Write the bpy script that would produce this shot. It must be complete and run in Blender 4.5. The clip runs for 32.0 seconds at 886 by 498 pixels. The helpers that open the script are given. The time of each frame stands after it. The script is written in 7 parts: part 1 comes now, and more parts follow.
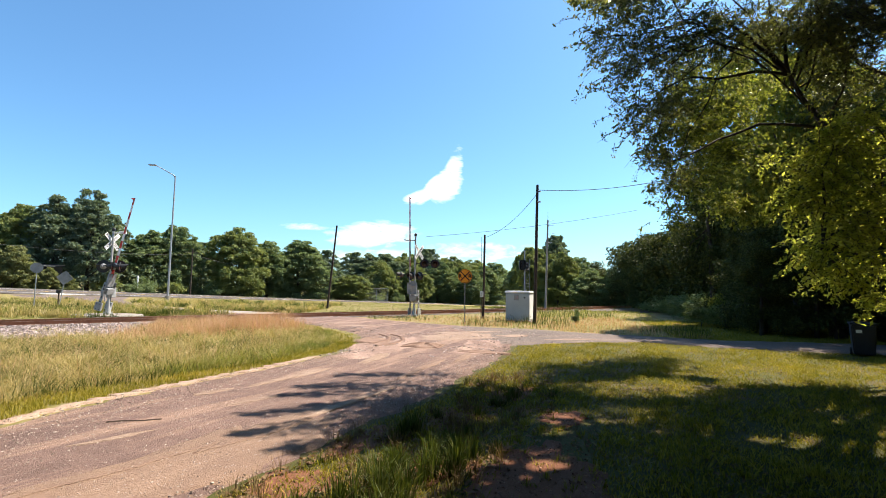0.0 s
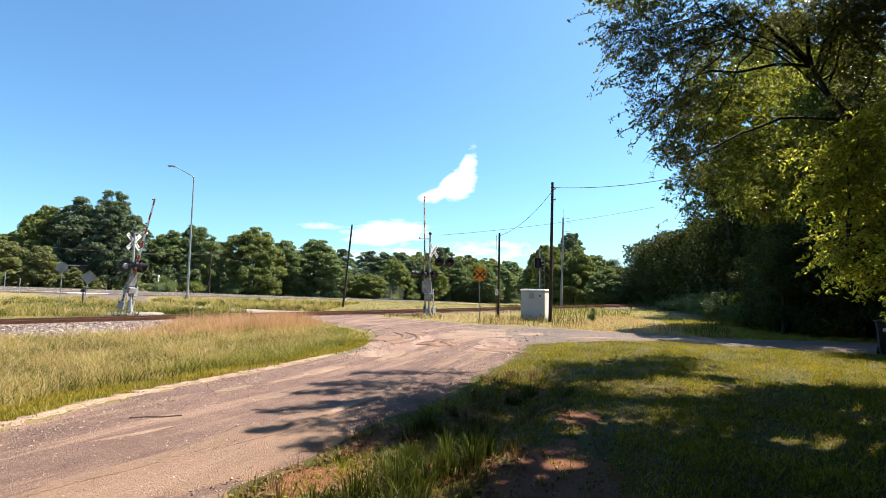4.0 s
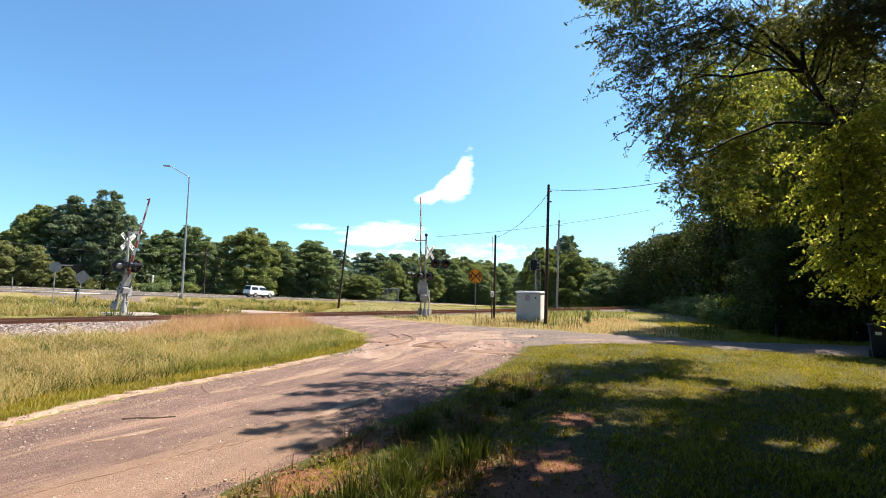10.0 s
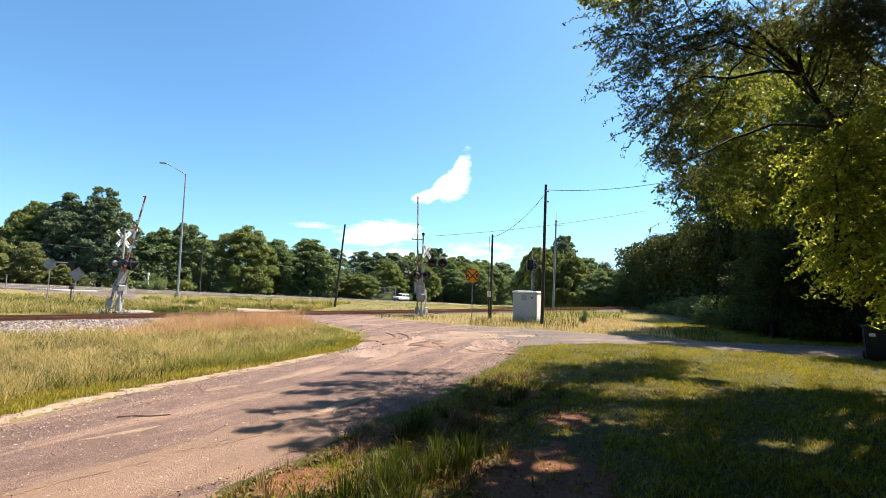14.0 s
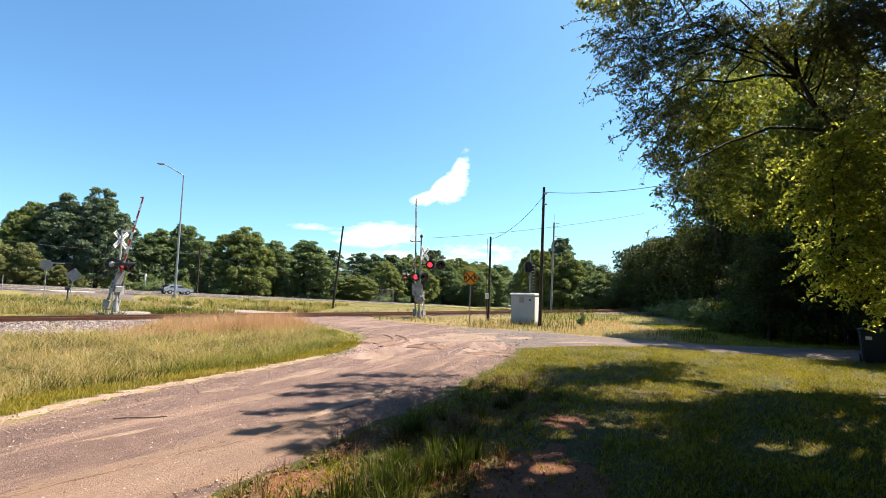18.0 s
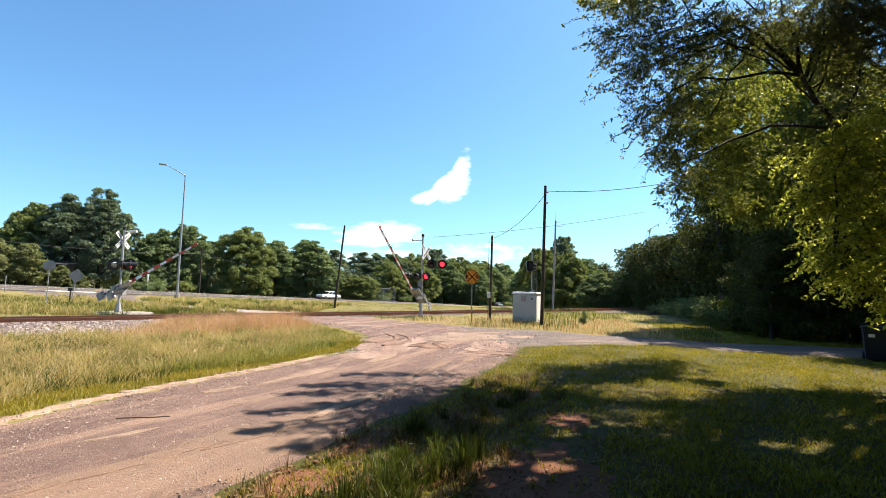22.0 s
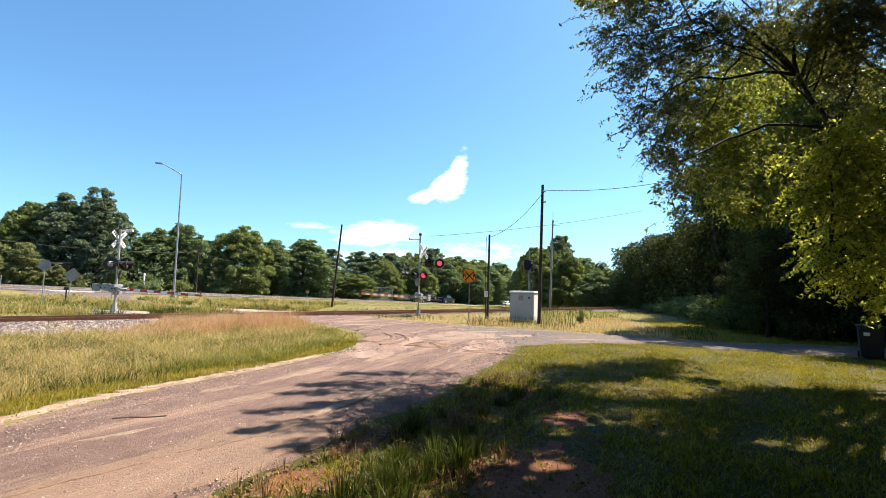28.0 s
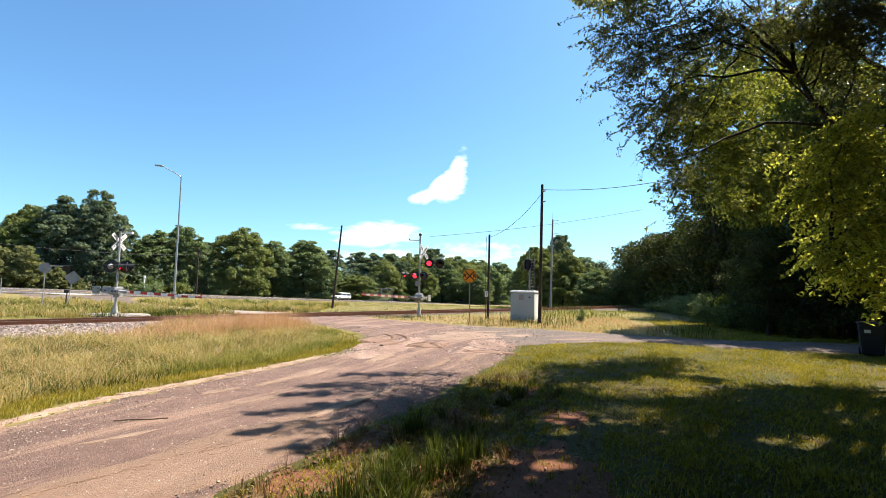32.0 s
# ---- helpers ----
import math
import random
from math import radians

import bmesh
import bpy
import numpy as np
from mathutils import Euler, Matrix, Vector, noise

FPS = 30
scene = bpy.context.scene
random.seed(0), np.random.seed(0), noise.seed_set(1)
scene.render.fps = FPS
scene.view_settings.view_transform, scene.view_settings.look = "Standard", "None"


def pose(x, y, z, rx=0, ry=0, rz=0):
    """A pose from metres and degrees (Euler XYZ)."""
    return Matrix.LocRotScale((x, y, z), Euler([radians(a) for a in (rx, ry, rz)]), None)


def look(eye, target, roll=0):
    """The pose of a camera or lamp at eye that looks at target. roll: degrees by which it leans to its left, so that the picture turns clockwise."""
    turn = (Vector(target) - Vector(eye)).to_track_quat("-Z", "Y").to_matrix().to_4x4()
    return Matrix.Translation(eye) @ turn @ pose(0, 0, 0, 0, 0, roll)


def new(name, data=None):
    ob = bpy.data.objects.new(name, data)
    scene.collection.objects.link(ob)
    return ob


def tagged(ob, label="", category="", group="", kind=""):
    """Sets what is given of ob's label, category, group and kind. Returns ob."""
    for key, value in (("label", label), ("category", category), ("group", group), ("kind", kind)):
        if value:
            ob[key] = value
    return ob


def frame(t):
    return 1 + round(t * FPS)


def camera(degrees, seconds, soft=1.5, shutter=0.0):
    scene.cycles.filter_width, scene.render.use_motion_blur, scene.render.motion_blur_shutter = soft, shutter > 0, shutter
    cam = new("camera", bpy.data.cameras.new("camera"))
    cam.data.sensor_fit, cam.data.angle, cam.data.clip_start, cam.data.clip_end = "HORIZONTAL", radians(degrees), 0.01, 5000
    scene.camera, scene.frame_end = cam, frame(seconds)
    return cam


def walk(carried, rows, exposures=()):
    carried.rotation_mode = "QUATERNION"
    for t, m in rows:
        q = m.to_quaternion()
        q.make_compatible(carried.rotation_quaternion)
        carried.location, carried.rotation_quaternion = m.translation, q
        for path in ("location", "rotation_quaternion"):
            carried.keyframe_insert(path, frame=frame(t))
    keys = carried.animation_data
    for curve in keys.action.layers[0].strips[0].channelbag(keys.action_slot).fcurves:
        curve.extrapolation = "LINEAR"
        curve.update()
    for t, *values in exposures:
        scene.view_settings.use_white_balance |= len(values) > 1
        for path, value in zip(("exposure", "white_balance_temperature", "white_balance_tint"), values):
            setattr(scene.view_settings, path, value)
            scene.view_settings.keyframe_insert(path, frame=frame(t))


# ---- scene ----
# camera: a phone held by a standing viewer, turning a little about one spot
cam = camera(87.4, 32.0, soft=0.85)
TURNS = [
    (0, 94.620, -0.918, -1.254), (0.5, 94.633, -0.883, -0.516), (1, 94.592, -1.059, 0.074), (1.5, 94.480, -1.112, 0.449),
    (2, 94.382, -1.100, 0.643), (2.5, 94.217, -0.912, 0.634), (3, 94.239, -0.788, 0.546), (3.5, 94.352, -0.794, 0.558),
    (5.5, 94.455, -0.732, 0.550), (6, 94.628, -0.858, 0.349), (6.5, 94.601, -1.024, 0.119), (7, 94.515, -0.995, -0.067),
    (7.5, 94.496, -1.055, -0.019), (8, 94.510, -0.958, 0.043), (8.5, 94.707, -1.065, -0.005), (9, 94.829, -0.973, -0.075),
    (9.5, 94.763, -1.034, -0.007), (10, 94.602, -1.066, 0.050), (10.5, 94.671, -1.180, 0.049), (11, 94.698, -1.254, -0.003),
    (11.5, 94.751, -1.314, -0.205), (12, 94.671, -1.218, -0.145), (12.5, 94.577, -1.208, -0.084), (13, 94.464, -1.196, -0.093),
    (13.5, 94.464, -1.192, -0.197), (14, 94.524, -1.393, -0.349), (14.5, 94.505, -1.391, -0.350), (16.5, 94.410, -1.747, -0.701),
    (17, 94.524, -1.717, -0.757), (17.5, 94.657, -1.536, -0.641), (18, 94.781, -1.560, -0.600), (18.5, 94.836, -1.474, -0.641),
    (19, 94.694, -1.427, -0.622), (19.5, 94.547, -1.262, -0.417), (20, 94.452, -1.166, -0.322), (20.5, 94.457, -1.181, -0.351),
    (21, 94.542, -1.281, -0.426), (21.5, 94.620, -1.391, -0.465), (22, 94.666, -1.353, -0.393), (22.5, 94.701, -1.340, -0.391),
    (23, 94.780, -1.396, -0.529), (23.5, 94.849, -1.487, -0.731), (24, 94.793, -1.581, -0.839), (24.5, 94.742, -1.550, -0.811),
    (25, 94.689, -1.428, -0.806), (25.5, 94.640, -1.488, -0.804), (27.5, 94.532, -1.300, -0.730), (28, 94.557, -1.300, -0.712),
    (28.5, 94.578, -1.328, -0.760), (29, 94.511, -1.212, -0.809), (29.5, 94.354, -1.171, -0.810), (30, 94.357, -1.143, -0.802),
    (30.5, 94.451, -1.139, -0.795), (31, 94.581, -1.164, -0.723), (31.5, 94.668, -1.139, -0.719), (32, 94.583, -0.896, -0.674),
]
walk(cam, [(t, pose(0, 0, 2.0, rx, ry, rz)) for t, rx, ry, rz in TURNS], exposures=[(0, 1.50), (32, 1.50)])

# ---- light ----
SUN_AZ, SUN_EL = radians(60), radians(57)      # azimuth clockwise from +Y
to_sun = Vector((math.sin(SUN_AZ) * math.cos(SUN_EL), math.cos(SUN_AZ) * math.cos(SUN_EL), math.sin(SUN_EL)))
sun = new("sun", bpy.data.lights.new("sun", "SUN"))
sun.data.energy, sun.data.angle, sun.data.color = 5.0, radians(0.53), (1.0, 0.885, 0.75)
sun.matrix_world = look(to_sun * 200, (0, 0, 0))


class Nodes:
    """Short notation for shader nodes."""

    def __init__(self, tree):
        self.t = tree
        tree.nodes.clear()

    def add(self, kind, **ins):
        n = self.t.nodes.new(kind)
        for k, v in ins.items():
            self.put(n, k.replace("_", " "), v)
        return n

    def put(self, n, key, v):
        s = n.inputs[int(key[1:])] if key[0] == "#" else n.inputs[key]
        if isinstance(v, bpy.types.NodeSocket):
            self.t.links.new(v, s)
        else:
            s.default_value = v

    def math(self, op, a, b=0.0, clamp=False):
        n = self.add("ShaderNodeMath")
        n.operation, n.use_clamp = op, clamp
        self.put(n, "#0", a), self.put(n, "#1", b)
        return n.outputs[0]

    def mix(self, f, a, b, blend="MIX"):
        n = self.add("ShaderNodeMix")
        n.data_type, n.blend_type = "RGBA", blend
        self.put(n, "#0", f), self.put(n, "#6", a), self.put(n, "#7", b)
        return n.outputs[2]

    def noise(self, vec, scale, detail=4, rough=0.55, warp=0.0):
        n = self.add("ShaderNodeTexNoise", Scale=scale, Detail=detail, Roughness=rough, Distortion=warp)
        if vec is not None:
            self.put(n, "Vector", vec)
        return n.outputs[0]

    def ramp(self, fac, lo, hi, a=0.0, b=1.0):
        n = self.add("ShaderNodeMapRange")
        for k, v in zip(("#0", "#1", "#2", "#3", "#4"), (fac, lo, hi, a, b)):
            self.put(n, k, v)
        return n.outputs[0]


def shade(cols, k):
    return [tuple(x * k for x in c) for c in cols]


def rgb(r, g, b):
    return (r, g, b, 1.0)


# sky: clear blue with one bright wisp and a low bank of cloud
world = bpy.data.worlds.new("sky")
scene.world = world
world.use_nodes = True
N = Nodes(world.node_tree)
sky = N.add("ShaderNodeTexSky")
sky.sky_type, sky.sun_disc, sky.sun_elevation, sky.sun_rotation = "NISHITA", False, SUN_EL, SUN_AZ
sky.air_density, sky.dust_density, sky.ozone_density, sky.altitude = 1.0, 0.9, 3.0, 100.0
way = N.add("ShaderNodeTexCoord").outputs["Generated"]
SKY_TINT = (0.76, 1.10, 1.235)
tint = N.mix(1.0, sky.outputs[0], rgb(*SKY_TINT), "MULTIPLY")
sep = N.add("ShaderNodeSeparateXYZ", Vector=way)
CLOUDS = [  # azimuth, elevation, half widths in degrees, lean, fullness
    (1.3, 12.2, 2.3, 1.9, 0.25, 1.0), (0.2, 12.5, 2.8, 1.3, 0.85, 1.0), (2.1, 14.0, 1.5, 2.0, 0.7, 0.9), (-1.3, 11.2, 2.9, 0.9, 0.32, 0.9), (2.8, 15.7, 0.9, 1.5, 0.5, 0.5),
    (-7.6, 6.2, 5.8, 1.7, 0.06, 0.8), (-15.6, 6.8, 3.2, 0.45, 0.0, 0.42), (6.0, 4.3, 11.0, 1.3, 0.0, 0.40), (-6.0, 3.4, 16.0, 1.2, 0.0, 0.42)]
az = N.math("MULTIPLY", N.math("ARCTAN2", sep.outputs[0], sep.outputs[1]), 57.2958)
el = N.math("MULTIPLY", N.math("ARCSINE", sep.outputs[2]), 57.2958)
streak = N.add("ShaderNodeMapping", Vector=way, Rotation=(0, radians(30), 0), Scale=(9, 9, 26))
fluff = N.noise(streak.outputs[0], 2.6, 9, 0.62, 0.5)
cover = 0.0
for a0, e0, ha, he, lean, full in CLOUDS:
    da = N.math("SUBTRACT", az, a0)
    de = N.math("SUBTRACT", N.math("SUBTRACT", el, e0), N.math("MULTIPLY", da, lean))
    q = N.math("ADD", N.math("POWER", N.math("ABSOLUTE", N.math("DIVIDE", da, ha)), 2.0),
               N.math("POWER", N.math("ABSOLUTE", N.math("DIVIDE", de, he)), 2.0))
    soft_edge = N.math("MULTIPLY", N.math("SUBTRACT", 1.25, q, True), full)
    cover = N.math("MAXIMUM", cover, soft_edge)
veil = N.ramp(N.math("ADD", cover, N.math("MULTIPLY", N.math("SUBTRACT", fluff, 0.5), 1.7)), 0.2, 1.15)
veil = N.math("MULTIPLY", veil, N.ramp(cover, 0.0, 0.2))
cloudy = N.mix(N.math("MULTIPLY", veil, 0.95), tint, rgb(9.8, 10.0, 10.2))
bg = N.add("ShaderNodeBackground", Color=cloudy, Strength=0.065)
N.t.links.new(bg.outputs[0], N.add("ShaderNodeOutputWorld").inputs[0])


# ---- materials ----
def surface(name, a, b, rough=0.7, metal=0.0, scale=4.0, fine=60.0, bump=0.15, spread=(0.35, 0.65), depth=0.01, spec=0.4, dirt=None):
    """A material whose colour wanders between a and b at two scales, with fine relief; dirt: a third colour in blotches."""
    m = bpy.data.materials.new(name)
    m.use_nodes = True
    N = Nodes(m.node_tree)
    v = N.add("ShaderNodeTexCoord").outputs["Object"]
    big, small = N.noise(v, scale, 5), N.noise(v, fine, 3)
    f = N.math("ADD", N.math("MULTIPLY", big, 0.65), N.math("MULTIPLY", small, 0.35))
    col = N.mix(N.ramp(f, *spread), rgb(*a), rgb(*b))
    if dirt:
        col = N.mix(N.ramp(N.noise(v, scale * 0.7, 7, 0.7, 0.4), 0.52, 0.68, 0, 0.8), col, rgb(*dirt))
    r = N.ramp(small, 0.3, 0.7, max(rough - 0.1, 0.02), min(rough + 0.1, 1))
    bp = N.add("ShaderNodeBump", Strength=bump, Distance=depth, Height=N.math("ADD", small, big))
    p = N.add("ShaderNodeBsdfPrincipled", Base_Color=col, Roughness=r, Metallic=metal, Normal=bp.outputs[0])
    p.inputs["Specular IOR Level"].default_value = spec
    N.t.links.new(p.outputs[0], N.add("ShaderNodeOutputMaterial").inputs[0])
    return m


def foliage(name, cols, through_light=0.35, rough=0.5, patch=0.35):
    """Leaves or blades: each its own shade, partly letting light through."""
    m = bpy.data.materials.new(name)
    m.use_nodes = True
    N = Nodes(m.node_tree)
    cols = shade(cols, 0.64)
    geo = N.add("ShaderNodeNewGeometry")
    v = N.add("ShaderNodeTexCoord").outputs["Object"]
    f = N.math("ADD", N.math("MULTIPLY", geo.outputs["Random Per Island"], 0.6), N.math("MULTIPLY", N.ramp(N.noise(v, patch, 3), 0.3, 0.7), 0.4))
    col = N.mix(N.ramp(f, 0.0, 0.5), rgb(*cols[0]), rgb(*cols[1]))
    col = N.mix(N.ramp(f, 0.5, 1.0), col, rgb(*cols[2]))
    p = N.add("ShaderNodeBsdfPrincipled", Base_Color=col, Roughness=rough)
    p.inputs["Specular IOR Level"].default_value = 0.12 if rough > 0.4 else 0.5
    tr = N.add("ShaderNodeBsdfTranslucent", Color=N.mix(1.0, col, rgb(1.25, 1.22, 0.62), "MULTIPLY"))
    mx = N.add("ShaderNodeMixShader")
    mx.inputs[0].default_value = through_light
    N.t.links.new(p.outputs[0], mx.inputs[1]), N.t.links.new(tr.outputs[0], mx.inputs[2])
    N.t.links.new(mx.outputs[0], N.add("ShaderNodeOutputMaterial").inputs[0])
    return m


def glow(name, col, strength):
    m = bpy.data.materials.new(name)
    m.use_nodes = True
    N = Nodes(m.node_tree)
    e = N.add("ShaderNodeEmission", Color=rgb(*col), Strength=strength)
    N.t.links.new(e.outputs[0], N.add("ShaderNodeOutputMaterial").inputs[0])
    return m


def ground_material(name, cols, along=None, stones=0.0, bump=0.5, straw=None):
    """Earth, gravel and thatch: three colours mixed at several scales; along: direction of wheel streaks; straw: colours off the lawn."""
    m = bpy.data.materials.new(name)
    m.use_nodes = True
    N = Nodes(m.node_tree)
    v = N.add("ShaderNodeTexCoord").outputs["Object"]
    cols = shade(cols, 0.61)
    big, mid, fine = N.noise(v, 0.35, 4), N.noise(v, 2.2, 6, 0.65), N.noise(v, 45, 3, 0.7)
    col = N.mix(N.ramp(N.math("ADD", N.math("MULTIPLY", big, 0.5), N.math("MULTIPLY", mid, 0.5)), 0.4, 0.6), rgb(*cols[0]), rgb(*cols[1]))
    if along is not None:
        st = N.add("ShaderNodeMapping", Vector=v, Rotation=(0, 0, along), Scale=(6.0, 0.75, 1))
        st.vector_type = "TEXTURE"
        streaks = N.noise(st.outputs[0], 1.3, 6, 0.65, 0.3)
        col = N.mix(N.ramp(streaks, 0.5, 0.66, 0, 0.85), col, rgb(*cols[2]))
    else:
        col = N.mix(N.ramp(N.noise(v, 1.1, 7, 0.7, 0.5), 0.5, 0.68), col, rgb(*cols[2]))
    if straw:
        straw = shade(straw, 0.75)
        dry = N.mix(N.ramp(mid, 0.4, 0.6), rgb(*straw[0]), rgb(*straw[1]))
        dry = N.mix(N.ramp(big, 0.45, 0.65), dry, rgb(*straw[2]))
        s3 = N.add("ShaderNodeSeparateXYZ", Vector=v)
        off = N.math("MAXIMUM", N.ramp(s3.outputs[0], -2.4, -3.4), N.ramp(N.math("ADD", s3.outputs[1], N.math("MULTIPLY", s3.outputs[0], 0.2)), 19.0, 20.5))
        col = N.mix(off, col, dry)
    col = N.mix(N.ramp(fine, 0.3, 0.7, 0.0, 0.55), col, N.mix(1.0, col, rgb(0.55, 0.52, 0.5), "MULTIPLY"))
    grit = N.noise(v, 130, 2, 0.8)
    col = N.mix(N.ramp(grit, 0.52, 0.72, 0.0, 0.55), col, N.mix(1.0, col, rgb(1.75, 1.7, 1.65), "MULTIPLY"))
    col = N.mix(N.ramp(grit, 0.3, 0.46, 0.6, 0.0), col, N.mix(1.0, col, rgb(0.42, 0.40, 0.38), "MULTIPLY"))
    h = N.math("ADD", N.math("MULTIPLY", mid, 0.6), N.math("ADD", N.math("MULTIPLY", fine, 0.5), N.math("MULTIPLY", grit, 0.25)))
    if stones:
        vo = N.add("ShaderNodeTexVoronoi", Vector=v, Scale=stones)
        pale = N.ramp(vo.outputs["Distance"], 0.12, 0.3, 1, 0)
        pick = N.ramp(N.noise(v, stones * 0.45, 2), 0.54, 0.6)
        col = N.mix(N.math("MULTIPLY", N.math("MULTIPLY", pale, pick), 0.6), col, rgb(0.46, 0.41, 0.37))
        h = N.math("ADD", h, N.math("MULTIPLY", pale, 0.3))
    bp = N.add("ShaderNodeBump", Strength=bump, Distance=0.05, Height=h)
    p = N.add("ShaderNodeBsdfPrincipled", Base_Color=col, Roughness=0.93, Normal=bp.outputs[0])
    p.inputs["Specular IOR Level"].default_value = 0.2
    N.t.links.new(p.outputs[0], N.add("ShaderNodeOutputMaterial").inputs[0])
    return m


M_GROUND = ground_material("meadow_earth", [(0.085, 0.092, 0.020), (0.125, 0.115, 0.034), (0.15, 0.10, 0.045)], straw=[(0.19, 0.17, 0.05), (0.30, 0.25, 0.10), (0.34, 0.25, 0.13)])
M_SOIL = ground_material("red_soil", [(0.23, 0.098, 0.052), (0.32, 0.145, 0.085), (0.145, 0.066, 0.037)])
M_ROAD = ground_material("gravel_road", [(0.225, 0.150, 0.128), (0.335, 0.222, 0.184), (0.56, 0.378, 0.285)], radians(62), 30, 0.9)
M_JUNCTION = ground_material("pale_dirt", [(0.48, 0.325, 0.26), (0.34, 0.225, 0.185), (0.66, 0.47, 0.375)], radians(100), 22, 0.9)
M_DRIVE = ground_material("worn_chipseal", [(0.19, 0.155, 0.14), (0.25, 0.195, 0.17), (0.34, 0.26, 0.21)], radians(-8), 20)
M_ASPHALT = ground_material("highway_asphalt", [(0.13, 0.115, 0.11), (0.16, 0.145, 0.135), (0.18, 0.16, 0.15)], radians(59), 0, 0.2)
M_CONCRETE = ground_material("pale_concrete", [(0.48, 0.44, 0.38), (0.40, 0.36, 0.31), (0.53, 0.49, 0.43)], None, 0, 0.3)
M_BALLAST = ground_material("ballast_bed", [(0.20, 0.165, 0.155), (0.15, 0.12, 0.11), (0.24, 0.20, 0.17)], None, 9, 0.8)
M_PAINT_LINE = surface("road_paint", (0.72, 0.72, 0.70), (0.58, 0.58, 0.56), 0.7, 0, 3, 40, 0.1)
M_GALV = surface("galvanised_steel", (0.26, 0.27, 0.28), (0.38, 0.39, 0.40), 0.5, 0.6, 3, 50, 0.05)
M_ALUMINIUM = surface("weathered_aluminium", (0.34, 0.34, 0.33), (0.46, 0.46, 0.45), 0.5, 0.4, 3, 40, 0.05, dirt=(0.20, 0.19, 0.175))
M_GREYPAINT = surface("grey_paint", (0.20, 0.205, 0.21), (0.32, 0.325, 0.33), 0.55, 0.1, 2, 30, 0.06, dirt=(0.14, 0.13, 0.12))
M_WHITEPAINT = surface("white_paint", (0.78, 0.78, 0.76), (0.70, 0.70, 0.68), 0.5, 0, 2, 30, 0.06, dirt=(0.55, 0.52, 0.47))
M_BLACK = surface("black_enamel", (0.012, 0.012, 0.013), (0.025, 0.025, 0.026), 0.5, 0, 4, 60, 0.05)
M_RED = surface("red_sheeting", (0.55, 0.035, 0.02), (0.45, 0.03, 0.02), 0.4, 0, 3, 40, 0.05)
M_YELLOW = surface("amber_sheeting", (0.80, 0.33, 0.02), (0.70, 0.27, 0.02), 0.45, 0, 3, 30, 0.04)
# one enamel: shade put into the body's tone, sun into lid and side
M_CABINET = surface("cabinet_enamel_shaded", (0.32, 0.36, 0.38), (0.39, 0.43, 0.45), 0.4, 0.05, 1.5, 25, 0.04, dirt=(0.28, 0.30, 0.30))
M_CAB_SUNLIT = surface("cabinet_enamel_sunlit", (0.74, 0.76, 0.77), (0.66, 0.68, 0.69), 0.45, 0.05, 2, 25, 0.04)
M_POLE = surface("creosoted_wood", (0.022, 0.015, 0.011), (0.06, 0.042, 0.03), 0.85, 0, 2.0, 30, 0.4)
M_POLE_GREY = surface("weathered_pole", (0.22, 0.21, 0.20), (0.32, 0.31, 0.30), 0.8, 0, 2.0, 30, 0.3)
M_WIRE = surface("cable", (0.03, 0.03, 0.03), (0.05, 0.05, 0.05), 0.6)
M_RAIL = surface("rusty_rail", (0.24, 0.115, 0.065), (0.36, 0.19, 0.115), 0.75, 0.2, 5, 50, 0.2)
M_RAILTOP = surface("worn_rail_head", (0.33, 0.27, 0.23), (0.42, 0.37, 0.33), 0.35, 0.8, 5, 50, 0.05)
M_TIE = surface("oiled_tie", (0.07, 0.05, 0.035), (0.13, 0.10, 0.07), 0.9, 0, 3, 30, 0.5)
M_BIN = surface("blue_grey_plastic", (0.010, 0.015, 0.026), (0.014, 0.021, 0.034), 0.5, 0, 3, 40, 0.05)
M_RUBBER = surface("tyre_rubber", (0.02, 0.02, 0.02), (0.035, 0.034, 0.033), 0.85)
M_CHROME = surface("bright_wheel", (0.55, 0.55, 0.56), (0.7, 0.7, 0.7), 0.25, 0.9)
M_GLASSDARK = surface("tinted_window", (0.015, 0.018, 0.02), (0.02, 0.024, 0.028), 0.08, 0, 2, 10, 0.0, spec=0.7)
M_TAIL = surface("tail_lens", (0.4, 0.01, 0.01), (0.3, 0.01, 0.01), 0.2)
M_HEAD = surface("clear_lens", (0.7, 0.7, 0.72), (0.6, 0.6, 0.62), 0.15, 0.2)
M_BARK = surface("tree_bark", (0.03, 0.024, 0.019), (0.065, 0.052, 0.042), 0.95, 0, 3, 25, 0.8, depth=0.03)
# near gate boards: weathering and the shade on them both in the colour
M_DULL_RED = surface("weathered_red_in_shade", (0.30, 0.055, 0.035), (0.20, 0.06, 0.045), 0.6, 0, 3, 40, 0.05, dirt=(0.10, 0.06, 0.05))
M_DULL_WHITE = surface("weathered_white_in_shade", (0.42, 0.39, 0.35), (0.32, 0.28, 0.24), 0.6, 0, 3, 40, 0.05, dirt=(0.16, 0.13, 0.11))
M_LIT = glow("lit_red_lens", (1.0, 0.03, 0.05), 1.0)
M_UNLIT = surface("unlit_red_lens", (0.014, 0.007, 0.007), (0.022, 0.010, 0.010), 0.25, 0, 3, 40, 0.0, spec=0.6)
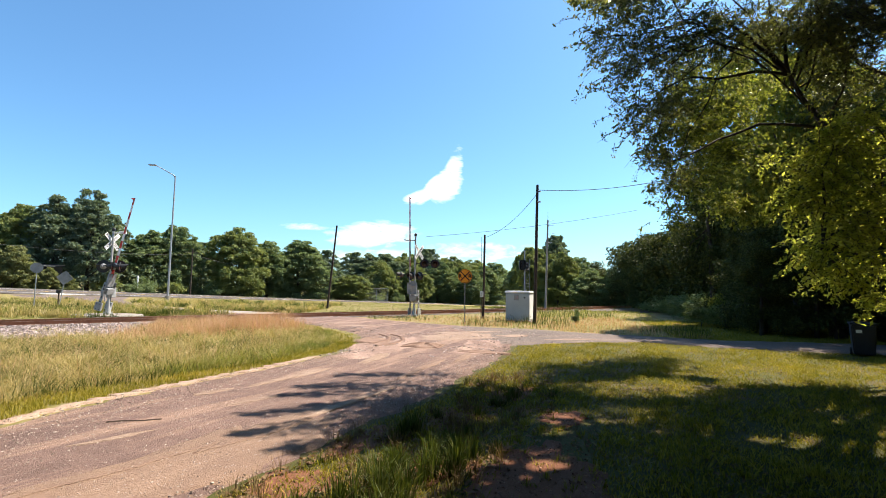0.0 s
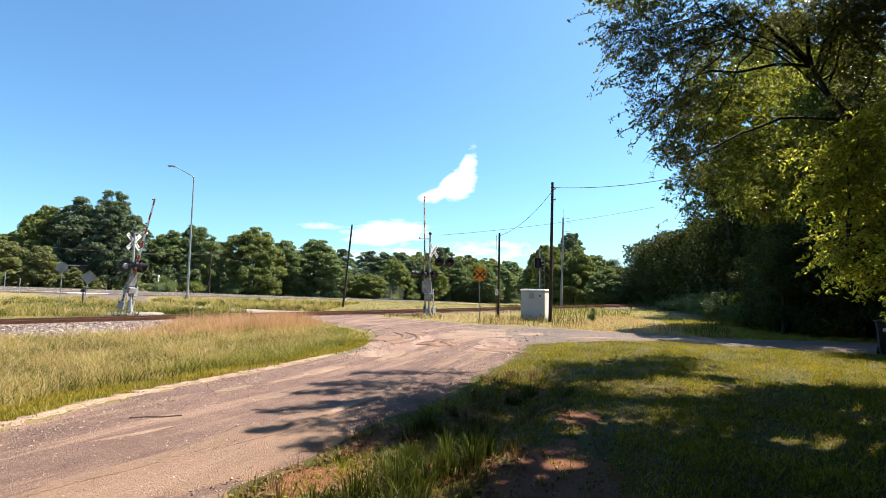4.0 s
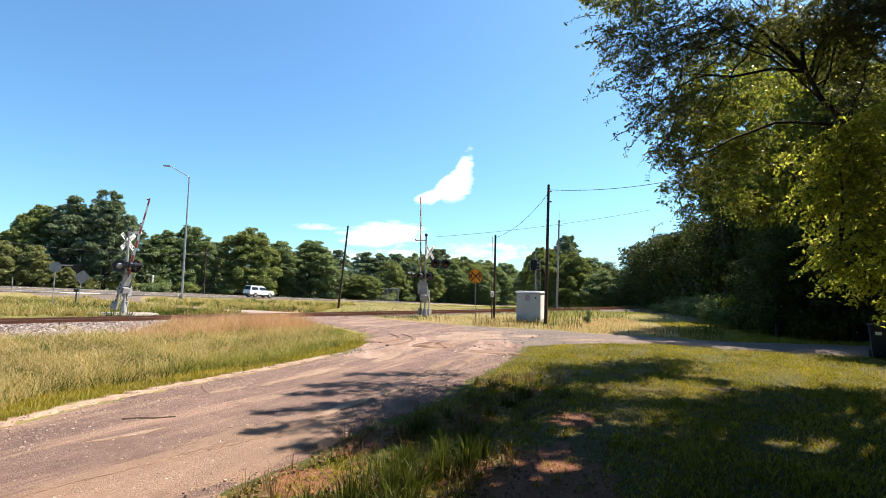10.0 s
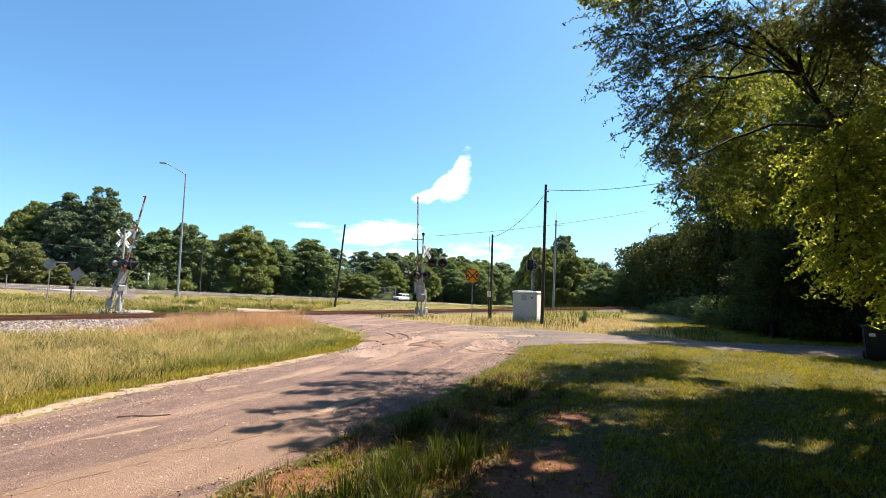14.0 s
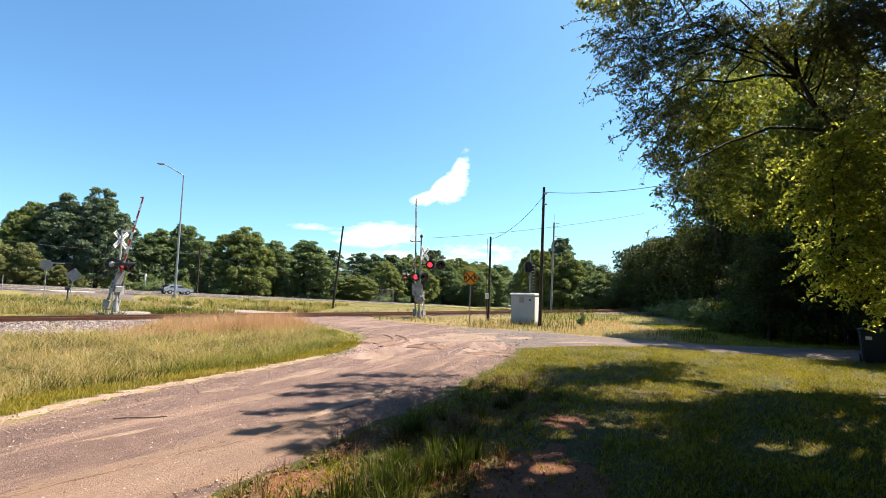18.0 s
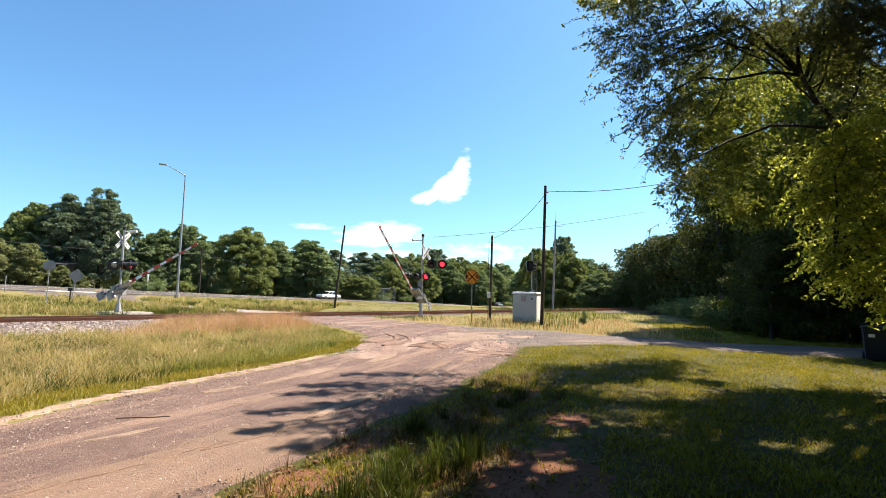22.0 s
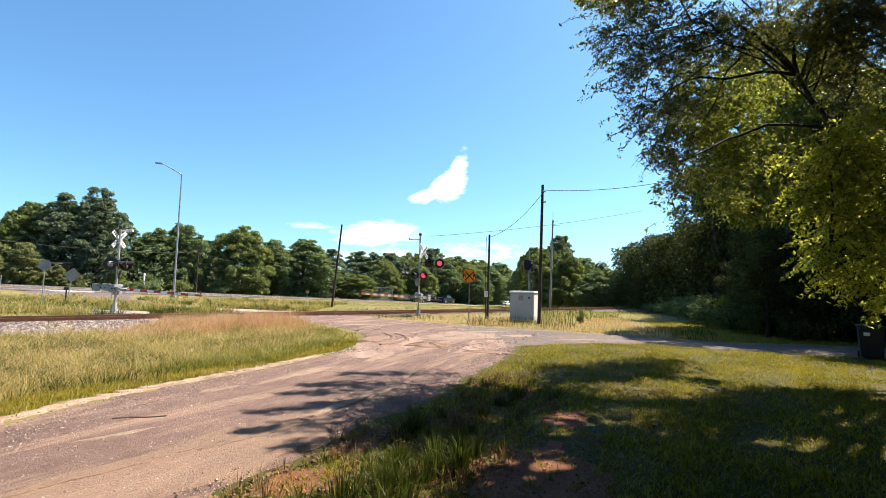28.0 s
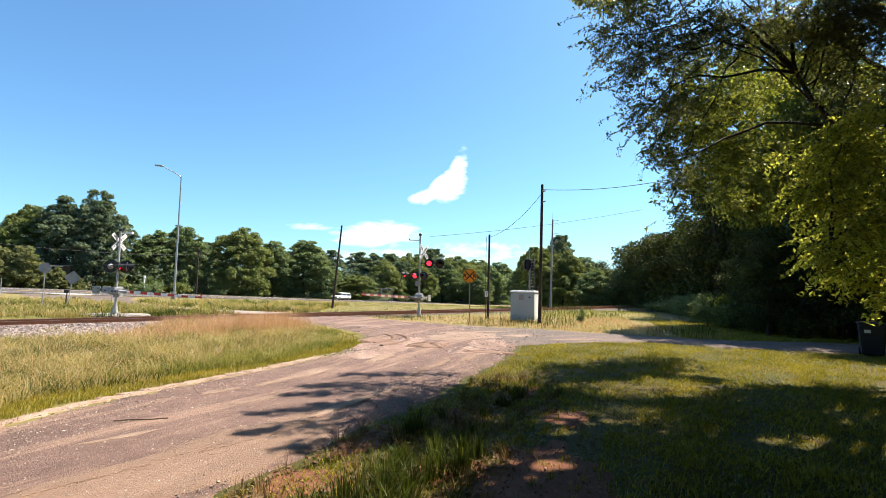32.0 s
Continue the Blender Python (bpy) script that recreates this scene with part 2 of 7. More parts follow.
M_CAR = {k: surface(k + "_car_paint", c, tuple(x * 0.92 for x in c), 0.45 if k == "black" else 0.28, mt, 1.5, 20, 0.0, spec=0.25 if k == "black" else 0.5) for k, c, mt in (
    ("white", (0.80, 0.80, 0.79), 0.0), ("silver", (0.52, 0.53, 0.55), 0.5), ("graphite", (0.13, 0.14, 0.155), 0.5), ("grey", (0.27, 0.28, 0.30), 0.5), ("black", (0.008, 0.009, 0.011), 0.0))}

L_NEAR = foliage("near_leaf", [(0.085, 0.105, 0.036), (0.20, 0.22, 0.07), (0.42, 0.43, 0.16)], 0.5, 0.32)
# near leaf copied brighter for the low bough, sunlight put into its colour
L_SUN = foliage("near_leaf_sun_brightened", [(0.13, 0.17, 0.035), (0.52, 0.57, 0.12), (0.92, 0.92, 0.28)], 0.64, 0.42)
L_MID = foliage("yellowing_leaf", [(0.05, 0.075, 0.02), (0.27, 0.31, 0.06), (0.66, 0.66, 0.16)], 0.46, 0.42)
# woods leaf: shade put into its dark tones, sun flecks into its palest
L_WOOD = foliage("wood_leaf_shaded", [(0.03, 0.045, 0.014), (0.075, 0.10, 0.028), (0.27, 0.29, 0.085)], 0.16)
# far and far dark leaves: bluish haze of distance put into their colours
L_FAR = foliage("far_leaf_hazed", [(0.12, 0.185, 0.09), (0.235, 0.315, 0.15), (0.40, 0.47, 0.23)], 0.32)
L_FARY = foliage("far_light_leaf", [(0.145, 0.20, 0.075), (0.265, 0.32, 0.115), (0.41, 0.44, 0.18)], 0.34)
L_FARD = foliage("far_dark_leaf_hazed", [(0.11, 0.17, 0.13), (0.215, 0.285, 0.185), (0.375, 0.435, 0.26)], 0.30)
L_OLIVE = foliage("olive_leaf", [(0.17, 0.205, 0.09), (0.29, 0.32, 0.14), (0.44, 0.455, 0.22)], 0.35)
G_LAWN = foliage("lawn_blade", [(0.095, 0.115, 0.014), (0.34, 0.31, 0.036), (0.76, 0.60, 0.13)], 0.38, 0.6, 0.8)
G_GREEN = foliage("green_blade", [(0.036, 0.058, 0.012), (0.085, 0.115, 0.022), (0.20, 0.205, 0.055)], 0.38, 0.55, 0.8)
G_HAY = foliage("yellow_blade", [(0.21, 0.20, 0.06), (0.56, 0.46, 0.20), (0.94, 0.77, 0.50)], 0.4, 0.7, 0.9)
G_RUSSET = foliage("russet_seed_grass", [(0.52, 0.28, 0.18), (0.78, 0.46, 0.33), (0.93, 0.68, 0.50)], 0.4, 0.7, 0.6)
G_FIELD = foliage("field_blade", [(0.25, 0.28, 0.09), (0.52, 0.48, 0.19), (0.84, 0.72, 0.42)], 0.4, 0.7, 0.25)
G_MEADOW = foliage("meadow_blade", [(0.13, 0.18, 0.04), (0.28, 0.33, 0.075), (0.52, 0.50, 0.16)], 0.4, 0.65, 0.3)


# ---- making meshes ----
def part(name, bm, material, parent=None, label=""):
    """One mesh object from a bmesh, under its thing."""
    me = bpy.data.meshes.new(name)
    bm.to_mesh(me)
    bm.free()
    for m in material if isinstance(material, (list, tuple)) else [material]:
        me.materials.append(m)
    ob = new(name, me)
    ob.parent = parent
    if label:
        ob["label"] = label
    return ob


def sheet(name, verts, faces, material, parent=None, smooth=False):
    """One mesh object from arrays of corners and of faces with the same number of corners."""
    verts, faces = np.asarray(verts, np.float32), np.asarray(faces, np.int32)
    me = bpy.data.meshes.new(name)
    k = faces.shape[1]
    me.vertices.add(len(verts)), me.loops.add(faces.size), me.polygons.add(len(faces))
    me.vertices.foreach_set("co", verts.ravel())
    me.loops.foreach_set("vertex_index", faces.ravel())
    me.polygons.foreach_set("loop_start", np.arange(0, faces.size, k, dtype=np.int32))
    me.polygons.foreach_set("use_smooth", np.full(len(faces), smooth))
    me.update(calc_edges=True)
    me.materials.append(material)
    ob = new(name, me)
    ob.parent = parent
    return ob


def box(bm, size, at=(0, 0, 0), turn=None, bevel=0.0):
    """A box with bevelled edges about the point at."""
    m = Matrix.Translation(at) @ (turn if turn is not None else Matrix()) @ Matrix.Diagonal((*size, 1))
    made = bmesh.ops.create_cube(bm, size=1, matrix=m)["verts"]
    if bevel:
        edges = {e for v in made for e in v.link_edges}
        bmesh.ops.bevel(bm, geom=list(edges), offset=bevel, segments=2, affect="EDGES", profile=0.6)
    return bm


def rod(bm, a, b, r1, r2=None, seg=12, caps=True):
    """A round bar from a to b."""
    a, b = Vector(a), Vector(b)
    d = b - a
    m = Matrix.Translation((a + b) / 2) @ d.to_track_quat("Z", "Y").to_matrix().to_4x4()
    bmesh.ops.create_cone(bm, cap_ends=caps, segments=seg, radius1=r1, radius2=r1 if r2 is None else r2, depth=d.length, matrix=m)
    return bm


def B():
    return bmesh.new()


def thing(name, x, y, z, label, category, group="", rz=0.0):
    ob = new(name)
    ob.matrix_basis = pose(x, y, z, 0, 0, rz)
    ob.empty_display_size = 0.3
    return tagged(ob, label, category, group)


def tube(points, radii, seg=6):
    """Corners and quads of a bent tapering tube."""
    P = np.asarray(points, float)
    T = np.gradient(P, axis=0)
    T /= np.linalg.norm(T, axis=1)[:, None] + 1e-9
    ref = np.where(np.abs(T[:, 2:3]) > 0.9, [[1.0, 0, 0]], [[0, 0, 1.0]])
    U = np.cross(T, ref)
    U /= np.linalg.norm(U, axis=1)[:, None] + 1e-9
    W = np.cross(T, U)
    ang = np.linspace(0, 2 * np.pi, seg, endpoint=False)
    V = P[:, None] + (U[:, None] * np.cos(ang)[None, :, None] + W[:, None] * np.sin(ang)[None, :, None]) * np.asarray(radii)[:, None, None]
    n = len(P)
    i, j = np.meshgrid(np.arange(n - 1), np.arange(seg), indexing="ij")
    a, b = i * seg + j, i * seg + (j + 1) % seg
    return V.reshape(-1, 3), np.stack([a, b, b + seg, a + seg], -1).reshape(-1, 4)


def joined(pieces):
    vs, fs, n = [], [], 0
    for v, f in pieces:
        vs.append(v), fs.append(f + n)
        n += len(v)
    return np.vstack(vs), np.vstack(fs)


def inside(x, y, poly):
    """Which points lie in the outline."""
    hit = np.zeros(np.shape(x), bool)
    for (x1, y1), (x2, y2) in zip(poly, poly[1:] + poly[:1]):
        cross = ((y1 > y) != (y2 > y)) & (x < (x2 - x1) * (y - y1) / (y2 - y1 + 1e-12) + x1)
        hit ^= cross
    return hit


def ripple(x, y, k=1.0, seed=0.0):
    """Smooth wandering between about -1 and 1."""
    return (np.sin(1.3 * k * x + 2.1 * k * y + seed) + np.sin(-1.9 * k * x + 0.8 * k * y + 1.7 * seed + 1) + np.sin(2.7 * k * x - 2.2 * k * y + 0.6 * seed + 2)) / 3


# ---- lie of the land ----
HW_A, HW_D, HW_N = np.array([-51.8, 55.6]), np.array([0.513, 0.858]), np.array([-0.858, 0.513])   # highway line, direction, far side
TR_A, TR_D, TR_N = np.array([-19.33, 20.38]), np.array([0.804, 0.597]), np.array([-0.597, 0.804])   # middle of the track


def smooth(a, b, x):
    k = np.clip((x - a) / (b - a), 0, 1)
    return k * k * (3 - 2 * k)


def highway_z(u, off=0.0):
    """The highway falls by about four in a hundred, then levels out; it leans towards the viewer. off: metres from its middle, this side."""
    u = np.asarray(u, float)
    lean = 0.018 + 0.026 * smooth(60, 0, u)
    return 0.70 - 0.0395 * (np.clip(u, -30, 190) + 12 * np.tanh((u - np.clip(u, -30, 190)) / 12)) - lean * np.clip(off, -6.6, 6.6)


ROAD_L = [(-6.4, -8), (-6.2, 0), (-6.05, 4), (-5.97, 6.47), (-5.7, 7.6), (-4.96, 9.25), (-3.97, 11.06), (-3.1, 12.92), (-2.49, 14.76), (-2.35, 16.4), (-3.1, 18.9), (-4.7, 21.4), (-6.4, 23.85), (-8.6, 26.2), (-10.6, 27.8), (-13.0, 29.6), (-15.0, 31.0)]
ROAD_R = [(-3.0, -8), (-2.7, 0), (-2.3, 3), (-2.05, 4.44), (-1.5, 5.4), (-1.2, 6.3), (-0.17, 8.0), (1.05, 10.92), (1.82, 12.61), (2.89, 16.04), (3.6, 19.8), (2.7, 23.2), (0.5, 24.6), (-2.0, 26.6), (-4.6, 28.8), (-8.0, 31.2), (-12.0, 33.0)]
DRIVE_N = [(1.6, 15.0), (2.89, 16.04), (5.55, 17.1), (8.0, 17.5), (10.2, 16.4), (13.1, 15.2), (20, 13.6), (34, 12)]
DRIVE_F = [(0.8, 24.3), (3.2, 23.3), (4.9, 22.6), (6.8, 20.95), (9.05, 19.8), (11.7, 18.7), (15.7, 18.0), (22, 17.2), (36, 16)]
ACCESS_N = [(-10.5, 29.6), (-13.0, 30.8), (-17.0, 32.3), (-22.0, 35.6), (-29, 41.6), (-36, 47), (-46, 50.0)]
ACCESS_F = [(-8.5, 31.6), (-12.5, 33.2), (-16.5, 34.4), (-21.0, 37.6), (-27.5, 43.5), (-33, 51.0), (-38, 61.0)]
ACCESS_POLY = ACCESS_N + ACCESS_F[::-1]
ROAD_POLY = ROAD_L + ROAD_R[::-1]
DRIVE_POLY = DRIVE_N + DRIVE_F[::-1]
DIRT_POLY = [(0.35, 3.8), (1.45, 3.8), (1.75, 5.2), (2.45, 6.8), (2.4, 7.6), (1.7, 7.4), (1.2, 6.4), (0.7, 5.0)]


def land(x, y):
    """Height of the ground."""
    x, y = np.asarray(x, float), np.asarray(y, float)
    u = (x - HW_A[0]) * HW_D[0] + (y - HW_A[1]) * HW_D[1]
    d = -((x - HW_A[0]) * HW_N[0] + (y - HW_A[1]) * HW_N[1])
    hz = highway_z(u, d)
    fall = smooth(13 + 36 * smooth(0.1, -1.0, hz), 6.8, d)
    fall = np.where(hz < 0, np.maximum(fall, smooth(37, 54, y) * smooth(0.62, 0.40, x / np.maximum(y, 1.0))), fall)      # the meadow falls away beyond the track
    z = hz * fall
    tn = (x - TR_A[0]) * TR_N[0] + (y - TR_A[1]) * TR_N[1]
    z = z - 0.10 * np.exp(-((tn + 4.5) / 1.6) ** 2) * smooth(0, -6, x + 4)
    ditch = np.exp(-((x - (0.25 + 0.42 * (y - 6.0))) / 0.55) ** 2) * smooth(11.5, 8.5, y)
    return z - 0.13 * ditch + 0.02 * ripple(x, y, 0.35) * smooth(60, 20, np.hypot(x, y))


def axis(fine_a, fine_b, step, far):
    left = fine_a - np.geomspace(step, far, 26)[::-1]
    right = fine_b + np.geomspace(step, far, 26)
    return np.concatenate([left, np.arange(fine_a, fine_b + 1e-6, step), right])


def grid(xs, ys, h):
    X, Y = np.meshgrid(xs, ys, indexing="ij")
    V = np.stack([X, Y, h(X, Y)], -1).reshape(-1, 3)
    i, j = np.meshgrid(np.arange(len(xs) - 1), np.arange(len(ys) - 1), indexing="ij")
    a = i * len(ys) + j
    return V, np.stack([a, a + len(ys), a + len(ys) + 1, a + 1], -1).reshape(-1, 4)


V, F = grid(axis(-60, 30, 0.4, 3000), axis(-4, 70, 0.4, 3000), land)
ground = tagged(sheet("ground", V, F, M_GROUND, None, True), "grassy earth of meadow and lawn falling away to the highway", "ground", kind="structure")


def resample(line, n):
    P = np.array(line, float)
    s = np.concatenate([[0], np.cumsum(np.linalg.norm(np.diff(P, axis=0), axis=1))])
    q = np.linspace(0, s[-1], n)
    out = np.stack([np.interp(q, s, P[:, 0]), np.interp(q, s, P[:, 1])], -1)
    for _ in range(3):
        out[1:-1] = (out[:-2] + 2 * out[1:-1] + out[2:]) / 4
    return out


def ribbon(name, left, right, n, across, lift, material, rag=0.12, crown=0.0):
    """A strip of road between two edge lines, laid on the land with ragged edges."""
    L, R = resample(left, n), resample(right, n)
    w = (R - L) / np.linalg.norm(R - L, axis=1)[:, None]
    k = np.arange(n)
    L = L + w * (rag * ripple(k * 0.9, k * 0.37, 1.0, 1.0))[:, None]
    R = R + w * (rag * ripple(k * 0.8, k * 0.43, 1.0, 4.0))[:, None]
    f = np.linspace(0, 1, across)
    P = L[:, None] * (1 - f)[None, :, None] + R[:, None] * f[None, :, None]
    z = land(P[..., 0], P[..., 1]) + lift + crown * (1 - (2 * f[None] - 1) ** 2)
    z[:, 0] -= lift + 0.03
    z[:, -1] -= lift + 0.03
    V = np.concatenate([P, z[..., None]], -1).reshape(-1, 3)
    i, j = np.meshgrid(np.arange(n - 1), np.arange(across - 1), indexing="ij")
    a = i * across + j
    return sheet(name, V, np.stack([a, a + 1, a + across + 1, a + across], -1).reshape(-1, 4), material, None, True)


tagged(ribbon("road", ROAD_L, ROAD_R, 220, 18, 0.03, M_ROAD, 0.14, 0.02), "worn gravel and dirt road over the railway crossing", "road", kind="structure")
tagged(ribbon("access_road", ACCESS_N, ACCESS_F, 90, 8, 0.03, M_DRIVE, 0.15), "worn grey approach from the crossing to the highway", "road", kind="structure")
tagged(ribbon("crossing_apron", ACCESS_N[:4], ACCESS_F[:4], 60, 8, 0.05, M_CONCRETE, 0.2), "pale concrete apron beside the crossing", "road", kind="structure")
tagged(ribbon("driveway", DRIVE_N, DRIVE_F, 120, 12, 0.045, M_DRIVE, 0.12), "grey chip-sealed lane leading off to the woods", "road", kind="structure")

def blob(name, x, y, a, b, turn, lift, material, seed, label, category, heap=0.0):
    """A ragged patch laid on the land, a by b metres across."""
    g = np.random.default_rng(seed)
    na, nr = 120, 7
    th = np.linspace(0, 2 * np.pi, na, endpoint=False)
    edge = 1 + sum(0.30 / k ** 0.75 * np.sin(k * th + g.uniform(0, 6.28)) for k in (2, 3, 5, 7, 11, 17, 23, 31, 41))
    V = [(x, y, float(land(x, y)) + lift + heap)]
    for i in range(1, nr + 1):
        q = i / nr
        lx, ly = a / 2 * q * edge * np.cos(th), b / 2 * q * edge * np.sin(th)
        px, py = x + lx * math.cos(turn) - ly * math.sin(turn), y + lx * math.sin(turn) + ly * math.cos(turn)
        pz = land(px, py) + lift + heap * (1 - q * q) * (1 + 0.3 * np.sin(5 * th)) - (lift + 0.02 if i == nr else 0)
        V += list(zip(px, py, pz))
    F = [(1 + i * na + k, 1 + (i + 1) * na + k, 1 + (i + 1) * na + (k + 1) % na, 1 + i * na + (k + 1) % na) for i in range(nr - 1) for k in range(na)]
    ob = sheet(name, V, F, material, None, True)
    bm = bmesh.new()
    bm.from_mesh(ob.data)
    bm.verts.ensure_lookup_table()
    for k in range(na):
        bm.faces.new((bm.verts[0], bm.verts[1 + k], bm.verts[1 + (k + 1) % na])).smooth = True
    bm.to_mesh(ob.data)
    bm.free()
    return tagged(ob, label, category, kind="structure")


M_PALE = ground_material("pale_sand", [(0.47, 0.335, 0.25), (0.37, 0.26, 0.20), (0.54, 0.41, 0.315)], None, 26, 0.7)
M_TREAD = ground_material("churned_dirt", [(0.32, 0.205, 0.155), (0.40, 0.265, 0.20), (0.27, 0.17, 0.125)], None, 14)
M_RUT = ground_material("rut_dirt", [(0.27, 0.17, 0.125), (0.33, 0.21, 0.155), (0.23, 0.14, 0.10)], None, 14)
M_CRACK = ground_material("crack_dirt", [(0.13, 0.095, 0.08), (0.10, 0.075, 0.062), (0.16, 0.12, 0.10)])
M_THIN = ground_material("thin_turf", [(0.10, 0.08, 0.038), (0.14, 0.105, 0.052), (0.19, 0.14, 0.075)])
M_SANDY = ground_material("sandy_gravel", [(0.40, 0.268, 0.195), (0.33, 0.225, 0.172), (0.45, 0.31, 0.23)], radians(62), 26, 0.8)
M_SAND = ground_material("edge_sand", [(0.60, 0.43, 0.32), (0.46, 0.33, 0.245), (0.66, 0.50, 0.38)], None, 26, 0.7)
SHOULDER_L = [(x - 0.20, y - 0.05) for x, y in ROAD_L[:8]]
tagged(ribbon("road_shoulder", SHOULDER_L, [(x + 0.08, y) for x, y in ROAD_L[:8]], 230, 6, 0.034, M_SAND, 0.22), "pale sandy edge of the gravel road", "road shoulder", kind="structure")
blob("dirt_patch", -2.7, 5.2, 6.0, 1.5, 1.15, 0.05, M_SANDY, 1, "sandy gravel in the wheel track", "dirt patch")
tagged(ribbon("road_crack", [(-4.5, 6.72), (-4.3, 6.80), (-4.1, 6.80), (-3.85, 6.9)], [(-4.5, 6.705), (-4.3, 6.785), (-4.1, 6.785), (-3.85, 6.888)], 40, 4, 0.064, M_CRACK, 0.004), "thin crack along the road", "crack", kind="structure")
blob("dirt_patch", -0.2, 15.6, 4.6, 6.6, -0.25, 0.048, M_JUNCTION, 3, "pale dirt worn into the junction", "dirt patch")
blob("dirt_patch", 1.0, 18.6, 3.6, 3.0, 0.3, 0.052, M_PALE, 4, "pale sandy dirt at the junction", "dirt patch")
blob("dirt_heap", -0.25, 15.4, 1.7, 0.9, 0.1, 0.05, M_TREAD, 5, "low brown heap of churned dirt", "dirt heap", 0.10)
blob("dirt_heap", 1.5, 14.3, 1.6, 0.7, -0.2, 0.05, M_TREAD, 6, "low ridge of churned dirt", "dirt heap", 0.03)
blob("dirt_patch", -1.95, 16.6, 1.3, 2.4, 0.3, 0.058, M_TREAD, 7, "brown tyre-churned dirt", "dirt patch")
for i, line in enumerate(([(-2.2, 18.9), (-1.75, 17.9), (-1.7, 17.0), (-1.95, 16.3), (-2.2, 15.9)], [(-1.75, 18.9), (-1.25, 17.9), (-1.15, 16.9), (-1.45, 15.9), (-1.9, 15.2)])):
    tagged(ribbon("tyre_rut", line, [(x + 0.24, y - 0.06) for x, y in line], 60, 5, 0.056, M_RUT, 0.05, 0.02), "dark curved tyre rut in the dirt", "tyre rut", kind="structure")
for i, (x, y, a, b) in enumerate([(-3.95, 8.65, 0.8, 0.22), (-3.0, 8.1, 0.9, 0.26), (-3.95, 6.05, 0.8, 0.16), (3.3, 19.0, 1.6, 0.8), (2.2, 20.5, 2.2, 0.6), (5.4, 17.9, 2.6, 0.35), (-3.6, 22.6, 2.4, 0.8), (-4.6, 24.4, 2.6, 0.6)]):
    blob("pale_patch", x, y, a, b, 0.85 if i < 3 else 0.2, 0.056, M_PALE, 10 + i, "pale worn patch in the road surface", "road patch")
for i, (x, y, a, b, q) in enumerate([(-2.2, 6.3, 2.2, 0.22, 1.0), (-1.4, 7.9, 2.6, 0.2, 1.05), (-3.3, 5.0, 2.4, 0.25, 0.95), (-2.9, 10.2, 2.4, 0.3, 1.05), (-0.2, 11.3, 2.8, 0.28, 1.2), (-1.5, 12.8, 2.4, 0.35, 1.3), (0.9, 13.2, 2.0, 0.25, 1.3)]):
    blob("wheel_streak", x, y, a, b, q, 0.06, M_PALE if i % 2 else M_SANDY, 50 + i, "pale sandy streak in the wheel track", "road patch")
blob("bare_soil", 1.15, 5.1, 1.3, 2.6, -0.35, 0.012, M_SOIL, 30, "bare red soil in the shade beside the lawn", "soil")
blob("bare_soil", 2.05, 7.3, 0.9, 0.7, 0.2, 0.012, M_SOIL, 31, "small bare patch of red soil", "soil")
blob("bare_soil", -0.75, 6.3, 1.3, 0.8, 0.8, 0.010, M_SOIL, 32, "bare soil where the grass has worn away", "soil")
blob("bare_soil", -1.35, 4.9, 0.9, 0.8, 0.8, 0.010, M_SOIL, 33, "bare soil where the grass has worn away", "soil")
blob("bare_soil", 0.5, 7.6, 1.6, 0.9, 0.9, 0.010, M_SOIL, 36, "bare soil between the tufts", "soil")
blob("bare_soil", 0.1, 5.6, 1.2, 0.7, 0.8, 0.010, M_SOIL, 37, "bare soil between the tufts", "soil")
blob("bare_soil", 1.6, 9.2, 1.4, 0.7, 0.9, 0.010, M_SOIL, 38, "bare soil between the tufts", "soil")
blob("bare_soil", 3.6, 11.3, 3.4, 1.0, 0.1, 0.010, M_THIN, 34, "thin worn ground in the lawn", "soil")
blob("bare_soil", 5.2, 9.6, 2.6, 0.7, 0.2, 0.010, M_THIN, 35, "thin worn ground in the lawn", "soil")


def highway_point(u, off, lift=0.0):
    p = HW_A + HW_D * u - HW_N * off
    return Vector((p[0], p[1], float(highway_z(u, off)) + lift))


def highway_strip(name, u0, u1, off0, off1, lift, material, n=160):
    us = np.linspace(u0, u1, n)
    offs = np.linspace(off0, off1, 5)
    P = HW_A[None, None] + HW_D[None, None] * us[:, None, None] - HW_N[None, None] * offs[None, :, None]
    z = highway_z(us[:, None], offs[None, :]) + lift
    V = np.concatenate([P, z[..., None]], -1).reshape(-1, 3)
    i, j = np.meshgrid(np.arange(n - 1), np.arange(4), indexing="ij")
    a = i * 5 + j
    return sheet(name, V, np.stack([a, a + 1, a + 6, a + 5], -1).reshape(-1, 4), material, None, True)


tagged(highway_strip("highway", -450, 900, 6.6, -6.6, 0.06, M_ASPHALT, 500), "two-lane asphalt highway", "road", kind="structure")
for nm, off in (("edge_line", 3.75), ("edge_line", -3.75)):
    tagged(highway_strip(nm, -300, 420, off + 0.09, off - 0.09, 0.066, M_PAINT_LINE, 300), "white painted edge line", "road marking", kind="structure")
tagged(highway_strip("centre_line", -300, 420, 0.12, -0.12, 0.066, surface("yellow_paint", (0.6, 0.38, 0.03), (0.5, 0.33, 0.05), 0.7), 300), "yellow painted centre line", "road marking", kind="structure")


# ---- railway ----
def on_track(u, n, z):
    p = TR_A + TR_D * u + TR_N * n
    return (p[0], p[1], z)


RAIL_TOP = 0.20
TRACK_TURN = math.degrees(math.atan2(TR_D[1], TR_D[0]))
us = np.linspace(-40, 110, 200)
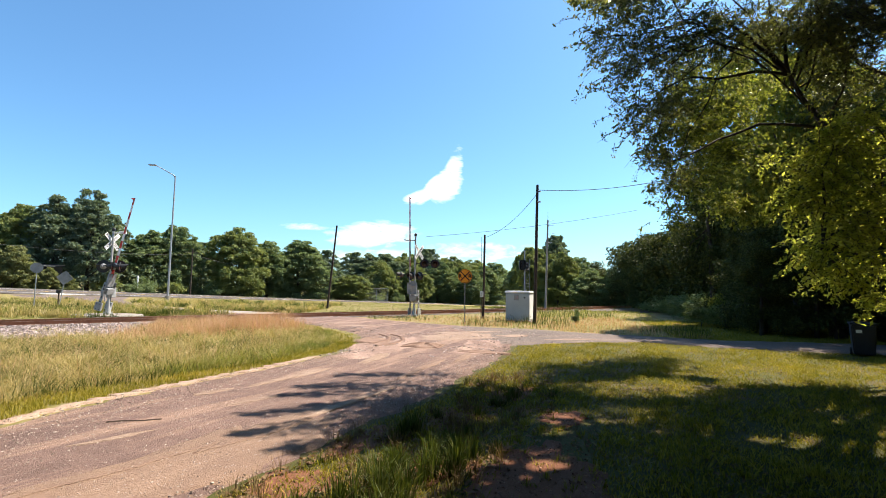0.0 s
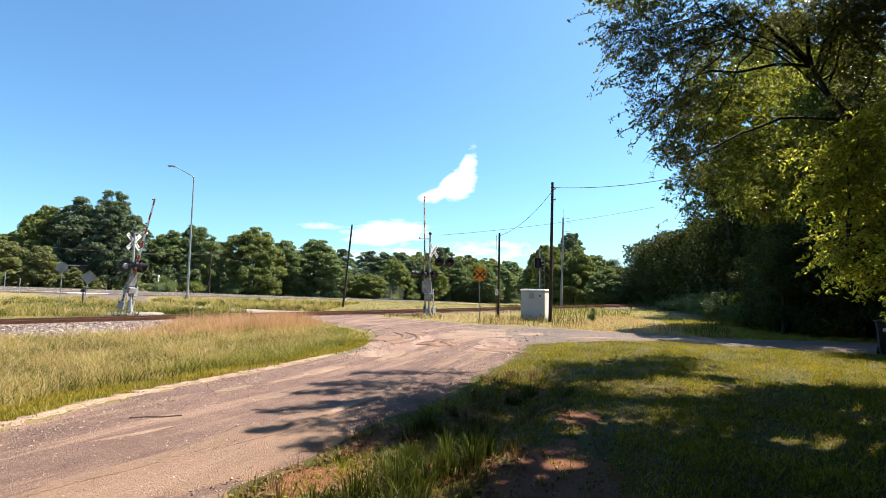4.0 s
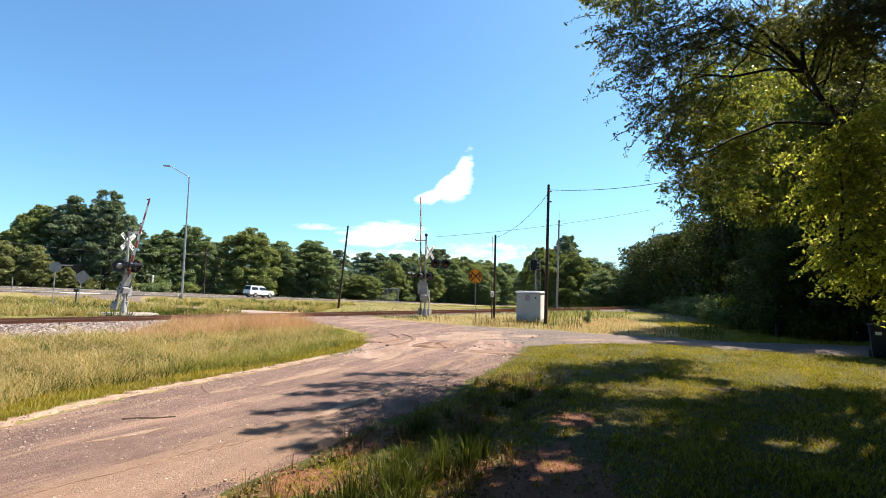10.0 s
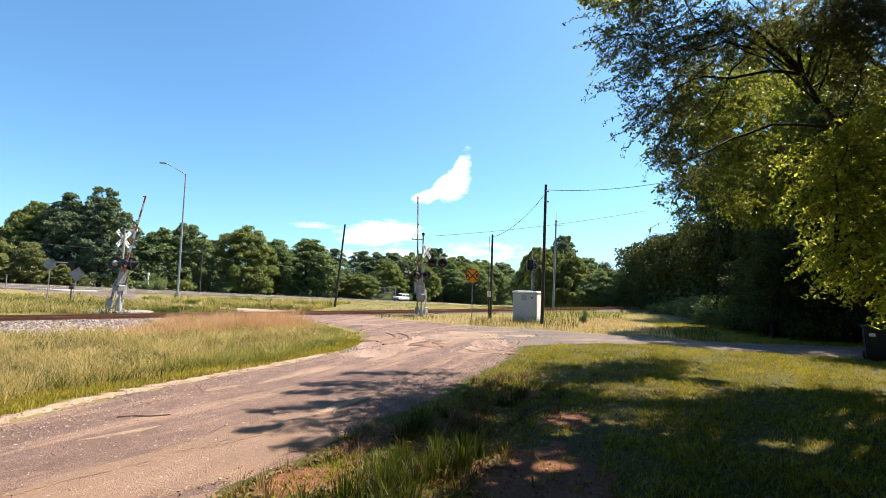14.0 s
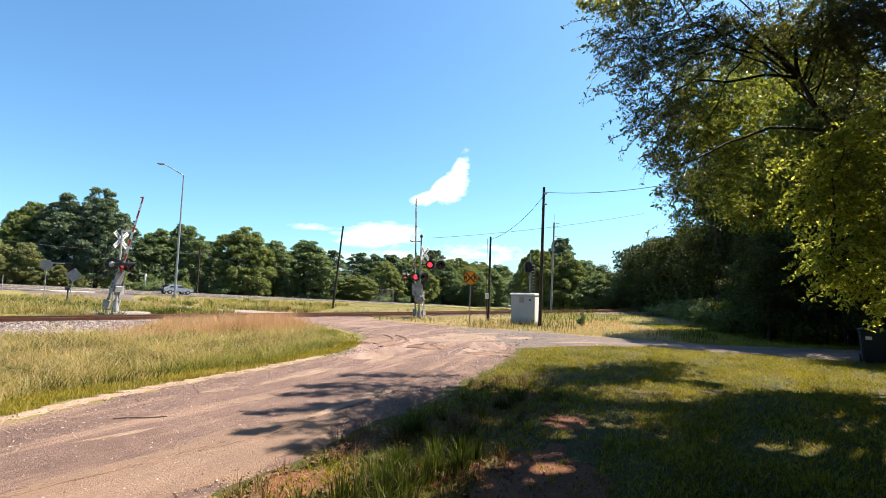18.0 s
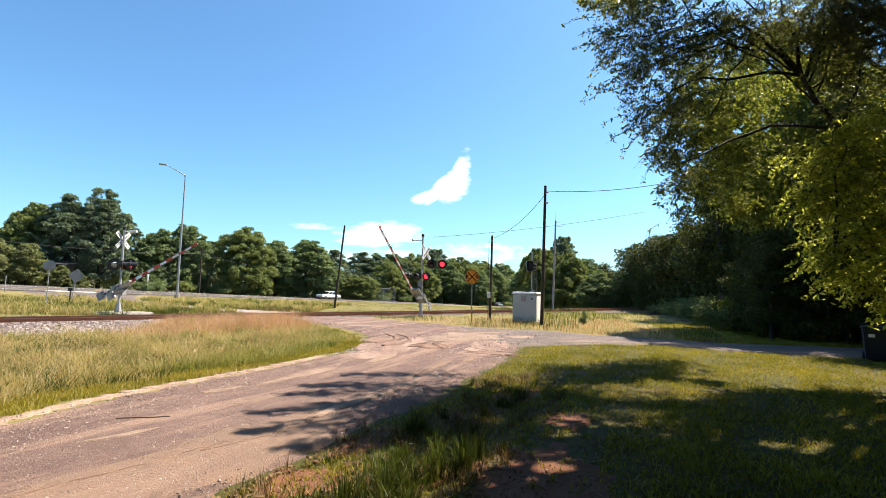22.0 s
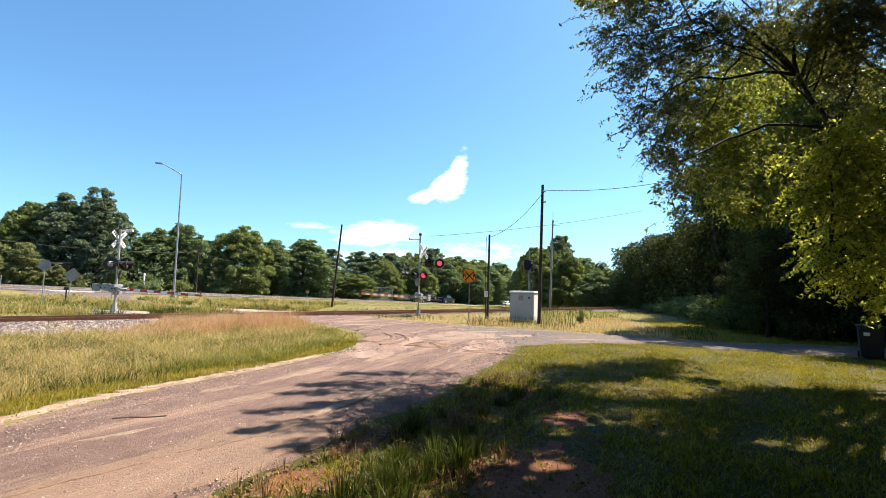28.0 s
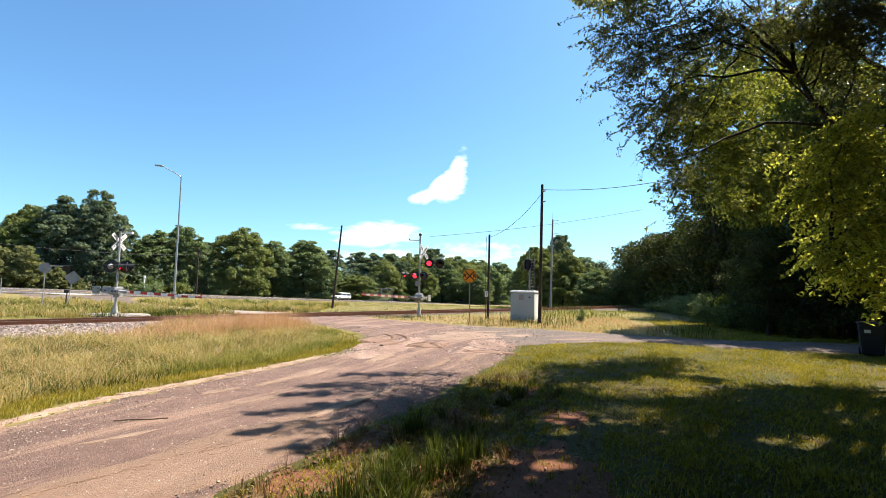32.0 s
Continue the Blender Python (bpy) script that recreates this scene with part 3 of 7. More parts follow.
prof = [(-9.5, -0.24), (-7.5, -0.10), (-5.2, -0.09), (-3.2, -0.08), (-1.55, -0.015), (-0.7, 0.0), (0.7, 0.0), (1.55, -0.015), (2.6, -0.15), (3.3, -0.3)]
V = []
for u in us:
    for n, z in prof:
        p = TR_A + TR_D * u + TR_N * n
        V.append((p[0], p[1], z + 0.03 + 0.03 * float(ripple(u * 1.3, n * 2)) - (0.3 * float(smooth(12, 16, u)) if n < -2 else 0)))
k = len(prof)
F = [(i * k + j, i * k + j + 1, i * k + k + j + 1, i * k + k + j) for i in range(len(us) - 1) for j in range(k - 1)]
tagged(sheet("ballast", V, F, M_BALLAST, None, True), "grey crushed-stone ballast bed under the track", "ballast", kind="structure")

track = thing("railway_track", TR_A[0], TR_A[1], 0, "single railway track with rust-brown rails on dark wooden ties", "railway track", rz=TRACK_TURN)
for side in (-0.7525, 0.7525):
    bm = B()
    box(bm, (150, 0.14, 0.018), (35, side, RAIL_TOP - 0.155))
    box(bm, (150, 0.018, 0.115), (35, side, RAIL_TOP - 0.09))
    box(bm, (150, 0.066, 0.032), (35, side, RAIL_TOP - 0.018))
    rail = part("rail", bm, M_RAIL, track, "rust-brown steel rail")
    bm = B()
    box(bm, (150, 0.05, 0.004), (35, side, RAIL_TOP), None)
    part("running_surface", bm, M_RAILTOP, rail, "worn bright rail head")
bm = B()
box(bm, (0.22, 2.55, 0.16), (0, 0, 0), None, 0.012)
tie = part("tie", bm, M_TIE, track)
tie.location = (-30, 0, RAIL_TOP - 0.235)
for i in range(1, 170):
    o = new("tie", tie.data)
    o.parent = track
    o.location = (-30 + 0.54 * i, 0.03 * math.sin(i * 1.7), RAIL_TOP - 0.235 + 0.008 * math.sin(i * 2.9))
    o.rotation_euler = (0, 0, 0.02 * math.sin(i * 3.1))

rng = np.random.default_rng(5)


def pebbles(name, x, y, z, r, material, label, category, seed=0):
    """Many small angular stones as one thing."""
    g = np.random.default_rng(seed)
    n = len(x)
    base = np.array([(1, 0, 0), (-1, 0, 0), (0, 1, 0), (0, -1, 0), (0, 0, 1), (0, 0, -1)], float)
    tri = np.array([(0, 2, 4), (2, 1, 4), (1, 3, 4), (3, 0, 4), (2, 0, 5), (1, 2, 5), (3, 1, 5), (0, 3, 5)])
    V = base[None] * (0.6 + 0.8 * g.random((n, 6, 1))) + 0.25 * g.normal(size=(n, 6, 3))
    V *= r[:, None, None] * np.array([1, 1, 0.7])
    V += np.stack([x, y, z], -1)[:, None]
    F = tri[None] + 6 * np.arange(n)[:, None, None]
    return tagged(sheet(name, V.reshape(-1, 3), F.reshape(-1, 3), material), label, category, kind="stuff")


def stone_material(name, cols):
    m = bpy.data.materials.new(name)
    m.use_nodes = True
    N = Nodes(m.node_tree)
    f = N.add("ShaderNodeNewGeometry").outputs["Random Per Island"]
    v = N.add("ShaderNodeTexCoord").outputs["Object"]
    col = N.mix(N.ramp(f, 0, 0.5), rgb(*cols[0]), rgb(*cols[1]))
    col = N.mix(N.ramp(f, 0.5, 1), col, rgb(*cols[2]))
    col = N.mix(N.ramp(N.noise(v, 30, 3), 0.4, 0.7, 0, 0.4), col, rgb(0.16, 0.13, 0.11))
    p = N.add("ShaderNodeBsdfPrincipled", Base_Color=col, Roughness=0.9)
    N.t.links.new(p.outputs[0], N.add("ShaderNodeOutputMaterial").inputs[0])
    return m


M_STONES = stone_material("crushed_stone", [(0.075, 0.058, 0.052), (0.25, 0.198, 0.18), (0.45, 0.375, 0.35)])
M_PEBBLE = stone_material("road_pebble", [(0.17, 0.13, 0.11), (0.28, 0.22, 0.19), (0.46, 0.40, 0.345)])
u = rng.uniform(-8, 16, 24000)
n = rng.uniform(-8.9, 1.9, 24000)
keep = (np.abs(np.abs(n) - 0.7525) > 0.12)
u, n = u[keep], n[keep]
z = np.interp(n, [p[0] for p in prof], [p[1] for p in prof]) + 0.045
p = TR_A[None] + TR_D[None] * u[:, None] + TR_N[None] * n[:, None]
pebbles("ballast_stones", p[:, 0], p[:, 1], z, rng.uniform(0.022, 0.06, len(u)), M_STONES, "loose grey and pinkish ballast stones", "stones", 2)


# ---- railway crossing signals ----
def lamp_unit(parent, at, facing, face_r=0.30, hood=0.34, name="lamp"):
    """A flashing lamp: housing with round black backing, hood and a turning lens disc. Returns the lens."""
    at, q = Vector(at), Vector((*facing, 0)).normalized().to_track_quat("Z", "Y").to_matrix().to_4x4()
    m = Matrix.Translation(at) @ q
    bm = B()
    bmesh.ops.create_cone(bm, cap_ends=True, segments=14, radius1=0.10, radius2=0.17, depth=0.20, matrix=m @ Matrix.Translation((0, 0, -0.12)))
    bmesh.ops.create_cone(bm, cap_ends=True, segments=14, radius1=0.05, radius2=0.05, depth=0.12, matrix=m @ Matrix.Translation((0, 0, -0.26)))
    unit = part(name, bm, M_GREYPAINT if face_r > 0.33 else M_BLACK, parent, "black round flashing crossing lamp")
    bm = B()
    ring = []
    for r, zz in ((0.165, 0.0), (face_r, 0.0), (face_r, -0.02), (0.165, -0.02)):
        ring.append([bm.verts.new(m @ Vector((r * math.cos(a), r * math.sin(a), zz))) for a in np.linspace(0, 2 * math.pi, 28, endpoint=False)])
    for a, b in zip(ring, ring[1:] + ring[:1]):
        for i in range(28):
            bm.faces.new((a[i], a[(i + 1) % 28], b[(i + 1) % 28], b[i]))
    part("backing_disc", bm, M_BLACK, unit)
    bm = B()
    angs = np.linspace(radians(-20), radians(200), 18)
    rows = []
    for zz, cut in ((0.0, 0.0), (hood, 0.0)):
        rows.append([bm.verts.new(m @ Vector((0.172 * math.cos(a), 0.172 * math.sin(a), zz * (0.55 + 0.45 * max(0, math.sin(a)))))) for a in angs])
    rows.append([bm.verts.new(m @ Vector((0.166 * math.cos(a), 0.166 * math.sin(a), (hood - 0.002) * (0.55 + 0.45 * max(0, math.sin(a)))))) for a in angs])
    rows.append([bm.verts.new(m @ Vector((0.166 * math.cos(a), 0.166 * math.sin(a), 0.0))) for a in angs])
    for a, b in zip(rows, rows[1:]):
        for i in range(17):
            bm.faces.new((a[i], a[i + 1], b[i + 1], b[i]))
    part("hood", bm, M_BLACK, unit)
    bm = B()
    rim = [[bm.verts.new((r * math.cos(a), r * math.sin(a), zz)) for a in np.linspace(0, 2 * math.pi, 24, endpoint=False)] for r, zz in ((0.163, -0.006), (0.163, 0.006))]
    for i in range(24):
        bm.faces.new((rim[0][i], rim[0][(i + 1) % 24], rim[1][(i + 1) % 24], rim[1][i])).material_index = 1
    top, back = bm.verts.new((0, 0, 0.03)), bm.verts.new((0, 0, -0.03))
    for i in range(24):
        bm.faces.new((rim[1][i], rim[1][(i + 1) % 24], top)).material_index = 0
        bm.faces.new((rim[0][(i + 1) % 24], rim[0][i], back)).material_index = 1
    lens = part("lens", bm, [M_LIT, M_UNLIT], unit, "round red signal lens")
    lens["home"] = [*at, *facing]
    return lens, m


def lettering(text, size, material, parent, m, name="lettering", depth=0.004, bold=0.0):
    """Flat letters, centred on m."""
    cu = bpy.data.curves.new(name, "FONT")
    cu.body, cu.size, cu.align_x, cu.align_y, cu.extrude, cu.offset = text, size, "CENTER", "CENTER", depth, bold
    tmp = bpy.data.objects.new(name, cu)
    scene.collection.objects.link(tmp)
    bpy.context.view_layer.update()
    me = bpy.data.meshes.new_from_object(tmp.evaluated_get(bpy.context.evaluated_depsgraph_get()))
    bpy.data.objects.remove(tmp)
    me.transform(m)
    me.materials.clear()
    me.materials.append(material)
    ob = new(name, me)
    ob.parent = parent
    return ob


def crossbuck(parent, at, facing):
    """Two crossed white boards lettered with the words of the sign."""
    q = Vector((*facing, 0)).normalized()
    right = Vector((-q.y, q.x, 0))
    m = Matrix((right.to_4d(), Vector((0, 0, 1, 0)), q.to_4d(), Vector((0, 0, 0, 1)))).transposed()
    m[0][3], m[1][3], m[2][3] = at
    m[3][0] = m[3][1] = m[3][2] = 0
    m[3][3] = 1
    bm = B()
    box(bm, (1.22, 0.23, 0.012), (0, 0, 0), None, 0.003)
    bm.transform(m @ pose(0, 0, 0, 0, 0, -45))
    one = part("crossbuck_board", bm, M_WHITEPAINT, parent, "white board lettered RAILROAD")
    lettering("RAIL   ROAD", 0.20, M_BLACK, one, m @ pose(0, 0, 0.010, 0, 0, -45))
    bm = B()
    box(bm, (1.22, 0.23, 0.012), (0, 0, 0.016), None, 0.003)
    bm.transform(m @ pose(0, 0, 0, 0, 0, 45))
    two = part("crossbuck_board", bm, M_WHITEPAINT, parent, "white board lettered CROSSING")
    lettering("CROSSING", 0.19, M_BLACK, two, m @ pose(0, 0, 0.026, 0, 0, 45))


def crossing_signal(x, y, z, height, group, label):
    s = thing("crossing_signal", x, y, z, label, "crossing signal", group)
    bm = B()
    rod(bm, (0, 0, 0.3), (0, 0, height), 0.062, 0.055, 16)
    part("mast", bm, M_ALUMINIUM, s, "aluminium mast")
    bm = B()
    rod(bm, (0, 0, 0.0), (0, 0, 0.12), 0.20, 0.19, 8)
    rod(bm, (0, 0, 0.12), (0, 0, 0.55), 0.15, 0.09, 8)
    for a in range(4):
        rod(bm, (0.2 * math.cos(a * 1.571 + 0.78), 0.2 * math.sin(a * 1.571 + 0.78), 0), (0.2 * math.cos(a * 1.571 + 0.78), 0.2 * math.sin(a * 1.571 + 0.78), 0.16), 0.025, None, 6)
    part("pedestal", bm, M_ALUMINIUM, s, "cast pedestal base")
    bm = B()
    rod(bm, (0, 0, height), (0, 0, height + 0.14), 0.09, 0.10, 12)
    rod(bm, (0, 0, height + 0.14), (0, 0, height + 0.2), 0.10, 0.03, 12)
    part("bell", bm, M_BLACK, s, "dark bell on top")
    return s


def gate(parent, pivot, aim, reach, red, white, name="gate", beside=0.0):
    """The swinging gate in its own space: the arm lies along +X, the counterweights behind; it is keyed about the pivot."""
    bm = B()
    box(bm, (0.34, 0.50, 0.42), (0, 0, 0), None, 0.03)
    rod(bm, (0, -0.34, 0), (0, 0.34, 0), 0.07, None, 12)
    g = part(name, bm, M_GREYPAINT, parent, "swinging crossing gate")
    g.location = pivot
    for sy in (-0.30, 0.30):
        bm = B()
        box(bm, (0.95, 0.03, 0.16), (-0.42, sy, 0), None, 0.01)
        box(bm, (0.5, 0.03, 0.24), (0.25, sy, -0.02), None, 0.02)
        arm = part("support_arm", bm, M_GREYPAINT, g)
        for sx in (-0.62, -0.34, 0.12, 0.32):
            bm = B()
            box(bm, (0.11, 0.008, 0.07), (sx, sy * 1.0 + (0.018 if sy > 0 else -0.018), 0), None, 0.002)
            part("slot", bm, M_BLACK, arm, "dark slot")
        bm = B()
        box(bm, (0.46, 0.09, 0.42), (-0.88, sy * 1.12, 0), None, 0.015)
        plate = part("counterweight", bm, M_GREYPAINT if sy < 0 else M_ALUMINIUM, g, "grey counterweight plate")
        for sx, sz in ((-1.02, 0.1), (-0.74, 0.1), (-1.02, -0.1), (-0.74, -0.1)):
            bm = B()
            rod(bm, (sx, sy * 1.12 - 0.06, sz), (sx, sy * 1.12 + 0.06, sz), 0.025, None, 6)
            part("bolt", bm, M_BLACK, plate)
    bm = B()
    box(bm, (0.75, 0.5 + abs(beside) * 0.6, 0.10), (0.62, beside * 0.5, 0), None, 0.02)
    part("arm_bracket", bm, M_GREYPAINT, g)
    stripe = 0.42
    count = int(round((reach - 0.8) / stripe))
    for i in range(count):
        a, b = 0.8 + i * (reach - 0.8) / count, 0.8 + (i + 1) * (reach - 0.8) / count
        h = 0.165 - 0.075 * i / count
        bm = B()
        box(bm, (b - a - 0.004, 0.03, h), ((a + b) / 2, beside, 0))
        for f in bm.faces:
            f.material_index = 0 if abs(f.normal.y) > 0.5 else 1
        part("arm_board", bm, [red if (count - 1 - i) % 2 == 0 else white, M_GREYPAINT], g)
    for f in (0.45, 0.72, 0.985):
        bm = B()
        rod(bm, (reach * f, beside, 0.06), (reach * f, beside, 0.16), 0.04, 0.035, 10)
        part("arm_lamp", bm, M_UNLIT if f < 0.9 else red, g)
    bm = B()
    rod(bm, (0.9, beside + 0.02, 0.085), (reach * 0.97, beside + 0.02, 0.055), 0.008, None, 5)
    part("lamp_cable", bm, M_WIRE, g)
    g["aim"] = aim
    return g


LENSES = []       # (lens, which half of the flashing it belongs to)
# far-side signal for traffic from the highway, on its concrete pad
SIG_L = crossing_signal(-18.4, 26.9, 0.12, 4.75, "crossing signals", "aluminium railway crossing signal with crossbuck and striped gate on concrete")
crossbuck(SIG_L, (-0.10, 0.085, 4.15), (0.98, -0.2))
bm = B()
rod(bm, (-0.85, 0, 2.78), (0.85, 0, 2.78), 0.035)
rod(bm, (0, -0.1, 2.6), (0, -0.1, 2.96), 0.09)
part("cross_arm", bm, M_BLACK, SIG_L)
for sx, half in ((-0.52, 0), (0.36, 1)):
    LENSES.append((lamp_unit(SIG_L, (sx, 0.14, 2.72), (-0.30, 1.0), 0.36)[0], half))
    LENSES.append((lamp_unit(SIG_L, (0.45 + sx * 0.5, -0.16, 2.70), (0.92, 0.40), 0.27, 0.42)[0], half))
bm = B()
rod(bm, (0, 0, 4.62), (0.72, -0.05, 4.68), 0.028)
box(bm, (0.42, 0.12, 0.14), (0.55, -0.05, 4.66), None, 0.03)
part("top_light", bm, M_WHITEPAINT, SIG_L, "white fixture on a short arm")
bm = B()
box(bm, (0.34, 0.36, 0.62), (-0.05, 0.22, 1.25), None, 0.03)
part("mechanism", bm, M_GREYPAINT, SIG_L, "grey gate mechanism box")
GATE_L = gate(SIG_L, (0.0, -0.12, 1.32), -9.0, 5.48, M_RED, M_WHITEPAINT)

# near-side signal for traffic on the dirt road
SIG_R = crossing_signal(-1.2, 30.7, 0.0, 5.3, "crossing signals", "railway crossing signal with lamps and striped gate in grass")
crossbuck(SIG_R, (0.26, -0.05, 4.25), (0.82, -0.57))
bm = B()
rod(bm, (-0.7, 0, 5.02), (0.05, 0, 5.02), 0.03)
rod(bm, (-0.7, 0, 5.0), (-0.7, 0, 5.12), 0.04)
part("top_arm", bm, M_GALV, SIG_R)
bm = B()
rod(bm, (0, 0, 3.5), (1.35, -0.05, 3.5), 0.035)
rod(bm, (-1.15, 0.05, 2.75), (0.75, -0.05, 2.75), 0.035)
rod(bm, (-1.15, 0.05, 2.72), (-1.3, 0.05, 2.2), 0.02)
part("cross_arm", bm, M_BLACK, SIG_R)
for sx, half in ((0.62, 0), (1.32, 1)):
    LENSES.append((lamp_unit(SIG_R, (sx, -0.10, 3.48), (-0.02, -1.0), 0.30)[0], half))
for sx, half in ((-0.28, 0), (0.30, 1)):
    LENSES.append((lamp_unit(SIG_R, (sx, -0.16, 2.66), (-0.42, -0.9), 0.27, 0.38)[0], half))
LENSES.append((lamp_unit(SIG_R, (-0.95, 0.05, 2.72), (-0.93, -0.36), 0.24, 0.3)[0], 0))
bm = B()
box(bm, (0.32, 0.3, 0.34), (-0.1, -0.14, 2.15), None, 0.02)
part("relay_box", bm, M_GREYPAINT, SIG_R)
bm = B()
box(bm, (0.42, 0.40, 0.62), (-0.02, 0.25, 1.2), None, 0.04)
part("mechanism", bm, M_ALUMINIUM, SIG_R, "weathered gate mechanism box")
GATE_R = gate(SIG_R, (0.0, -0.15, 1.22), 248.0, 6.65, M_DULL_RED, M_DULL_WHITE, beside=-0.32)

bm = B()
bmesh.ops.create_cone(bm, cap_ends=True, segments=24, radius1=2.0, radius2=1.85, depth=0.2, matrix=pose(-18.3, 26.7, 0.02) @ Matrix.Diagonal((1.0, 0.7, 1, 1)))
tagged(part("signal_pad", bm, M_CONCRETE), "pale concrete pad round the signal base", "concrete pad")


# ---- street furniture and poles ----
def utility_pole(x, y, height, lean, r, material, label, group="utility poles", rz=0.0):
    s = thing("utility_pole", x, y, float(land(x, y)), label, "utility pole", group)
    v, f = tube([(lean[0] * t * height, lean[1] * t * height, -0.3 + t * (height + 0.3)) for t in np.linspace(0, 1, 8)], np.linspace(r, r * 0.72, 8), 14)
    sheet("pole", v, f, material, s, True)
    bm = B()
    top = Vector((lean[0] * height, lean[1] * height, height))
    rod(bm, top - Vector((0, 0, 0.02)), top + Vector((0, 0, 0.03)), r * 0.73, r * 0.6, 14)
    part("pole_cap", bm, material, s)
    return s


POLE_C = utility_pole(5.75, 26.2, 7.9, (0.022, 0), 0.10, M_POLE, "tall dark creosoted utility pole beside the relay cabinet")
POLE_B = utility_pole(3.2, 29.4, 5.3, (0.012, 0), 0.085, M_POLE, "short dark utility pole with a small meter box")
POLE_A = utility_pole(-8.85, 39.4, 7.0, (0.085, 0), 0.095, M_POLE, "bare leaning dark wooden pole in the field")
POLE_D = utility_pole(10.35, 42.6, 8.4, (0.03, 0), 0.10, M_POLE_GREY, "slim grey communications pole with small antennas")
bm = B()
box(bm, (0.20, 0.16, 0.36), (-0.12, -0.16, 1.55), None, 0.02)
part("meter_box", bm, M_WHITEPAINT, POLE_B, "small pale meter box")
bm = B()
rod(bm, (-0.14, -0.12, -0.2), (-0.14, -0.12, 1.5), 0.03)
rod(bm, (-0.16, -0.05, 1.7), (-0.13, -0.02, 5.2), 0.012)
part("conduit", bm, M_POLE, POLE_B)
bm = B()
box(bm, (0.02, 0.01, 0.2), (-0.12, -0.246, 1.55))
part("mark", bm, M_BLACK, POLE_B)
bm = B()
for k, zz in enumerate((8.3, 7.9, 7.1, 6.3)):
    rod(bm, (0.24, 0, zz), (0.24 + (0.55, 0.7, 0.6, 0.5)[k], -0.1, zz + 0.05), 0.018, None, 6)
rod(bm, (0.25, 0, 8.3), (0.27, 0, 9.2), 0.02, 0.012, 6)
part("antenna", bm, M_GALV, POLE_D)
for zz in (6.9, 7.5):
    bm = B()
    rod(bm, (0.16, -0.16, zz), (0.30, -0.24, zz), 0.05, 0.04, 8)
    part("insulator", bm, M_GREYPAINT, POLE_C)


def cable(name, a, b, sag, r, label):
    a, b = Vector(a), Vector(b)
    pts = [a.lerp(b, t) - Vector((0, 0, sag * 4 * t * (1 - t))) for t in np.linspace(0, 1, 24)]
    v, f = tube(pts, np.full(24, r), 5)
    return tagged(sheet(name, v, f, M_WIRE, None, True), label, "cable", "overhead cables")


cable("overhead_cable", (5.95, 26.2, 7.62), (14.0, 23.5, 8.2), 0.35, 0.017, "dark overhead cable from the tall pole into the trees")
cable("overhead_cable", (5.9, 26.2, 7.4), (3.25, 29.4, 5.15), 0.40, 0.013, "slack dark cable between two poles")
cable("overhead_cable", (-0.75, 44.0, 6.7), (20.5, 46.0, 10.0), 0.3, 0.016, "thin cable running past the grey pole to the woods")
POLE_E = utility_pole(-43.5, 84.5, 8.2, (0.0, 0), 0.14, M_POLE, "wooden roadside pole behind the highway")
bm = B()
box(bm, (2.0, 0.1, 0.1), (0, 0, 7.6), pose(0, 0, 0, 0, 0, 60))
part("cross_arm", bm, M_POLE, POLE_E)
cable("overhead_cable", (-62.1, 58.1, 7.2), (-43.5, 84.5, 7.0), 0.7, 0.025, "thin roadside cable behind the highway")
cable("overhead_cable", (-43.5, 84.5, 7.0), (-37.0, 99.0, 5.4), 0.4, 0.025, "thin roadside cable behind the highway")


def sign_post(parent, top, r=0.03, x=0.0, y=0.02):
    bm = B()
    box(bm, (r * 1.6, r, top + 0.3), (x, y, top / 2 - 0.15), None, 0.004)
    part("post", bm, M_GALV, parent, "galvanised channel post")


RR = thing("crossing_sign", 1.75, 25.3, 0, "round amber railway advance warning sign on a steel post", "road sign")
sign_post(RR, 2.95)
bm = B()
rod(bm, (0, 0, 2.58), (0, -0.006, 2.58), 0.385, None, 40)
disc = part("sign_panel", bm, M_YELLOW, RR, "amber disc with black cross")
bm = B()
box(bm, (0.66, 0.003, 0.062), (0, -0.009, 2.58), pose(0, 0, 0, 0, 45, 0))
part("cross_bar", bm, M_BLACK, disc)
bm = B()
box(bm, (0.66, 0.003, 0.062), (0, -0.0125, 2.58), pose(0, 0, 0, 0, -45, 0))
part("cross_bar", bm, M_BLACK, disc)
bm = B()
for i in range(40):
    a0, a1 = 2 * math.pi * i / 40, 2 * math.pi * (i + 1) / 40
    bm.faces.new([bm.verts.new((r * math.cos(a), -0.009, 2.58 + r * math.sin(a))) for r, a in ((0.345, a0), (0.345, a1), (0.362, a1), (0.362, a0))])
part("border", bm, M_BLACK, disc)
for sx in (-0.262, 0.262):
    lettering("R", 0.29, M_BLACK, disc, pose(sx, -0.018, 2.57, 90, 0, 0), "letter", 0.003, 0.008)


def roadside_sign(name, px, py, z0, shape, size, mid, face, label, category):
    s = thing(name, px, py, z0, label, category, "roadside signs")
    sign_post(s, mid + size * 0.45)
    bm = B()
    n, a0 = {"octagon": (8, math.pi / 8), "diamond": (4, 0.0)}[shape]
    m = Matrix.Translation((0, 0, mid)) @ Vector((*face, 0)).to_track_quat("Z", "Y").to_matrix().to_4x4()
    bmesh.ops.create_cone(bm, cap_ends=True, segments=n, radius1=size * 0.54, radius2=size * 0.54, depth=0.006, matrix=m @ Matrix.Rotation(a0, 4, "Z"))
    part("sign_panel", bm, M_GREYPAINT, s, "bare grey back of the sign panel")
    return s


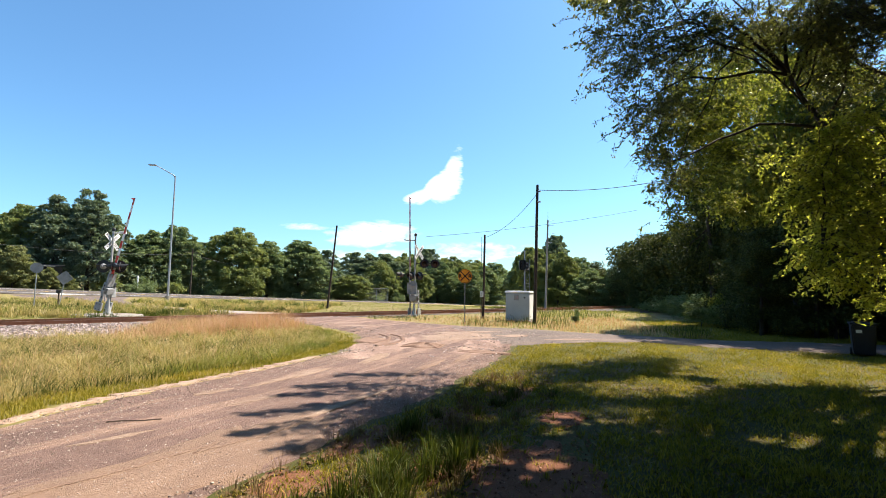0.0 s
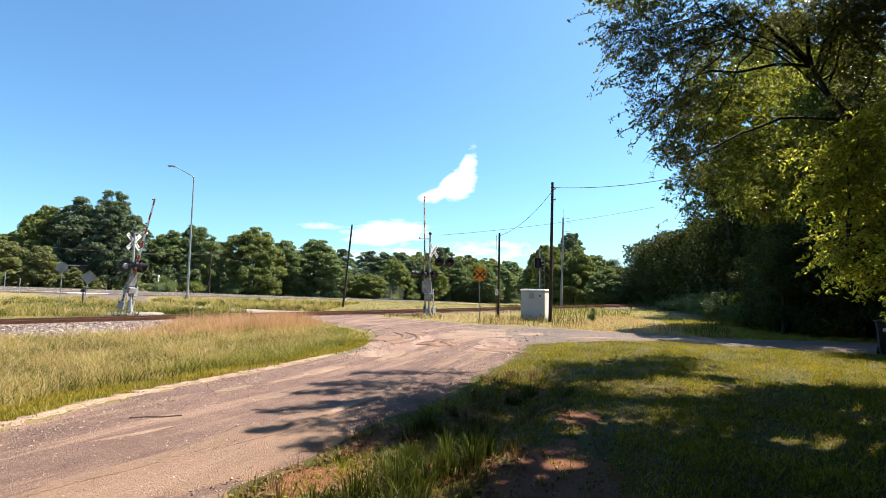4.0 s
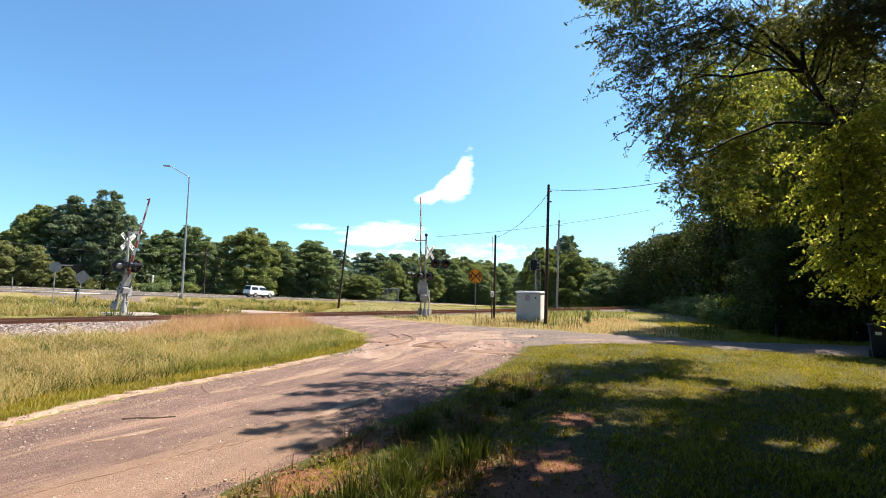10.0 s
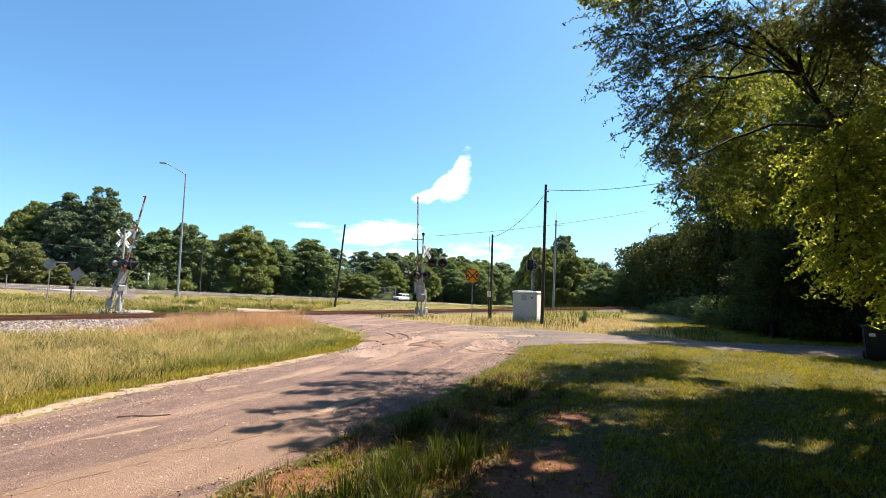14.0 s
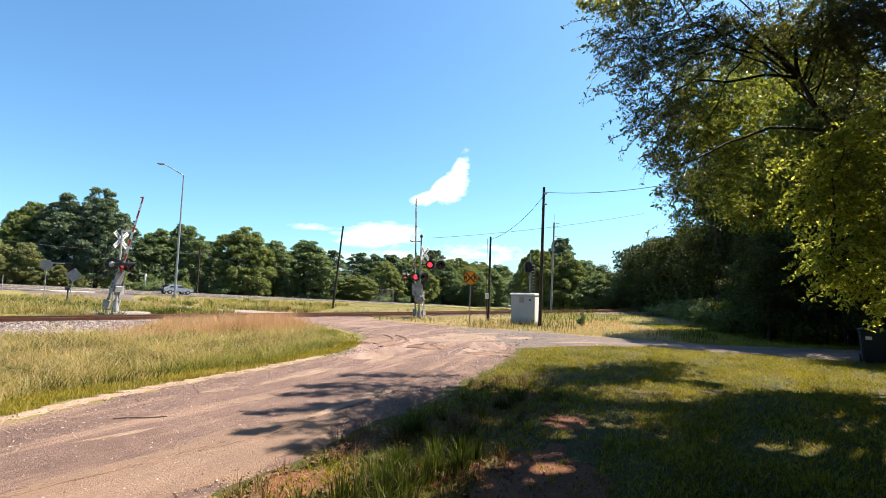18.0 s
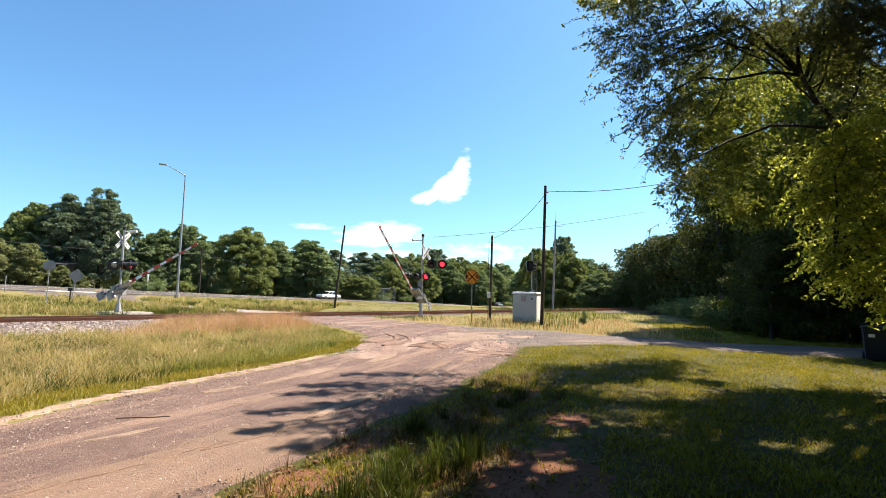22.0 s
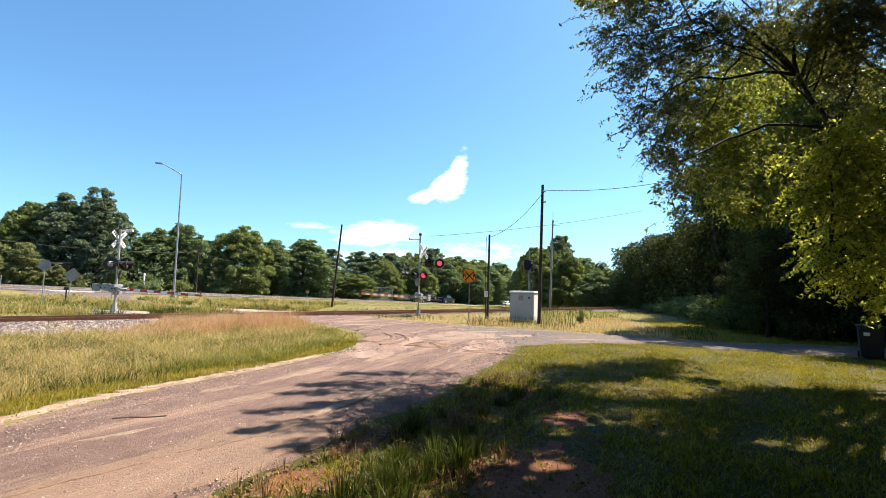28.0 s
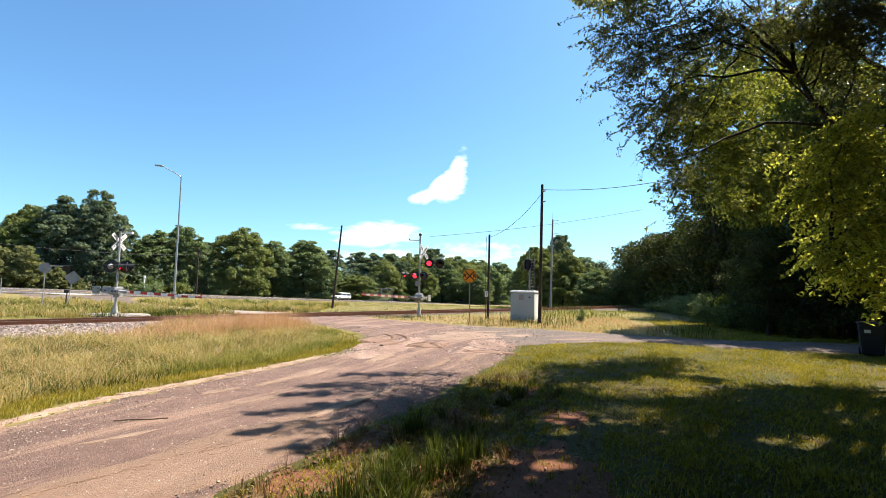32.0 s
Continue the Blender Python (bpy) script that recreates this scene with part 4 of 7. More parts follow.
roadside_sign("stop_sign", -26.0, 31.0, 0.0, "octagon", 0.66, 2.8, (-0.5, 1), "stop sign by the highway seen from its grey back", "road sign")
roadside_sign("warning_sign", -26.75, 34.0, 0.0, "diamond", 0.98, 2.2, (-0.3, 1), "diamond warning sign leaning, seen from its grey back", "road sign").rotation_euler = (0, radians(7), 0)
mk = thing("marker_post", -27.2, 34.5, 0.15, "short dark post with a small box on top", "marker post")
bm = B()
box(bm, (0.07, 0.06, 1.1), (0, 0, 0.45), None, 0.005)
part("post", bm, M_POLE, mk)
bm = B()
box(bm, (0.32, 0.12, 0.24), (0, -0.02, 1.02), None, 0.02)
part("box", bm, M_BLACK, mk)
for x, y, h in ((-45.5, 49.0, 1.7), (-50.5, 52.5, 2.1), (-31.5, 45.5, 1.3)):
    p = thing("marker_post", x, y, float(land(x, y)), "thin steel post in the verge", "marker post", "thin posts")
    bm = B()
    box(bm, (0.06, 0.05, h + 0.2), (0, 0, h / 2 - 0.1), None, 0.005)
    part("post", bm, M_GREYPAINT, p)
hyd = thing("white_marker", -47.6, 76.0, float(land(-47.6, 76.0)), "white pipe marker standing in the brush behind the highway", "marker post")
bm = B()
rod(bm, (0, 0, 0), (0, 0, 2.4), 0.12, 0.11, 12)
part("post", bm, M_WHITEPAINT, hyd)
bm = B()
rod(bm, (0, 0, 2.4), (0, 0, 2.78), 0.18, 0.14, 12)
part("cap", bm, M_WHITEPAINT, hyd)

shed = thing("shed", -57.0, 70.8, float(land(-57.0, 70.8)), "small dark shed with a pale fascia among the trees", "shed", rz=38)
bm = B()
box(bm, (2.2, 2.0, 3.5), (0, 0, 1.7), None, 0.02)
part("wall", bm, M_POLE, shed, "dark timber wall")
bm = B()
box(bm, (2.7, 2.5, 0.18), (0, 0, 3.66), pose(0, 0, 0, 6, 0, 0), 0.03)
part("roof", bm, M_BLACK, shed, "dark sheet roof")
bm = B()
box(bm, (1.5, 0.05, 0.12), (-0.5, -1.27, 3.5), None, 0.01)
part("fascia", bm, M_POLE_GREY, shed, "pale fascia board")
fence = thing("wire_fence", -15.8, 131.5, float(land(-15.8, 131.5)), "tall grey wire fence panel beyond the highway", "fence", rz=10)
for sx in (-3.2, 0.0, 3.2):
    bm = B()
    rod(bm, (sx, 0, -0.3), (sx, 0, 3.7), 0.07, None, 8)
    part("post", bm, M_GALV, fence)
for zz in (0.3, 3.6):
    bm = B()
    rod(bm, (-3.2, 0, zz), (3.2, 0, zz), 0.045, None, 8)
    part("rail", bm, M_GALV, fence)
bm = B()
for i in range(33):
    rod(bm, (-3.2 + 0.2 * i, 0.05, 0.3), (-3.2 + 0.2 * i, 0.05, 3.6), 0.012, None, 4, False)
part("wire_mesh", bm, M_GALV, fence, "thin upright wires")

lampst = thing("street_lamp", -29.3, 52.2, float(land(-29.3, 52.2)), "tall galvanised highway lamp with a curved arm", "street lamp")
bm = B()
rod(bm, (0, 0, 0.3), (0, 0, 13.95), 0.12, 0.07, 14)
part("pole", bm, M_GALV, lampst, "tapered steel pole")
bm = B()
rod(bm, (0, 0, -0.2), (0, 0, 0.45), 0.30, 0.26, 14)
part("base", bm, M_CONCRETE, lampst, "concrete footing")
pts = [(0, 0, 13.7)] + [(-2.05 * t, -0.3 * t, 13.9 + 1.15 * t ** 0.9) for t in np.linspace(0.06, 1, 10)]
v, f = tube(pts, np.linspace(0.06, 0.04, len(pts)), 8)
sheet("arm", v, f, M_GALV, lampst, True)
bm = B()
box(bm, (0.85, 0.34, 0.16), (-2.4, -0.34, 15.08), pose(0, 0, 0, 0, 4, 0), 0.06)
part("lamp_head", bm, M_GALV, lampst, "grey luminaire head")

# relay cabinet
CAB = thing("relay_cabinet", 5.25, 28.0, 0.0, "pale grey railway relay cabinet with white lid beside a pole", "cabinet", rz=-27)
bm = B()
box(bm, (1.44, 1.0, 1.62), (0, 0, 0.87), None, 0.02)
part("body", bm, M_CABINET, CAB, "pale grey sheet-metal body in the painted shaded tone")
bm = B()
box(bm, (1.54, 1.10, 0.08), (0, 0, 1.73), None, 0.025)
box(bm, (1.42, 0.98, 0.05), (0, 0, 1.785), None, 0.02)
part("lid", bm, M_CAB_SUNLIT, CAB, "white overhanging lid in the painted sunlit tone")
bm = B()
box(bm, (1.32, 0.012, 1.46), (-0.01, -0.504, 0.88), None, 0.005)
door = part("door", bm, M_CABINET, CAB)
bm = B()
rod(bm, (0.45, -0.508, 1.42), (0.45, -0.54, 1.42), 0.055, None, 12)
part("latch", bm, M_BLACK, door, "dark round latch")
bm = B()
box(bm, (0.30, 0.006, 0.34), (-0.05, -0.513, 1.42), None, 0.002)
part("notice", bm, M_GREYPAINT, door, "faded paper notice")
bm = B()
for sx in (-0.06, 0.06):
    rod(bm, (sx - 0.05, -0.519, 1.32), (sx + 0.05 * (1 if sx < 0 else -1) * 0.2, -0.519, 1.52), 0.012, None, 6)
part("notice_mark", bm, surface("faded_ink", (0.42, 0.24, 0.24), (0.35, 0.22, 0.22), 0.8), door)
# sunlit side drawn with the paler tone
bm = B()
box(bm, (0.012, 0.88, 1.46), (0.724, 0, 0.88), None, 0.005)
part("side_panel", bm, M_CAB_SUNLIT, CAB, "side panel in the painted sunlit tone")
bm = B()
box(bm, (1.56, 1.12, 0.22), (0, 0, -0.04), None, 0.02)
part("plinth", bm, M_CONCRETE, CAB)

# railway block signal behind the cabinet
BS = thing("block_signal", 9.3, 47.0, float(land(9.3, 47.0)), "black railway block signal on a ladder mast", "railway signal")
bm = B()
rod(bm, (0, 0, 0), (0, 0, 6.1), 0.07, 0.06)
part("mast", bm, M_GALV, BS)
bm = B()
for sx in (0.12, 0.5):
    rod(bm, (sx, 0, 0), (sx, 0, 5.2), 0.018, None, 6)
for i in range(17):
    rod(bm, (0.12, 0, 0.3 + i * 0.3), (0.5, 0, 0.3 + i * 0.3), 0.012, None, 6)
part("ladder", bm, M_GREYPAINT, BS)
bm = B()
box(bm, (0.66, 0.04, 1.05), (-0.25, -0.1, 4.6), None, 0.25)
box(bm, (0.48, 0.3, 0.9), (-0.25, 0.1, 4.6), None, 0.05)
head = part("signal_head", bm, M_BLACK, BS, "black signal head")
for zz in (4.3, 4.6, 4.9):
    bm = B()
    rod(bm, (-0.25, -0.12, zz), (-0.25, -0.32, zz + 0.01), 0.12, 0.13, 14)
    part("visor", bm, M_BLACK, head)
bm = B()
box(bm, (0.3, 0.3, 0.9), (0.30, 0.25, 4.45), None, 0.1)
part("second_head", bm, M_BLACK, BS)

# wheeled bin and pipe gate by the lane
BIN = thing("wheeled_bin", 13.82, 14.75, float(land(13.95, 14.75)), "dark blue-grey plastic wheeled bin beside the lane", "bin", rz=-38)
bm = B()
base = [(-0.26, -0.30), (0.26, -0.30), (0.26, 0.30), (-0.26, 0.30)]
topp = [(-0.31, -0.38), (0.31, -0.38), (0.31, 0.38), (-0.31, 0.38)]
lo = [bm.verts.new((x, y, 0.06)) for x, y in base]
hi = [bm.verts.new((x, y, 1.0)) for x, y in topp]
bm.faces.new(lo[::-1]), bm.faces.new(hi)
for i in range(4):
    bm.faces.new((lo[i], lo[(i + 1) % 4], hi[(i + 1) % 4], hi[i]))
bmesh.ops.bevel(bm, geom=bm.edges[:], offset=0.03, segments=2, affect="EDGES")
body = part("body", bm, M_BIN, BIN)
bm = B()
box(bm, (0.68, 0.82, 0.06), (0, 0, 1.03), None, 0.025)
box(bm, (0.5, 0.6, 0.04), (0, 0, 1.07), None, 0.018)
part("lid", bm, M_BIN, BIN)
bm = B()
box(bm, (0.15, 0.01, 0.10), (-0.12, -0.372, 0.80), pose(0, 0, 0, -4.8, 0, 0))
part("sticker", bm, M_WHITEPAINT, BIN, "white paper label")
bm = B()
rod(bm, (-0.3, 0.45, 1.0), (0.3, 0.45, 1.0), 0.02)
part("handle", bm, M_BIN, BIN)
for sx in (-0.28, 0.28):
    bm = B()
    rod(bm, (sx - 0.03, 0.30, 0.12), (sx + 0.03, 0.30, 0.12), 0.12, None, 16)
    part("wheel", bm, M_RUBBER, BIN)
PG = thing("pipe_gate", 17.2, 19.6, 0, "dark open pipe gate at the edge of the woods", "gate", rz=-20)
for sx in (0.0, 3.2):
    bm = B()
    rod(bm, (sx, 0, -0.2), (sx, 0, 1.45), 0.06, None, 10)
    part("post", bm, M_POLE, PG)
for zz in (0.25, 0.55, 0.85, 1.15, 1.38):
    bm = B()
    rod(bm, (0.06, 0, zz), (3.14, 0, zz), 0.025, None, 8)
    part("rail", bm, M_POLE, PG)


# ---- vehicles ----
def wheel(parent, x, y, r, w=0.22):
    bm = B()
    rod(bm, (x, y - w / 2, r), (x, y + w / 2, r), r, None, 20)
    wh = part("wheel", bm, M_RUBBER, parent, "black tyre")
    bm = B()
    for s in (-1, 1):
        rod(bm, (x, y + s * (w / 2 - 0.02), r), (x, y + s * (w / 2 + 0.012), r), r * 0.6, r * 0.5, 14)
    part("rim", bm, M_CHROME, wh)


def slab(bm, outline, half, taper=0.0):
    """A body from its side outline (x, z), as wide as half each way; the top narrows by taper."""
    zs = [z for _, z in outline]
    z0, z1 = min(zs), max(zs)
    rows = []
    for s in (-1, 1):
        rows.append([bm.verts.new((x, s * (half - taper * (z - z0) / (z1 - z0 + 1e-6)), z)) for x, z in outline])
    n = len(outline)
    bm.faces.new(rows[0][::-1])
    bm.faces.new(rows[1])
    for i in range(n):
        bm.faces.new((rows[0][i], rows[0][(i + 1) % n], rows[1][(i + 1) % n], rows[1][i]))
    bmesh.ops.recalc_face_normals(bm, faces=bm.faces[:])
    bmesh.ops.bevel(bm, geom=[e for e in bm.edges if e.calc_face_angle(0) > 0.35], offset=0.045, segments=2, affect="EDGES")


def vehicle(name, kind, paint, label, category):
    """A road vehicle facing +X, its wheels on z = 0."""
    s = thing(name, 0, 0, 0, label, category, "highway traffic")
    c = M_CAR[paint]
    if kind == "pickup":
        low = [(-2.85, 0.55), (2.75, 0.45), (2.85, 0.75), (2.75, 1.02), (1.35, 1.12), (-2.8, 1.12), (-2.88, 0.8)]
        cab = [(1.15, 1.10), (0.45, 1.78), (-0.15, 1.86), (-1.05, 1.84), (-1.25, 1.10)]
        glass = [(1.0, 1.16), (0.42, 1.70), (-1.0, 1.74), (-1.12, 1.16)]
        r, axles, half = 0.40, (1.85, -1.75), 0.98
    elif kind == "hauler":
        low = [(-3.55, 0.72), (3.45, 0.58), (3.6, 1.05), (3.45, 1.50), (1.75, 1.66), (-3.5, 1.56), (-3.6, 1.0)]
        cab = [(1.55, 1.64), (0.75, 2.48), (0.0, 2.62), (-1.3, 2.60), (-1.5, 1.60)]
        glass = [(1.38, 1.70), (0.72, 2.40), (-1.22, 2.44), (-1.36, 1.70)]
        r, axles, half = 0.50, (2.35, -2.15), 1.05
    elif kind == "large":
        low = [(-2.5, 0.52), (2.45, 0.48), (2.55, 0.82), (2.45, 1.16), (1.2, 1.26), (-2.5, 1.26), (-2.58, 0.85)]
        cab = [(1.05, 1.24), (0.4, 1.94), (-0.2, 2.06), (-2.3, 2.04), (-2.48, 1.24)]
        glass = [(0.9, 1.30), (0.38, 1.88), (-2.15, 1.94), (-2.3, 1.30)]
        r, axles, half = 0.43, (1.6, -1.45), 1.0
    elif kind == "suv":
        low = [(-2.35, 0.5), (2.3, 0.42), (2.38, 0.72), (2.2, 0.98), (1.15, 1.08), (-2.35, 1.08), (-2.4, 0.8)]
        cab = [(1.05, 1.06), (0.3, 1.66), (-0.3, 1.76), (-2.0, 1.74), (-2.32, 1.06)]
        glass = [(0.9, 1.12), (0.28, 1.60), (-1.9, 1.64), (-2.15, 1.12)]
        r, axles, half = 0.36, (1.45, -1.4), 0.94
    else:
        low = [(-2.2, 0.45), (2.2, 0.38), (2.3, 0.62), (2.1, 0.82), (0.95, 0.94), (-1.9, 0.98), (-2.25, 0.9), (-2.32, 0.66)]
        cab = [(1.20, 0.90), (0.38, 1.36), (-0.05, 1.45), (-0.5, 1.47), (-1.05, 1.41), (-2.0, 1.02)]
        glass = [(1.0, 0.97), (0.36, 1.32), (-1.0, 1.36), (-1.65, 1.03)]
        r, axles, half = 0.32, (1.38, -1.35), 0.90
    bm = B()
    slab(bm, low, half, 0.05)
    part("body", bm, c, s, paint + " painted body")
    bm = B()
    slab(bm, cab, half - 0.06, 0.14)
    cabin = part("cabin", bm, c, s)
    for sy in (-1, 1):
        bm = B()
        top = glass[1][1]
        for a, b in ((0.0, 0.46), (0.54, 1.0)):
            lo0, lo1 = glass[0][0] + (glass[3][0] - glass[0][0]) * a, glass[0][0] + (glass[3][0] - glass[0][0]) * b
            hi0, hi1 = glass[1][0] + (glass[2][0] - glass[1][0]) * a, glass[1][0] + (glass[2][0] - glass[1][0]) * b
            w0, w1 = half - 0.055, half - 0.185
            bm.faces.new([bm.verts.new(p) for p in ((lo0, sy * w0, glass[0][1]), (hi0, sy * w1, top), (hi1, sy * w1, top), (lo1, sy * w0, glass[0][1]))])
        ret = bmesh.ops.extrude_face_region(bm, geom=bm.faces[:])
        bmesh.ops.translate(bm, vec=(0, sy * 0.012, 0), verts=[v for v in ret["geom"] if isinstance(v, bmesh.types.BMVert)])
        part("side_window", bm, M_GLASSDARK, cabin, "dark side glass")
    for (xa, za), (xb, zb), sx, nm in ((cab[0], cab[1], 0.02, "windscreen"), (cab[-1], cab[-2], -0.02, "rear_window")):
        bm = B()
        pts = []
        for t, w in ((0.1, half - 0.14), (0.9, half - 0.24)):
            for sy in (-1, 1):
                pts.append(bm.verts.new((xa + (xb - xa) * t + sx, sy * w, za + (zb - za) * t + 0.015)))
        bm.faces.new((pts[0], pts[1], pts[3], pts[2]))
        bmesh.ops.solidify(bm, geom=bm.faces[:], thickness=0.012)
        part(nm, bm, M_GLASSDARK, cabin, "dark glass")
    for x in axles:
        for sy in (-1, 1):
            wheel(s, x, sy * (half - 0.10), r)
    xs = [p[0] for p in low]
    for sy in (-1, 1):
        bm = B()
        box(bm, (0.06, 0.34, 0.14), (max(xs) - 0.07, sy * (half - 0.26), 0.76), None, 0.02)
        part("headlight", bm, M_HEAD, s)
        bm = B()
        box(bm, (0.06, 0.18, 0.24), (min(xs) + 0.06, sy * (half - 0.18), 0.84), None, 0.02)
        part("tail_light", bm, M_TAIL, s)
    bm = B()
    box(bm, (0.10, 2 * half - 0.16, 0.2), (max(xs) - 0.01, 0, 0.5), None, 0.03)
    part("front_bumper", bm, M_BLACK if kind != "pickup" else M_CHROME, s)
    bm = B()
    box(bm, (0.10, 2 * half - 0.16, 0.2), (min(xs) + 0.01, 0, 0.55), None, 0.03)
    part("rear_bumper", bm, M_BLACK if kind != "pickup" else M_CHROME, s)
    if kind == "pickup":
        bm = B()
        box(bm, (1.5, 1.7, 0.02), (-2.05, 0, 1.13))
        part("load_bed", bm, M_BLACK, s, "dark open load bed")
    return s


CAR_1 = vehicle("estate_car", "large", "white", "large white sport utility car driving along the highway", "car")
CAR_2 = vehicle("estate_car", "large", "white", "white sport utility car driving along the highway", "car")
CAR_3 = vehicle("saloon_car", "saloon", "grey", "dark grey saloon car driving along the highway", "car")
CAR_4 = vehicle("pickup_truck", "pickup", "white", "white pickup truck driving along the highway", "pickup")
CAR_5 = vehicle("tow_truck", "hauler", "black", "black truck pulling a long car trailer", "truck")
CAR_6 = vehicle("estate_car", "suv", "white", "white sport utility car on the far lane", "car")
CAR_7 = vehicle("saloon_car", "saloon", "graphite", "dark saloon car following on the far lane", "car")
CARGO = vehicle("sports_car", "saloon", "black", "black car with white bonnet strapped on the trailer", "car")
bm = B()
box(bm, (1.15, 1.5, 0.03), (1.55, 0, 0.93), pose(0, 0, 0, 0, 6, 0), 0.01)
part("bonnet", bm, M_CAR["white"], CARGO, "white bonnet")
TRAILER = thing("car_trailer", 0, 0, 0, "long black gooseneck flatbed trailer", "trailer", "highway traffic")
bm = B()
box(bm, (16.0, 2.4, 0.12), (0, 0, 1.02), None, 0.02)
part("deck", bm, M_BLACK, TRAILER, "black flat deck")
for sy in (-1.05, 1.05):
    bm = B()
    box(bm, (16.0, 0.12, 0.24), (0, sy, 0.86), None, 0.01)
    part("side_beam", bm, M_BLACK, TRAILER)
bm = B()
box(bm, (3.2, 0.2, 0.22), (9.0, 0, 1.66), None, 0.03)
box(bm, (0.25, 0.3, 0.8), (7.7, 0, 1.35), None, 0.03)
box(bm, (0.2, 0.2, 0.5), (10.4, 0, 1.50), None, 0.03)
part("gooseneck", bm, M_BLACK, TRAILER)
for x in (-2.0, -3.1, -4.2):
    for sy in (-1, 1):
        wheel(TRAILER, x, sy * 0.95, 0.42, 0.3)
bm = B()
box(bm, (2.0, 1.8, 0.10), (-8.6, 0, 0.95), pose(0, 0, 0, 0, -8, 0), 0.02)
part("ramp", bm, M_BLACK, TRAILER)


# painted bars at the edge of the highway
for u0, u1, off in ((2.4, 7.6, 4.6), (2.8, 7.2, 5.9)):
    tagged(highway_strip("painted_bar", u0, u1, off + 0.28, off - 0.28, 0.074, M_PAINT_LINE, 20), "white painted bar on the highway shoulder", "road marking", kind="structure")


# ---- trees and bushes ----
def leaf_quads(pos, out, size, g, droop=0.3, slim=0.5, wild=0.8):
    """Diamond leaves about the points, roughly facing outwards."""
    n = len(pos)
    axis_ = g.normal(size=(n, 3)) * 0.9 + out * 0.6
    axis_[:, 2] -= droop
    axis_ /= np.linalg.norm(axis_, axis=1)[:, None] + 1e-9
    nor = g.normal(size=(n, 3)) * wild + out * 0.5 + np.array([0, 0, 0.5])
    side = np.cross(axis_, nor)
    side /= np.linalg.norm(side, axis=1)[:, None] + 1e-9
    s = size * g.uniform(0.6, 1.35, (n, 1))
    fold = np.cross(side, axis_) * s * 0.12
    V = np.stack([pos - axis_ * s * 0.5, pos + side * s * slim * 0.5 + fold, pos + axis_ * s * 0.5, pos - side * s * slim * 0.5 + fold], 1)
    return V.reshape(-1, 3), np.arange(4 * n).reshape(-1, 4)


def crown_points(lobes, n, g, shell=0.5, gaps=0.35):
    """Points in the outer parts of the lobes (x, y, z, r, flatness), with gaps."""
    lobes = np.asarray(lobes, float)
    w = lobes[:, 3] ** 2.5
    idx = g.choice(len(lobes), int(n * 1.5), p=w / w.sum())
    d = g.normal(size=(len(idx), 3))
    d /= np.linalg.norm(d, axis=1)[:, None]
    r = lobes[idx, 3] * (shell + (1 - shell) * g.random(len(idx)) ** 0.7) * (1 + 0.26 * g.normal(size=len(idx)))
    p = lobes[idx, :3] + d * r[:, None] * np.stack([np.ones(len(idx)), np.ones(len(idx)), lobes[idx, 4]], -1)
    k = 2.2 / lobes[:, 3].mean()
    hole = np.sin(p[:, 0] * k + 1.3 * p[:, 2] * k) + np.sin(p[:, 1] * k * 1.2 - p[:, 2] * k * 0.8 + 1) + np.sin((p[:, 0] - p[:, 1]) * k * 1.7 + 2)
    keep = hole > -3 + 6 * gaps * g.random(len(idx))
    return p[keep][:n], d[keep][:n]


def branch_tubes(a, b, r, g, bend=0.12, seg=6, n=7):
    a, b = np.asarray(a, float), np.asarray(b, float)
    L = np.linalg.norm(b - a)
    t = np.linspace(0, 1, n)
    off = np.cumsum(g.normal(size=(n, 3)) * bend * L / n, axis=0) * (t * (1 - t) * 4)[:, None]
    arch = np.array([0, 0, 0.12 * L])[None] * (4 * t * (1 - t))[:, None]
    return tube(a + (b - a) * t[:, None] + off + arch, np.linspace(r, r * 0.3, n), seg)


def tree_meshes(seed, height, radius, leaves, size, clear, lobes_n=22, lobe=0.42, limb=10, narrow=1.0, gaps=0.35, wild=0.8):
    """Meshes of a trunk with limbs and of a crown, for a tree at the origin."""
    g = np.random.default_rng(seed)
    lobes = []
    for i in range(lobes_n):
        a, q = g.uniform(0, 2 * math.pi), g.random() ** 0.6
        zz = g.random()
        env = math.sin(math.pi * min(1, 0.28 + 0.68 * zz ** narrow)) ** 0.6
        rr = radius * 0.72 * q * env
        lobes.append((rr * math.cos(a), rr * math.sin(a), clear + (height * 0.92 - clear) * zz, radius * lobe * g.uniform(0.6, 1.15), 0.75))
    lobes.append((0, 0, height - radius * 0.25, radius * 0.32, 0.8))
    p, d = crown_points(lobes, leaves, g, 0.45, gaps)
    p[:, 2] = np.maximum(p[:, 2], 0.15)
    crown = leaf_quads(p, d, size, g, 0.3, 0.55, wild)
    lean = g.normal(size=2) * 0.03 * height
    trunk_top = np.array([lean[0], lean[1], height * 0.72])
    pieces = [branch_tubes((0, 0, -0.3), trunk_top, 0.02 * height, g, 0.05, 8, 9)]
    for l in lobes[:limb]:
        t = g.uniform(0.25, 0.8)
        pieces.append(branch_tubes(trunk_top * t, l[:3], 0.006 * height, g, 0.25, 5))
    return joined(pieces), crown


